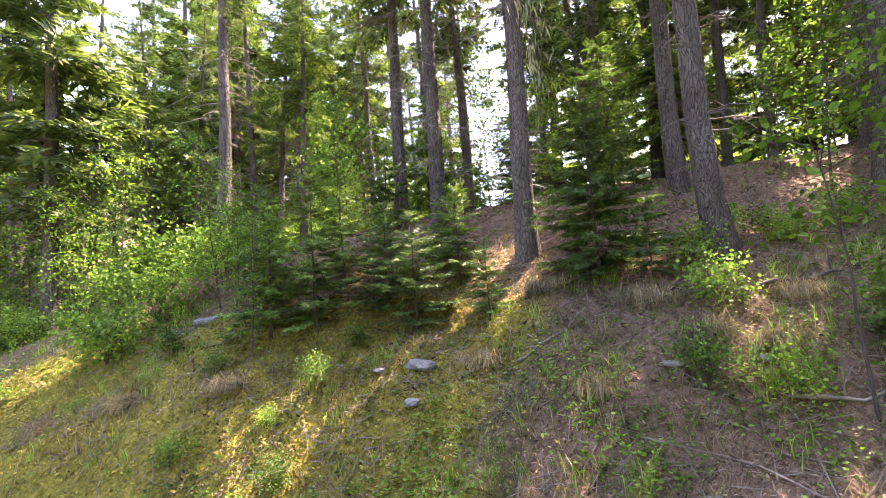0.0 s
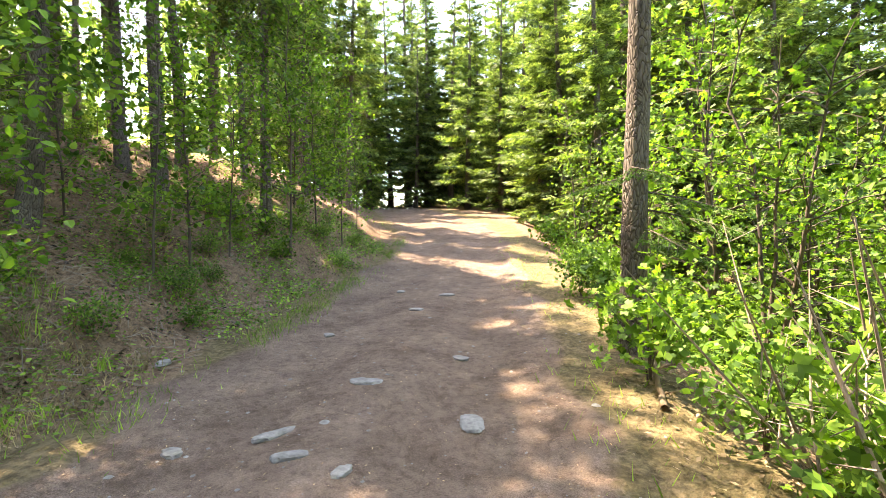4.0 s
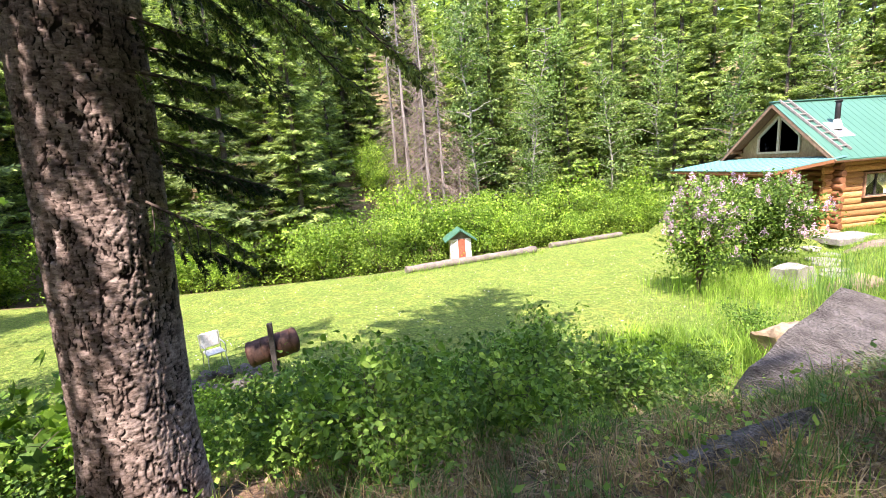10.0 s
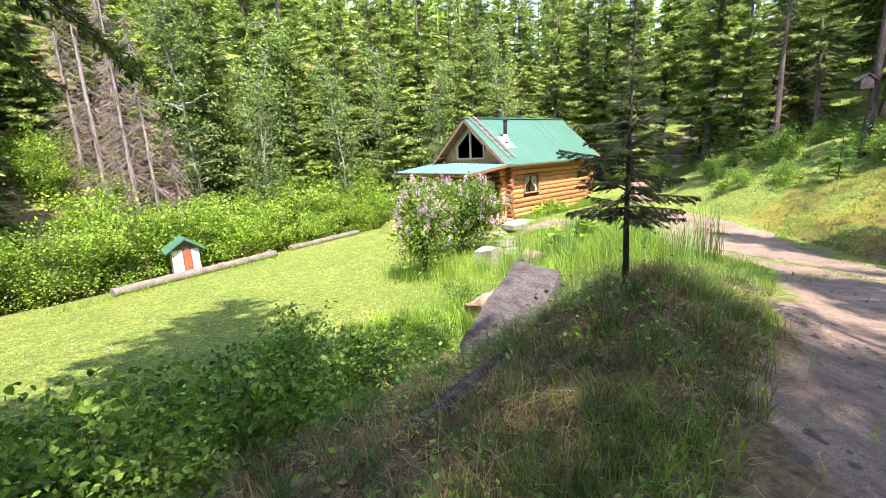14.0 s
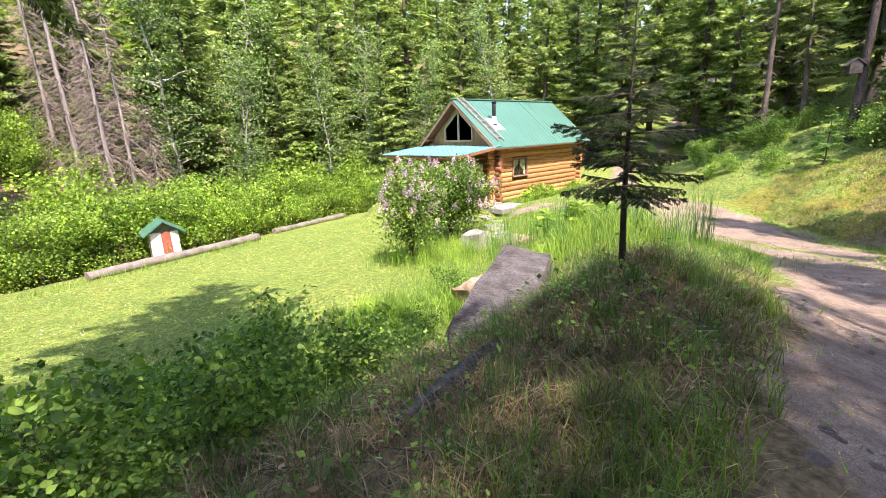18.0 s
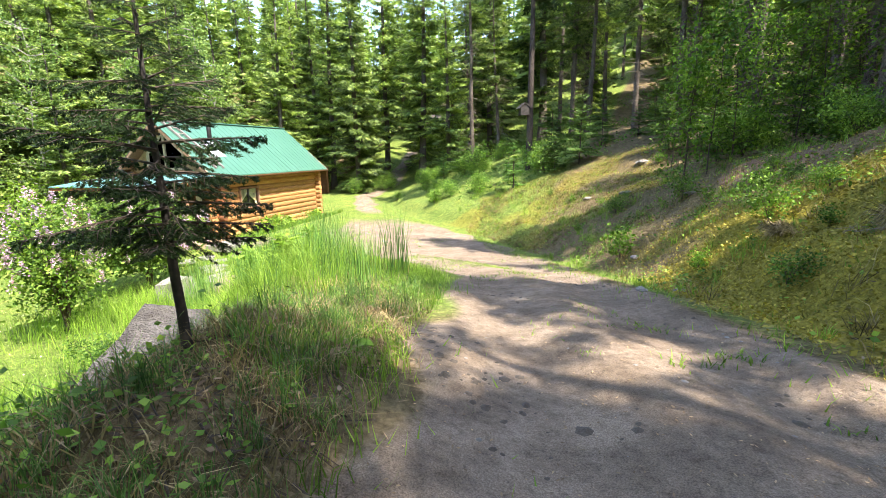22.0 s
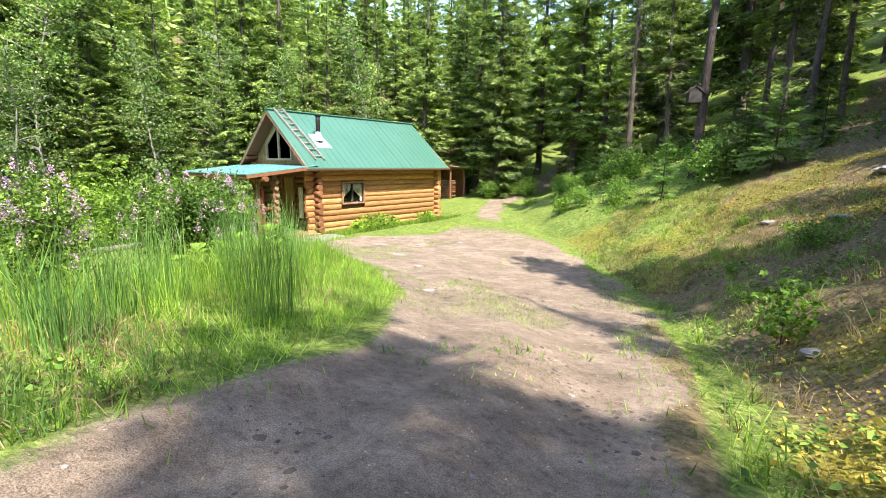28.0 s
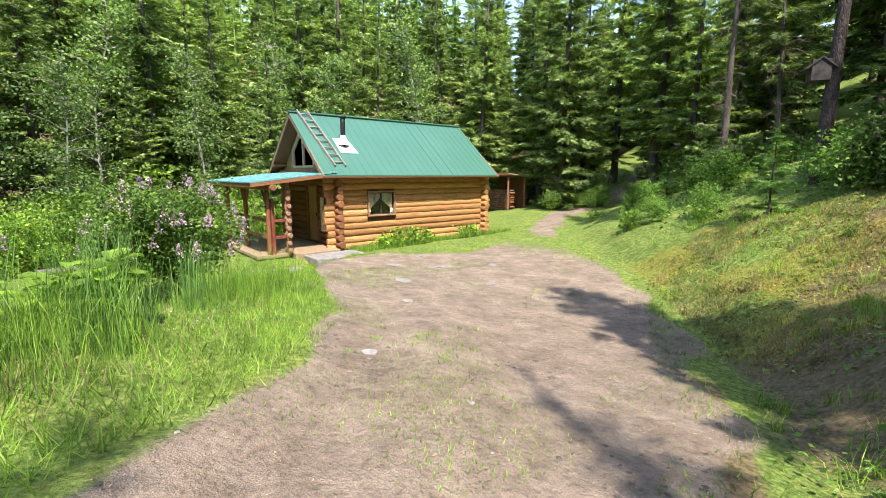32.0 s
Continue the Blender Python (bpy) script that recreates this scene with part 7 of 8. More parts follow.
blades("sunny_bank_straw", x, y, 0.12, 0.007, 1.4, M["straw"], "pale dry grass on the sunny bank by the clearing", "grass", 2)
x, y = sown(26000, 9, 16.4, -0.8, 6.7, lambda x, y: open_bank(x, y) * smooth(0.2, 0.7, 0.5 + 0.5 * lumps(x * 1.5 + 1, y * 1.6 + 7)))
blades("sunny_bank_grass", x, y, 0.1, 0.008, 0.9, M["grass"], "thin yellow-green grass on the sunny bank", "grass")
x, y = sown(52000, 16.5, 21.5, -30, -17, lambda x, y: bank(x, y) * smooth(0.25, 0.8, 0.5 + 0.5 * lumps(x * 1.3 + 1, y * 1.5)))
flat_bits("roadside_bank_herbs", x, y, 0.05, 0.7, M["leaf_low"], "small leafy herbs on the roadside bank", "herbs", 0.12, 0.5)
x, y = sown(30000, 15.5, 23, -30, -9, lambda x, y: smooth(0.2, 0.8, x - right_edge(y)) * smooth(0.25, 0.75, 0.5 + 0.5 * lumps(x * 2.6 + 4, y * 2.3)))
flat_bits("dark_duff", x, y, 0.07, 0.35, M["duff"], "dark decaying leaves and bark on the bank", "litter", 0.04, 0.5)
x, y = sown(16000, 9.5, 13, -16, -8.5, lambda x, y: smooth(0.1, 0.5, left_edge(y) - x) * smooth(0.35, 0.75, 0.5 + 0.5 * lumps(x * 2.4 + 1, y * 2.6)))
flat_bits("mound_duff", x, y, 0.06, 0.35, M["duff"], "dark decaying matter on the mound", "litter", 0.03, 0.4)
x, y = sown(70000, 3.5, 12, -7.5, 2.5, lambda x, y: m_dirt(x, y) * smooth(0.38, 0.78, 0.5 + 0.5 * lumps(x * 0.9 + 2, y * 1.0 + 1)) * smooth(5.5, 2.0, x - left_edge(y)))
blades("thin_drive_grass", x, y, 0.05, 0.011, 0.8, M["grass"], "thin grass growing over the worn drive", "grass")
def sprigs(name, x, y, each, h, size, material, label):
    """Small upright herbs: leaves in pairs up a short stem."""
    n = len(x)
    k = np.repeat(np.arange(n), each)
    tall_ = (h * gr.uniform(0.5, 1.3, n))[k]
    u = np.tile((np.arange(each) + 0.7) / each, n)
    a = gr.uniform(0, 2 * np.pi, n)[k] + np.tile(np.arange(each) * 2.4, n)
    lean = gr.normal(0, 0.25, (n, 2))[k] * (u * tall_)[:, None]
    base = np.stack([x[k] + lean[:, 0], y[k] + lean[:, 1], height(x, y)[k] + u * tall_], 1)
    d = unit(np.stack([np.cos(a), np.sin(a), gr.uniform(-0.3, 0.5, n * each)], 1))
    nrm = unit(gr.normal(0, 0.3, (n * each, 3)) + np.array([0, 0, 1.0]))
    l = size * gr.uniform(0.6, 1.3, n * each) * (1.15 - 0.4 * u)
    v_, f_ = leaves6(base, d, unit(np.cross(d, nrm)), l, l * 0.62)
    return tagged(new(name, mesh_from(name, v_, f_, material)), label, "herbs", kind="stuff")


def twigs_on(name, x, y, length, radius, material, label):
    """Dead twigs lying every way on the ground, each a thin three-sided stick."""
    n = len(x)
    a, l = gr.uniform(0, 2 * np.pi, n), length * gr.uniform(0.3, 1.3, n)
    x2, y2 = x + np.cos(a) * l, y + np.sin(a) * l
    p, q = np.stack([x, y, height(x, y) + 0.012], 1), np.stack([x2, y2, height(x2, y2) + gr.uniform(0.01, 0.06, n)], 1)
    s_ = np.stack([-np.sin(a), np.cos(a), 0 * a], 1) * (radius * gr.uniform(0.5, 1.3, n))[:, None]
    up = np.array([0, 0, 1.0]) * radius
    v_ = np.stack([p - s_, p + s_, p + up * 1.4, q - s_ * 0.4, q + s_ * 0.4, q + up * 0.6], 1).reshape(-1, 3)
    i = np.arange(n)[:, None] * 6
    f_ = np.concatenate([i + np.array(c) for c in ((0, 3, 5, 2), (1, 2, 5, 4), (0, 1, 4, 3))])
    return tagged(new(name, mesh_from(name, v_, f_, material)), label, "twigs", kind="stuff")


x, y = sown(4200, 16, 22, -24, -8, lambda x, y: smooth(0.1, 0.7, x - right_edge(y)) * smooth(6.0, 4.0, x - right_edge(y)))
twigs_on("bank_twigs", x, y, 0.28, 0.006, M["stick"], "dry grey twigs littering the bank")
x, y = sown(1600, 9.4, 13, -17, -8.6, lambda x, y: smooth(0.0, 0.5, left_edge(y) - x))
twigs_on("mound_twigs", x, y, 0.2, 0.005, M["stem"], "dark twigs on the mound")
x, y = sown(3000, 16, 22.5, -28, -8, lambda x, y: smooth(0.1, 0.6, x - right_edge(y)) * smooth(0.3, 0.75, 0.5 + 0.5 * lumps(x * 1.5 + 2, y * 1.7)))
sprigs("bank_sprigs", x, y, 9, 0.16, 0.05, M["leaf"], "small leafy sprigs growing on the bank")
x, y = sown(650, 9.4, 13, -17, -8.6, lambda x, y: smooth(0.0, 0.5, left_edge(y) - x) * smooth(0.35, 0.75, 0.5 + 0.5 * lumps(x * 1.7 + 4, y * 1.9)))
sprigs("mound_sprigs", x, y, 10, 0.16, 0.034, M["leaf_low"], "small leafy sprigs on the mound")
x, y = sown(2600, 8, 19, -8, 8, lambda x, y: slope(x, y) * (1 - 0.75 * open_bank(x, y)) * smooth(0.35, 0.8, 0.5 + 0.5 * lumps(x * 1.4 + 6, y * 1.6)))
sprigs("slope_sprigs", x, y, 9, 0.2, 0.055, M["leaf_low"], "leafy sprigs on the slope beside the clearing")
# moss, needles, twigs, wood chips
x, y = sown(60000, 14, 21, -17, 6, lambda x, y: masks(x, y)[3])
flat_bits("moss_tufts", x, y, 0.05, 0.6, M["moss"], "golden-green moss on the bank", "moss", 0.03, 0.7)
x, y = sown(34000, 9, 23, -28, 4, lambda x, y: np.maximum(masks(x, y)[2], 0.3 * (1 - masks(x, y)[1])) * (1 - m_dirt(x, y)))
flat_bits("needle_litter", x, y, 0.07, 0.09, M["litter"], "brown needle litter and fallen twigs", "litter", 0.02, 0.15)
x, y = sown(30000, 9, 18, -26, 0, m_dirt)
flat_bits("drive_chips", x, y, 0.022, 0.4, M["litter"], "bark chips and needles on the drive", "litter", 0.008, 0.15)


def pebble_field(name, x, y, size, material, label):
    """Small rounded stones sunk in the drive."""
    n = len(x)
    octa = np.array([[1, 0, 0], [0.6, 0.7, 0.1], [-0.2, 1, 0], [-1, 0.2, 0], [-0.5, -0.8, 0], [0.5, -0.8, 0.1], [0.1, 0.1, 0.62]])
    tri_ = np.array([[0, 1, 6], [1, 2, 6], [2, 3, 6], [3, 4, 6], [4, 5, 6], [5, 0, 6]])
    a = gr.uniform(0, 2 * np.pi, n)
    s = size * gr.lognormal(0, 0.45, n)
    c, sn = np.cos(a)[:, None], np.sin(a)[:, None]
    px, py = octa[None, :, 0] * gr.uniform(0.6, 1.2, (n, 1)), octa[None, :, 1] * np.ones((n, 1))
    v = np.stack([x[:, None] + s[:, None] * (px * c - py * sn), y[:, None] + s[:, None] * (px * sn + py * c), height(x, y)[:, None] - 0.002 + s[:, None] * octa[None, :, 2] * 0.8], -1)
    f = (np.arange(n)[:, None, None] * 7 + tri_[None]).reshape(-1, 3)
    return tagged(new(name, mesh_from(name, v.reshape(-1, 3), f, material)), label, "gravel", kind="stuff")


x, y = sown(16000, 2, 20, -30, 3, lambda x, y: m_dirt(x, y) * (0.35 + 0.65 * smooth(-15, -18, y)))
pebble_field("gravel", x, y, 0.011, M["stone"], "loose pale gravel on the dirt drive")

x, y = sown(12000, 7, 16, -16, -2, lambda x, y: m_dirt(x, y) * smooth(0.6, 0.95, 0.5 + 0.5 * lumps(x * 1.9 + 1, y * 1.6)))
pebble_field("soil_clods", x, y, 0.019, M["clod"], "dark crumbs of churned soil on the drive")


def tussock(x, y, n, length, seed, label="clump of hanging dry grass on the bank"):
    """Long dry blades hanging down the slope from one root."""
    rng = np.random.default_rng(seed)
    base = np.stack([rng.normal(0, 0.07, n), rng.normal(0, 0.1, n), np.full(n, 0.02)], 1)
    away = unit(np.stack([-1.0 + rng.normal(0, 0.5, n), rng.normal(0, 0.6, n), rng.uniform(0.1, 0.9, n)], 1))
    l = length * rng.uniform(0.5, 1.1, n)
    mid = base + away * (l * 0.5)[:, None]
    tip = mid + unit(away * np.array([1, 1, 0.0]) + np.array([0, 0, -1.1])) * (l * 0.6)[:, None]
    side = unit(np.cross(away, rng.normal(0, 1, (n, 3)))) * 0.004
    v_ = np.stack([base - side, base + side, mid - side, mid + side, tip], 1).reshape(-1, 3)
    i = np.arange(n)[:, None] * 5
    f_ = np.concatenate([i + np.array([0, 1, 3]), i + np.array([0, 3, 2]), i + np.array([2, 3, 4])])
    ob = new("dry_tussock", mesh_from("dry_tussock", v_, f_, M["straw"]))
    ob.matrix_world = ground_pose(x, y)
    return tagged(ob, label, "grass", "dry tussocks")


for k, (x, y, s) in enumerate(((18.69, -15.64, 0.42), (19.1, -15.06, 0.4), (19.36, -16.56, 0.38), (18.0, -14.6, 0.3), (18.5, -16.2, 0.34), (18.9, -17.2, 0.34), (18.2, -13.4, 0.35), (19.2, -13.9, 0.36), (17.6, -16.9, 0.26), (16.4, -8.4, 0.4), (16.8, -9.4, 0.34), (15.8, -7.2, 0.3), (17.2, -10.6, 0.34), (16.2, -5.6, 0.34), (18.6, -18.6, 0.34), (12.1, -13.2, 0.18), (12.3, -11.4, 0.15), (11.9, -10.6, 0.16))):
    tussock(x, y, 420, s, 600 + k)
x, y = sown(30000, 15.6, 19.5, -18.5, -13, lambda x, y: smooth(0.0, 0.3, x - right_edge(y)) * smooth(3.0, 1.2, x - right_edge(y)) * smooth(0.45, 0.8, 0.5 + 0.5 * lumps(x * 2.4 + 1, y * 2.2)))
flat_bits("bank_foot_herbs", x, y, 0.04, 0.75, M["leaf"], "bright small herbs at the foot of the bank", "herbs", 0.12, 0.4)
x, y = sown(42000, 9, 23, -20, -10, lambda x, y: (1 - m_dirt(x, y)) * np.maximum(smooth(0.2, 1.0, x - right_edge(y)), smooth(0.0, 0.5, left_edge(y) - x)) * 0.7)
flat_bits("fallen_leaves", x, y, 0.045, 0.5, M["litter"], "brown fallen leaves and bark flakes", "litter", 0.03, 0.4)

# ---- stones, logs, garden things ----
def rock_mesh(sx, sy, sz, seed, rough=0.16, sub=3, flat_top=0.0):
    bm = bmesh.new()
    bmesh.ops.create_icosphere(bm, subdivisions=sub, radius=1)
    o = Vector((seed * 3.7, seed * 1.3, seed * 7.1))
    for v_ in bm.verts:
        p = v_.co.copy()
        k = 1 + rough * (noise.noise(p * 1.3 + o) + 0.5 * noise.noise(p * 3.1 + o) + 0.25 * noise.noise(p * 7 + o)) * 1.6
        q = Vector((round(p.x * k * 2.2) / 2.2, round(p.y * k * 2.2) / 2.2, round(p.z * k * 2.2) / 2.2))
        p = (p * k).lerp(q, 0.35)
        if flat_top and p.z > flat_top:
            p.z = flat_top + (p.z - flat_top) * 0.15
        v_.co = Vector((p.x * sx, p.y * sy, p.z * sz))
    me = bpy.data.meshes.new("rock")
    bm.to_mesh(me)
    bm.free()
    return me


def stone_at(x, y, sx, sy, sz, seed, mat, label, turn=0, dz=0.0, name="stone", category="stone", flat_top=0.0, group=""):
    me = rock_mesh(sx, sy, sz, seed, flat_top=flat_top)
    me.materials.append(M[mat])
    ob = new(name, me)
    ob.matrix_world = ground_pose(x, y, turn, dz)
    return tagged(ob, label, category, group)


def slab_rock(corners, seed, mat, label, cut=3, jag=0.035):
    """An angular block of rock: the hull of its corners, subdivided and roughened."""
    bm = bmesh.new()
    for c in corners:
        bm.verts.new(c)
    bmesh.ops.convex_hull(bm, input=bm.verts[:])
    bmesh.ops.triangulate(bm, faces=bm.faces[:])
    for k in range(cut):
        bmesh.ops.subdivide_edges(bm, edges=[e for e in bm.edges if e.calc_length() > 0.09], cuts=1, use_grid_fill=True)
        bmesh.ops.triangulate(bm, faces=bm.faces[:])
    o = Vector((seed, seed * 2.3, 0))
    for v_ in bm.verts:
        p = v_.co
        v_.co = p + Vector((noise.noise(p * 2.1 + o), noise.noise(p * 2.1 + o * 2), noise.noise(p * 2.3 + o * 3))) * jag * 2 + Vector((0, 0, 1)) * noise.noise(p * 9 + o) * jag * 0.5
    me = bpy.data.meshes.new("boulder")
    bm.to_mesh(me)
    bm.free()
    me.materials.append(M[mat])
    return tagged(new("boulder", me), label, "rock")


slab_rock(((8.97, -10.21, 1.47), (9.63, -9.97, 1.45), (9.95, -10.75, 1.2), (9.06, -11.42, 0.7), (8.6, -11.3, -0.1), (8.5, -9.9, 0.0), (9.9, -9.6, 0.3), (10.3, -10.9, 0.3), (9.3, -11.7, 0.1)), 5, "rock", "large grey outcrop with a flat sloping face")
slab_rock(((11.62, -14.12, 1.83), (11.52, -13.7, 1.87), (11.46, -13.33, 1.9), (11.4, -13.1, 1.8), (11.34, -14.1, 1.62), (11.2, -13.6, 1.62), (11.16, -13.2, 1.6), (11.3, -14.2, 1.3), (11.0, -13.2, 1.2), (11.8, -14.1, 1.5), (11.7, -13.2, 1.5)), 9, "rock", "grey rock edge showing through the dry grass")
slab_rock(((7.85, -10.2, 0.55), (7.95, -9.85, 0.72), (8.32, -9.7, 0.86), (8.36, -10.0, 0.8), (8.2, -10.2, 0.55), (7.85, -10.1, 0.0), (8.3, -9.7, 0.0), (8.35, -10.2, 0.0)), 7, "rock_tan", "split tan and orange boulder beside the grey outcrop", 3, 0.06)
slab_rock(((3.75, -5.95, 0.12), (3.8, -5.5, 0.24), (4.5, -5.5, 0.3), (4.5, -5.95, 0.22), (3.7, -6.0, -0.5), (3.75, -5.4, -0.5), (4.6, -5.4, -0.5), (4.55, -6.05, -0.5)), 8, "stone", "pale grey block of rock below the tall grass", 3, 0.03)
slab_rock(((4.9, -5.6, 0.0), (5.1, -5.1, 0.22), (5.9, -5.2, 0.28), (5.8, -5.8, 0.2), (4.9, -5.8, -0.5), (5.0, -5.0, -0.5), (6.0, -5.1, -0.4), (5.9, -5.9, -0.4)), 11, "rock_tan", "flat tan stone by the garden path", 2, 0.025)

x, y = sown(5200, 6.3, 9.2, -11.8, -8.4, lambda x, y: smooth(0.9, 0.3, np.abs((x - 7.55) * 0.75 + (y + 10.2) * -0.5)))
blades("grass_round_rocks", x, y, 0.5, 0.013, 0.4, M["grass_lush"], "tall grass growing round the rocks", "grass", 2)
put(lush[0], 8.1, -11.1, 0.6)
put(lush[0], 6.9, -9.4, 0.7)
# stepping stones and slabs by the porch
tagged(part("door_slab", box_bm(0.0, 1.05, -0.75, 1.0, -0.32, -0.1, 0.02), M["stone"], None), "pale concrete slab before the porch", "slab")
tagged(part("porch_step", box_bm(-0.45, -0.06, -0.98, 0.55, -0.3, -0.05, 0.015), M["board"], None), "weathered wooden porch step", "step")
for k, (x, y, a, c, t) in enumerate(((0.45, -2.3, 0.5, 0.3, 60), (0.5, -1.35, 0.4, 0.26, 10), (1.5, -1.5, 0.42, 0.26, 20), (2.05, -2.45, 0.45, 0.3, 50), (2.5, -2.95, 0.34, 0.3, 10), (3.9, -4.1, 0.4, 0.28, 40), (3.3, -3.5, 0.36, 0.24, 80))):
    stone_at(x, y, a, c, 0.12, 30 + k, "stone", "flat pale stepping stone in the grass", t, 0.0, "stepping_stone", "stone", 0.4, "stepping stones")
for k, (x, y, a, c) in enumerate(((5.42, -0.69, 0.26, 0.16), (9.42, -3.88, 0.1, 0.08), (4.2, 1.3, 0.22, 0.12), (6.6, 0.9, 0.16, 0.1), (5.0, 2.6, 0.2, 0.1), (3.4, 0.4, 0.2, 0.14), (7.3, -1.9, 0.1, 0.07), (2.6, 1.8, 0.16, 0.1))):
    stone_at(x, y, a, c, 0.05, 40 + k, "stone", "pale flat stone set in the dirt", k * 37, 0.0, "flat_stone", "stone", 0.4, "stones in the clearing")
for k, (x, y, a, c) in enumerate(((15.05, -19.7, 0.16, 0.08), (15.38, -18.75, 0.17, 0.06), (14.03, -19.18, 0.17, 0.1), (15.97, -18.46, 0.09, 0.06), (15.1, -18.43, 0.12, 0.06), (14.7, -18.3, 0.08, 0.05), (16.1, -21.3, 0.1, 0.07), (15.2, -22.4, 0.12, 0.08), (14.9, -23.4, 0.14, 0.1), (15.8, -23.8, 0.12, 0.08), (14.3, -20.6, 0.1, 0.07), (16.0, -17.5, 0.12, 0.07))):
    stone_at(x, y, a, c, 0.035, 60 + k, "stone", "pale stone half sunk in the dirt road", k * 51, 0.0, "road_stone", "stone", 0.5, "stones in the road")
for k, (x, y, a) in enumerate(((17.9, -12.24, 0.1), (17.91, -12.78, 0.2), (17.99, -6.36, 0.26), (18.29, -16.03, 0.09), (18.26, -15.3, 0.1), (18.16, -8.95, 0.24), (14.68, -7.35, 0.09), (17.08, -15.09, 0.08), (17.23, -15.47, 0.08), (17.47, -12.9, 0.12), (18.04, -6.25, 0.16), (18.14, -8.91, 0.18), (14.44, -4.2, 0.12), (14.2, -7.6, 0.1), (15.7, -2.3, 0.16), (13.5, 2.3, 0.18), (17.3, -19.9, 0.11), (14.6, 1.2, 0.22), (15.3, 3.9, 0.3))):
    stone_at(x, y, a, a * 0.65, a * 0.32, 80 + k, "stone", "grey stone lying on the mossy bank", k * 63, 0.01, "bank_stone", "stone", 0.0, "stones on the bank")

# fallen branches and sticks
def branch(points, r, mat, label, seed=1, twigs=5):
    t = thing("fallen_branch", pose(*points[0]), label, "branch", "fallen branches")
    p = np.array(points, float) - np.array(points[0], float)
    u = np.linspace(0, 1, 9)
    path = np.stack([np.interp(u, np.linspace(0, 1, len(p)), p[:, i]) for i in range(3)], 1)
    rng = np.random.default_rng(seed)
    path[1:-1] += rng.normal(0, r * 0.6, (7, 3))
    v_, f_ = tube(path, r * (1 - 0.7 * u), 7)
    part("limb", mesh_from("limb", v_, f_, M[mat], True), None, t)
    for k in range(twigs):
        q = path[rng.integers(2, 8)]
        v_, f_ = tube([q, q + unit(rng.normal(0, 1, 3) + [0, 0, 0.4]) * rng.uniform(0.1, 0.4)], [r * 0.35, r * 0.1], 5)
        part("twig", mesh_from("twig", v_, f_, M[mat]), None, t)
    return t


def on_ground(*xy, lift=0.03):
    return [(x, y, hz(x, y) + lift) for x, y in xy]


branch(on_ground((16.55, -16.9), (16.6, -17.3), (16.66, -17.75)), 0.028, "stick", "grey stick lying at the foot of the bank", 1)
branch(on_ground((17.95, -16.1), (18.0, -16.6), (18.3, -17.1)), 0.022, "stick", "broken grey branch on the needle-covered bank", 2)
branch(on_ground((19.0, -14.9), (19.05, -15.2), (19.3, -15.5)), 0.02, "stem", "dark exposed root on the bank", 3)
branch(on_ground((19.3, -16.2), (19.5, -16.9), (19.7, -17.5)), 0.03, "stem", "dark fallen limb on the bank", 4)
branch(on_ground((17.6, -15.0), (17.5, -15.8), (17.2, -16.4)), 0.014, "stick", "thin dry stick on the bank", 5)
branch(on_ground((18.2, -13.8), (18.5, -14.3), (18.9, -14.5)), 0.014, "stick", "thin dry stick on the bank", 6)
branch(on_ground((12.6, -19.4), (12.5, -20.0), (12.35, -20.6)), 0.03, "litter", "rotting brown limb at the road edge", 7, 3)

# the bare grey thicket by the road
dead_bush = thing("dead_bush", ground_pose(11.9, -18.35), "tangle of bare pale dead stems", "bush")
rng = np.random.default_rng(12)
for k in range(34):
    a_, L = rng.uniform(0, 2 * np.pi), rng.uniform(0.7, 2.0)
    p0 = np.array([rng.normal(0, 0.22), rng.normal(0, 0.3), -0.05])
    d_ = unit(np.array([np.cos(a_) * 0.5, np.sin(a_) * 0.6, rng.uniform(0.5, 1.3)]))
    p1 = p0 + d_ * L
    v_, f_ = tube([p0, (p0 + p1) / 2 + rng.normal(0, 0.05, 3), p1], [0.01 if k > 2 else 0.016, 0.008 if k > 2 else 0.012, 0.003], 5)
    st = part("dead_stem", mesh_from("dead_stem", v_, f_, M["stick"]), None, dead_bush)
    v_, f_ = gather([tube([p0 + (p1 - p0) * u, p0 + (p1 - p0) * u + unit(rng.normal(0, 1, 3)) * rng.uniform(0.1, 0.35)], [0.005, 0.002], 4) for u in rng.uniform(0.3, 0.95, 4)])
    part("twig_tangle", mesh_from("twig_tangle", v_, f_, M["stick"]), None, st, kind="stuff")

# log border of the lawn
for k, (a, c, r, mt) in enumerate((((-3.75, -14.4), (-5.75, -8.5), 0.16, "old_log"), ((-6.7, -7.4), (-8.3, -2.9), 0.14, "old_log"))):
    za, zc = hz(*a) + r * 0.7, hz(*c) + r * 0.7
    lg = log_mesh((*a, za), (*c, zc), r, 400 + k, 16, 26, 0.06)
    lg.materials.append(M[mt])
    tagged(new("border_log", lg), "long grey weathered log edging the lawn", "log", "border logs")
fl = log_mesh((-14.0, -11.6, hz(-14.0, -11.6) + 1.1), (-12.6, -7.6, hz(-12.6, -7.6) + 0.5), 0.16, 410, 12, 14, 0.05)
fl.materials.append(M["stick"])
tagged(new("fallen_log", fl), "pale fallen tree trunk in the brush", "log")

# the little pump house
ph = thing("pump_house", ground_pose(-6.55, -11.75, -4), "small white pump house with a green gable roof", "shed")
for y0, y1 in ((-0.47, -0.11), (0.21, 0.47)):
    part("wall_panel", box_bm(0.36, 0.42, y0, y1, 0, 1.08, 0.006), M["white_paint"], ph)
part("door", box_bm(0.36, 0.405, -0.1, 0.2, 0.02, 1.06, 0.006), M["red_paint"], ph, "faded red door")
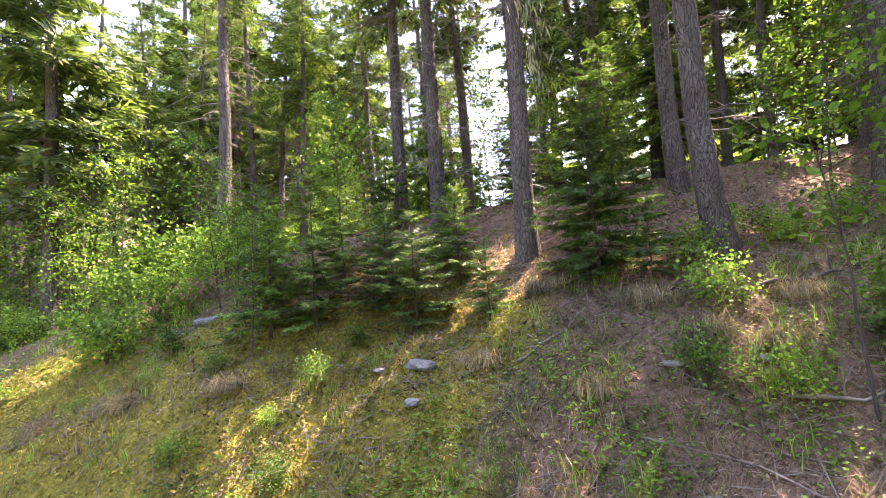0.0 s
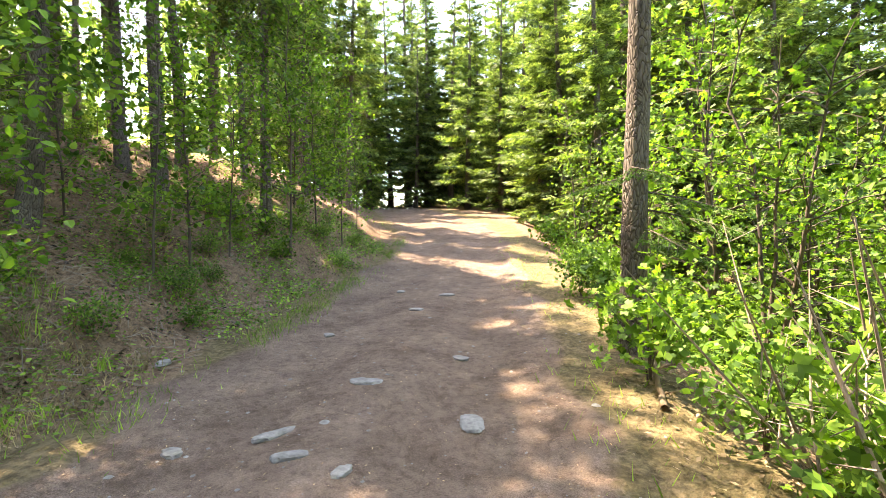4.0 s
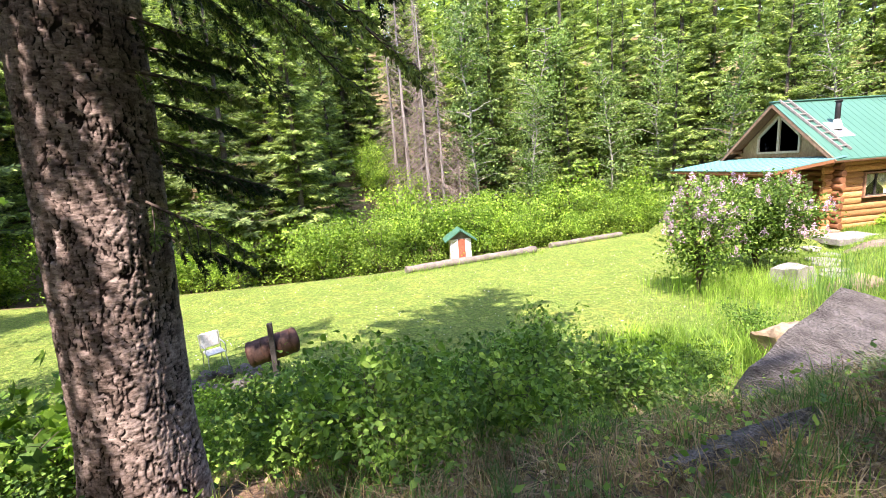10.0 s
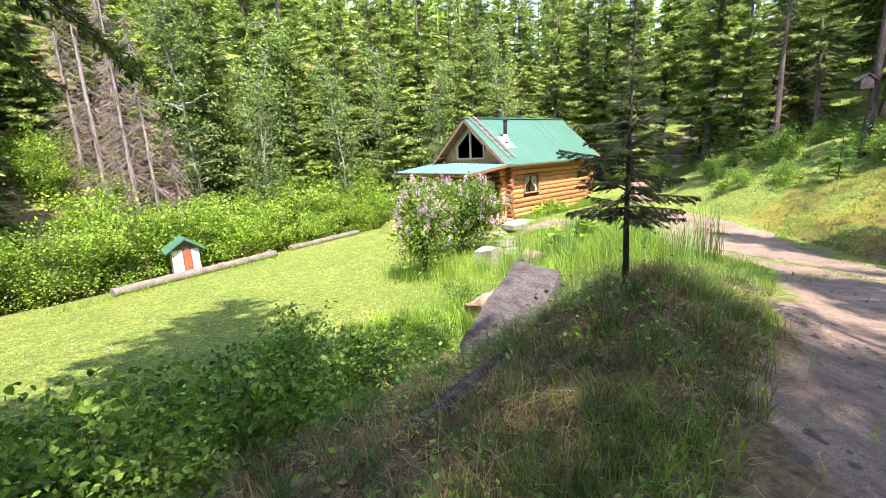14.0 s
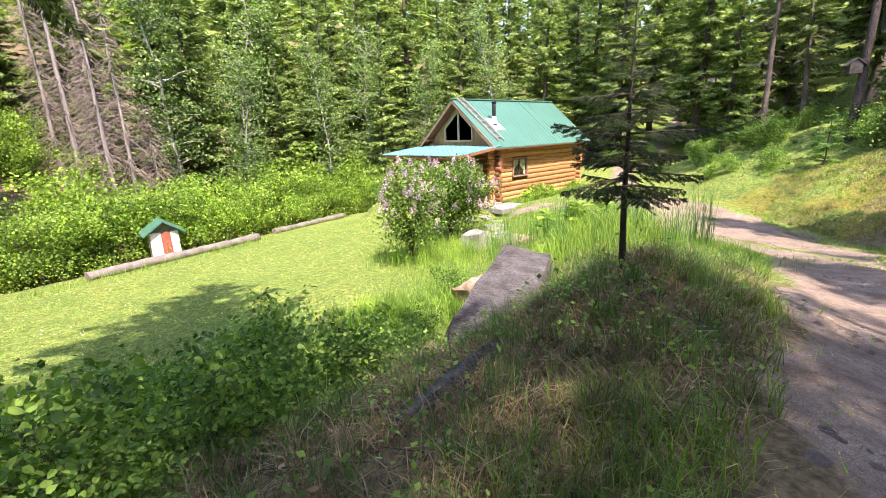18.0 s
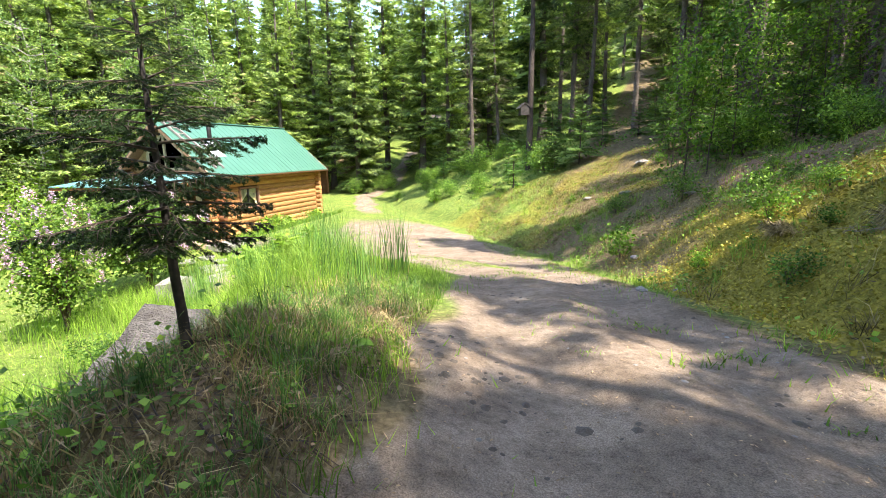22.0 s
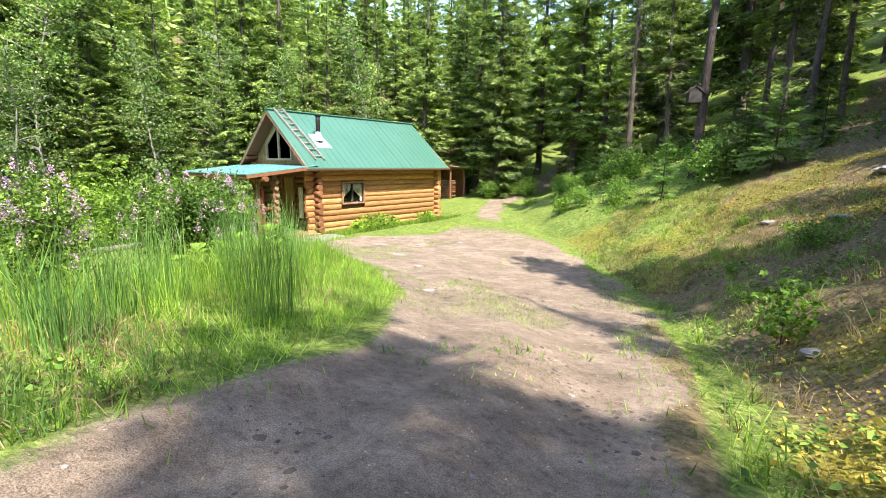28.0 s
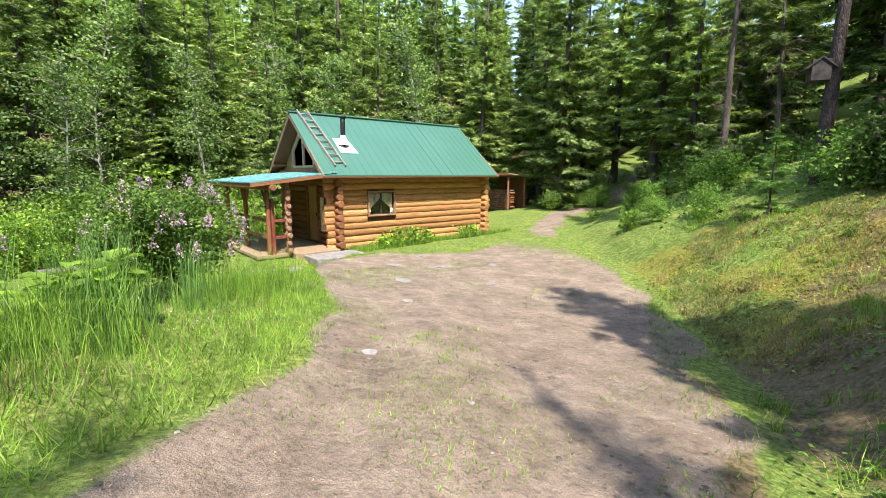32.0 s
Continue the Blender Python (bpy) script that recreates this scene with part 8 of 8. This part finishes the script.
for y in (-0.47, 0.44):
    part("side_wall", box_bm(-0.45, 0.355, y, y + 0.03, 0, 1.08, 0.004), M["white_paint"], ph)
part("back_wall", box_bm(-0.45, -0.42, -0.43, 0.43, 0, 1.08, 0.004), M["white_paint"], ph)
bm = bmesh.new()
f1 = [bm.verts.new(p) for p in ((0.4, -0.5, 1.08), (0.4, 0.5, 1.08), (0.4, 0, 1.42))]
f2 = [bm.verts.new(p) for p in ((-0.44, -0.5, 1.08), (-0.44, 0.5, 1.08), (-0.44, 0, 1.42))]
bm.faces.new(f1), bm.faces.new(f2[::-1])
for i in range(3):
    bm.faces.new((f1[i], f2[i], f2[(i + 1) % 3], f1[(i + 1) % 3]))
part("gable", bm, M["old_log"], ph)
for s in (-1, 1):
    part("roof_slope", slab_bm(((-0.62, s * 0.72, 1.03), (0.62, s * 0.72, 1.03), (0.62, 0, 1.53), (-0.62, 0, 1.53)), 0.05), M["roof"], ph, "green painted roof slope")

# grill drum on a post, chair and fire ring
gp = thing("barrel_smoker", ground_pose(6.07, -17.15, 8), "rusty steel drum mounted on a dark post", "smoker")
part("post", box_bm(-0.04, 0.04, -0.04, 0.04, -0.3, 1.06, 0.008), M["charcoal"], gp)
drum = part("drum", log_mesh((-0.2, -0.37, 0.52), (-0.24, 0.33, 0.64), 0.205, 1, 26, 9, 0.0), M["rust"], gp, "rusty brown drum")
for t in (0.02, 0.34, 0.66, 0.98):
    a, c = Vector((-0.2, -0.37, 0.52)), Vector((-0.24, 0.33, 0.64))
    p = a.lerp(c, t)
    d_ = (c - a).normalized() * 0.012
    part("hoop", log_mesh(p - d_, p + d_, 0.212, 1, 26, 3, 0.0, ends=False), M["rust"], drum)
part("bracket", box_bm(-0.25, -0.02, -0.05, 0.05, 0.28, 0.33, 0.006), M["charcoal"], gp)

ch = thing("garden_chair", ground_pose(4.7, -18.55, 35, 0, (0, 0), 0.72), "white plastic garden chair with tubular frame", "chair")
part("seat", box_bm(-0.22, 0.22, -0.22, 0.22, 0.4, 0.44, 0.015), M["white_paint"], ch)
part("backrest", box_bm(-0.27, -0.22, -0.22, 0.22, 0.5, 0.9, 0.02), M["white_paint"], ch)
for sx in (-0.21, 0.21):
    for sy in (-0.21, 0.21):
        part("leg", log_mesh((sx * 1.15, sy * 1.15, -0.04), (sx, sy, 0.4), 0.013, 1, 8, 3, 0.0), M["alu"], ch)
for sy in (-0.24, 0.24):
    part("armrest", log_mesh((-0.24, sy, 0.64), (0.2, sy, 0.62), 0.014, 1, 8, 3, 0.0), M["alu"], ch)
    part("back_post", log_mesh((-0.235, sy, 0.4), (-0.26, sy, 0.88), 0.013, 1, 8, 3, 0.0), M["alu"], ch)
    part("arm_post", log_mesh((0.2, sy, 0.4), (0.2, sy, 0.62), 0.013, 1, 8, 3, 0.0), M["alu"], ch)
for k in range(9):
    a_ = k / 9 * 2 * math.pi
    stone_at(5.55 + 0.45 * math.cos(a_), -18.1 + 0.45 * math.sin(a_), 0.15, 0.12, 0.11, 130 + k, "rock", "dark stone of the fire ring", k * 40, 0.02, "fire_ring_stone", "stone", 0.0, "fire ring stones")
for k in range(5):
    lg = log_mesh((5.3 + 0.06 * k, -18.35 + 0.1 * k, hz(5.5, -18.1) + 0.08), (5.75 - 0.05 * k, -17.95 - 0.09 * k, hz(5.5, -18.1) + 0.17), 0.04, 420 + k, 8, 5)
    lg.materials.append(M["charcoal"])
    tagged(new("charred_log", lg), "charred log lying in the fire ring", "log", "charred logs")

# lilacs
def lilac(x, y, h, r, seed, flowers, label):
    t = make_leafy(ground_pose(x, y), h, r, seed, label, "bush", "lilac_bush", "leaf_lilac", "stem", int((9800 if r > 1.5 else 6800) * r * r / 1.6), 0.08, 0.022, 15, 0.3, 240, 0.24)
    rng = np.random.default_rng(seed + 9)
    for k in range(flowers):
        a_, q = rng.uniform(0, 2 * np.pi), rng.uniform(0.35, 1.0)
        rr = r * 0.86 * math.sqrt(max(0.05, 1 - (2 * (q - 0.52)) ** 2)) * rng.uniform(0.75, 1.02)
        c = np.array([rr * math.cos(a_), rr * math.sin(a_), h * q * 0.98])
        n = 60
        u = rng.random((n, 1))
        base = c + np.concatenate([rng.normal(0, 1, (n, 2)) * 0.06 * (1.1 - u), u * 0.26], 1)
        d_ = unit(rng.normal(0, 1, (n, 3)))
        v_, f_ = kites(base, d_, unit(np.cross(d_, rng.normal(0, 1, (n, 3)))), np.full(n, 0.036), np.full(n, 0.034))
        part("blossom", mesh_from("blossom", v_, f_, M["lilac"]), None, t, "pale purple lilac panicle", kind="stuff")
    return t


lilac(3.85, -7.95, 2.7, 0.98, 201, 46, "lilac bush with pale purple blossom on the lawn")
lilac(1.95, -4.6, 2.65, 1.9, 203, 80, "lilac bush with pale purple blossom by the porch")

# broad-leaved clump on the lawn, herbs at the cabin wall
def rosette(x, y, n, L, seed, label, mat="leaf_lilac", rise=0.0):
    t = thing("rhubarb_plant", ground_pose(x, y), label, "plant", "leafy clumps")
    rng = np.random.default_rng(seed)
    for k in range(n):
        a_ = k * 2.4 + rng.uniform(-0.2, 0.2)
        ln = L * rng.uniform(0.6, 1.1)
        el = rng.uniform(0.25, 0.9)
        lift = rise * (0.5 + 0.5 * (k % 5) / 4)
        rows_, cols = 7, 5
        v_, f_ = [], []
        for i in range(rows_):
            u = i / (rows_ - 1)
            w = 0.36 * ln * math.sin(math.pi * min(1, 0.08 + 0.9 * u)) ** 0.8
            for j in range(cols):
                q = (j / (cols - 1) - 0.5) * 2
                rad = 0.25 * ln + ln * u * math.cos(el)
                zz = 0.3 * ln * math.sin(el) + ln * (u * math.sin(el) - 0.45 * u * u) + 0.10 * ln * abs(q) + 0.02 * ln * math.sin(9 * u + 5 * q)
                v_.append((rad * math.cos(a_) - q * w * math.sin(a_), rad * math.sin(a_) + q * w * math.cos(a_), max(0.02, zz) + lift))
        for i in range(rows_ - 1):
            for j in range(cols - 1):
                f_.append((i * cols + j, i * cols + j + 1, (i + 1) * cols + j + 1, (i + 1) * cols + j))
        part("leaf", mesh_from("leaf", np.array(v_), np.array(f_), M[mat], True), None, t)
        v2, f2 = tube([(0, 0, -0.03), (0.28 * ln * math.cos(a_), 0.28 * ln * math.sin(a_), 0.3 * ln * math.sin(el) + lift)], [0.01, 0.007], 5)
        part("stalk", mesh_from("stalk", v2, f2, M["grass_lush"]), None, t)
    return t


rosette(12.17, -11.42, 6, 0.15, 5, "pale broad-leaved weed on the grassy mound", "leaf")
for k, (x, y) in enumerate(((7.95, -6.4), (7.6, -6.15), (8.3, -6.05), (7.3, -6.7))):
    rosette(x, y, 24, 0.3, 20 + k, "yellow-green broad-leaved plant in the tall grass", "leaf_bright", 0.6)
rosette(6.98, -10.65, 20, 0.58, 1, "broad dark green rhubarb-like clump on the lawn edge")
for k, (x, y, s) in enumerate(((0.2, 3.35, 0.8), (0.2, 2.75, 0.7), (0.25, 3.95, 0.55), (0.25, 6.0, 0.6), (0.15, 6.4, 0.5), (0.2, 2.1, 0.5))):
    make_leafy(ground_pose(x, y), s, s * 0.6, 700 + k, "bright leafy plant growing against the cabin wall", "plant", "wall_plant", "leaf_bright", "stem", 420, 0.1, 0.007, 6, 0.1, 24, 0.13, group="plants by the wall")
x, y = sown(5200, -0.5, 0.7, 0.9, 8.2, lambda x, y: 0.9 + 0 * x)
blades("wall_grass", x, y, 0.3, 0.013, 0.4, M["grass_lush"], "long grass along the foot of the cabin wall", "grass", 2)

# nest box on the spruce, near-black to put the slope's shade in its boards
nb = thing("nest_box", pose(10.56, 8.21, 4.69, 0, 0, -62), "small wooden nest box with a sloping roof, shade painted into its boards", "nest box")
part("back", box_bm(-0.02, 0.02, -0.2, 0.2, 0.0, 0.5, 0.006), M["charcoal"], nb)
part("floor", box_bm(-0.34, -0.02, -0.2, 0.2, 0.0, 0.03, 0.004), M["charcoal"], nb)
for s in (-1, 1):
    part("side", box_bm(-0.34, -0.02, s * 0.185 - 0.015, s * 0.185 + 0.015, 0.03, 0.36, 0.004), M["charcoal"], nb)
for s in (-1, 1):
    part("roof_board", slab_bm(((-0.45, s * 0.32, 0.3), (0.05, s * 0.32, 0.3), (0.05, 0, 0.57), (-0.45, 0, 0.57)), 0.03), M["charcoal"], nb)
part("front_rail", box_bm(-0.36, -0.33, -0.2, 0.2, 0.0, 0.12, 0.004), M["charcoal"], nb)

# open woodshed behind the cabin
ws = thing("woodshed", ground_pose(-5.35, 14.2, 0, 0, (0, 0), 0.8), "open dark woodshed with a low sloping roof", "shed")
for x in (-1.25, 1.2):
    for y in (-0.9, 0.9):
        part("post", log_mesh((x, y, -0.3), (x, y, 2.5), 0.09, 500, 10, 6), M["log_dark"], ws)
part("roof_sheet", slab_bm(((-1.55, -1.3, 2.76), (1.55, -1.3, 2.76), (1.55, 1.3, 2.53), (-1.55, 1.3, 2.53)), 0.07), M["board"], ws)
part("fascia_board", box_bm(-1.55, 1.55, -1.34, -1.3, 2.6, 2.76, 0.006), M["log_dark"], ws)
part("back_wall", box_bm(-1.25, 1.25, 0.95, 1.0, 0, 2.4, 0.004), M["log_dark"], ws)
r_ = random.Random(4)
for i in range(9):
    for j in range(11):
        x0, z0 = -1.0 + j * 0.2 + (i % 2) * 0.09, 0.1 + i * 0.17
        part("firewood", log_mesh((x0, -0.55, z0), (x0 + r_.uniform(-0.02, 0.02), -0.1, z0), 0.085 * r_.uniform(0.8, 1.05), 3, 7, 3, 0.0), M["log_dark" if r_.random() < 0.7 else "stem"], ws)
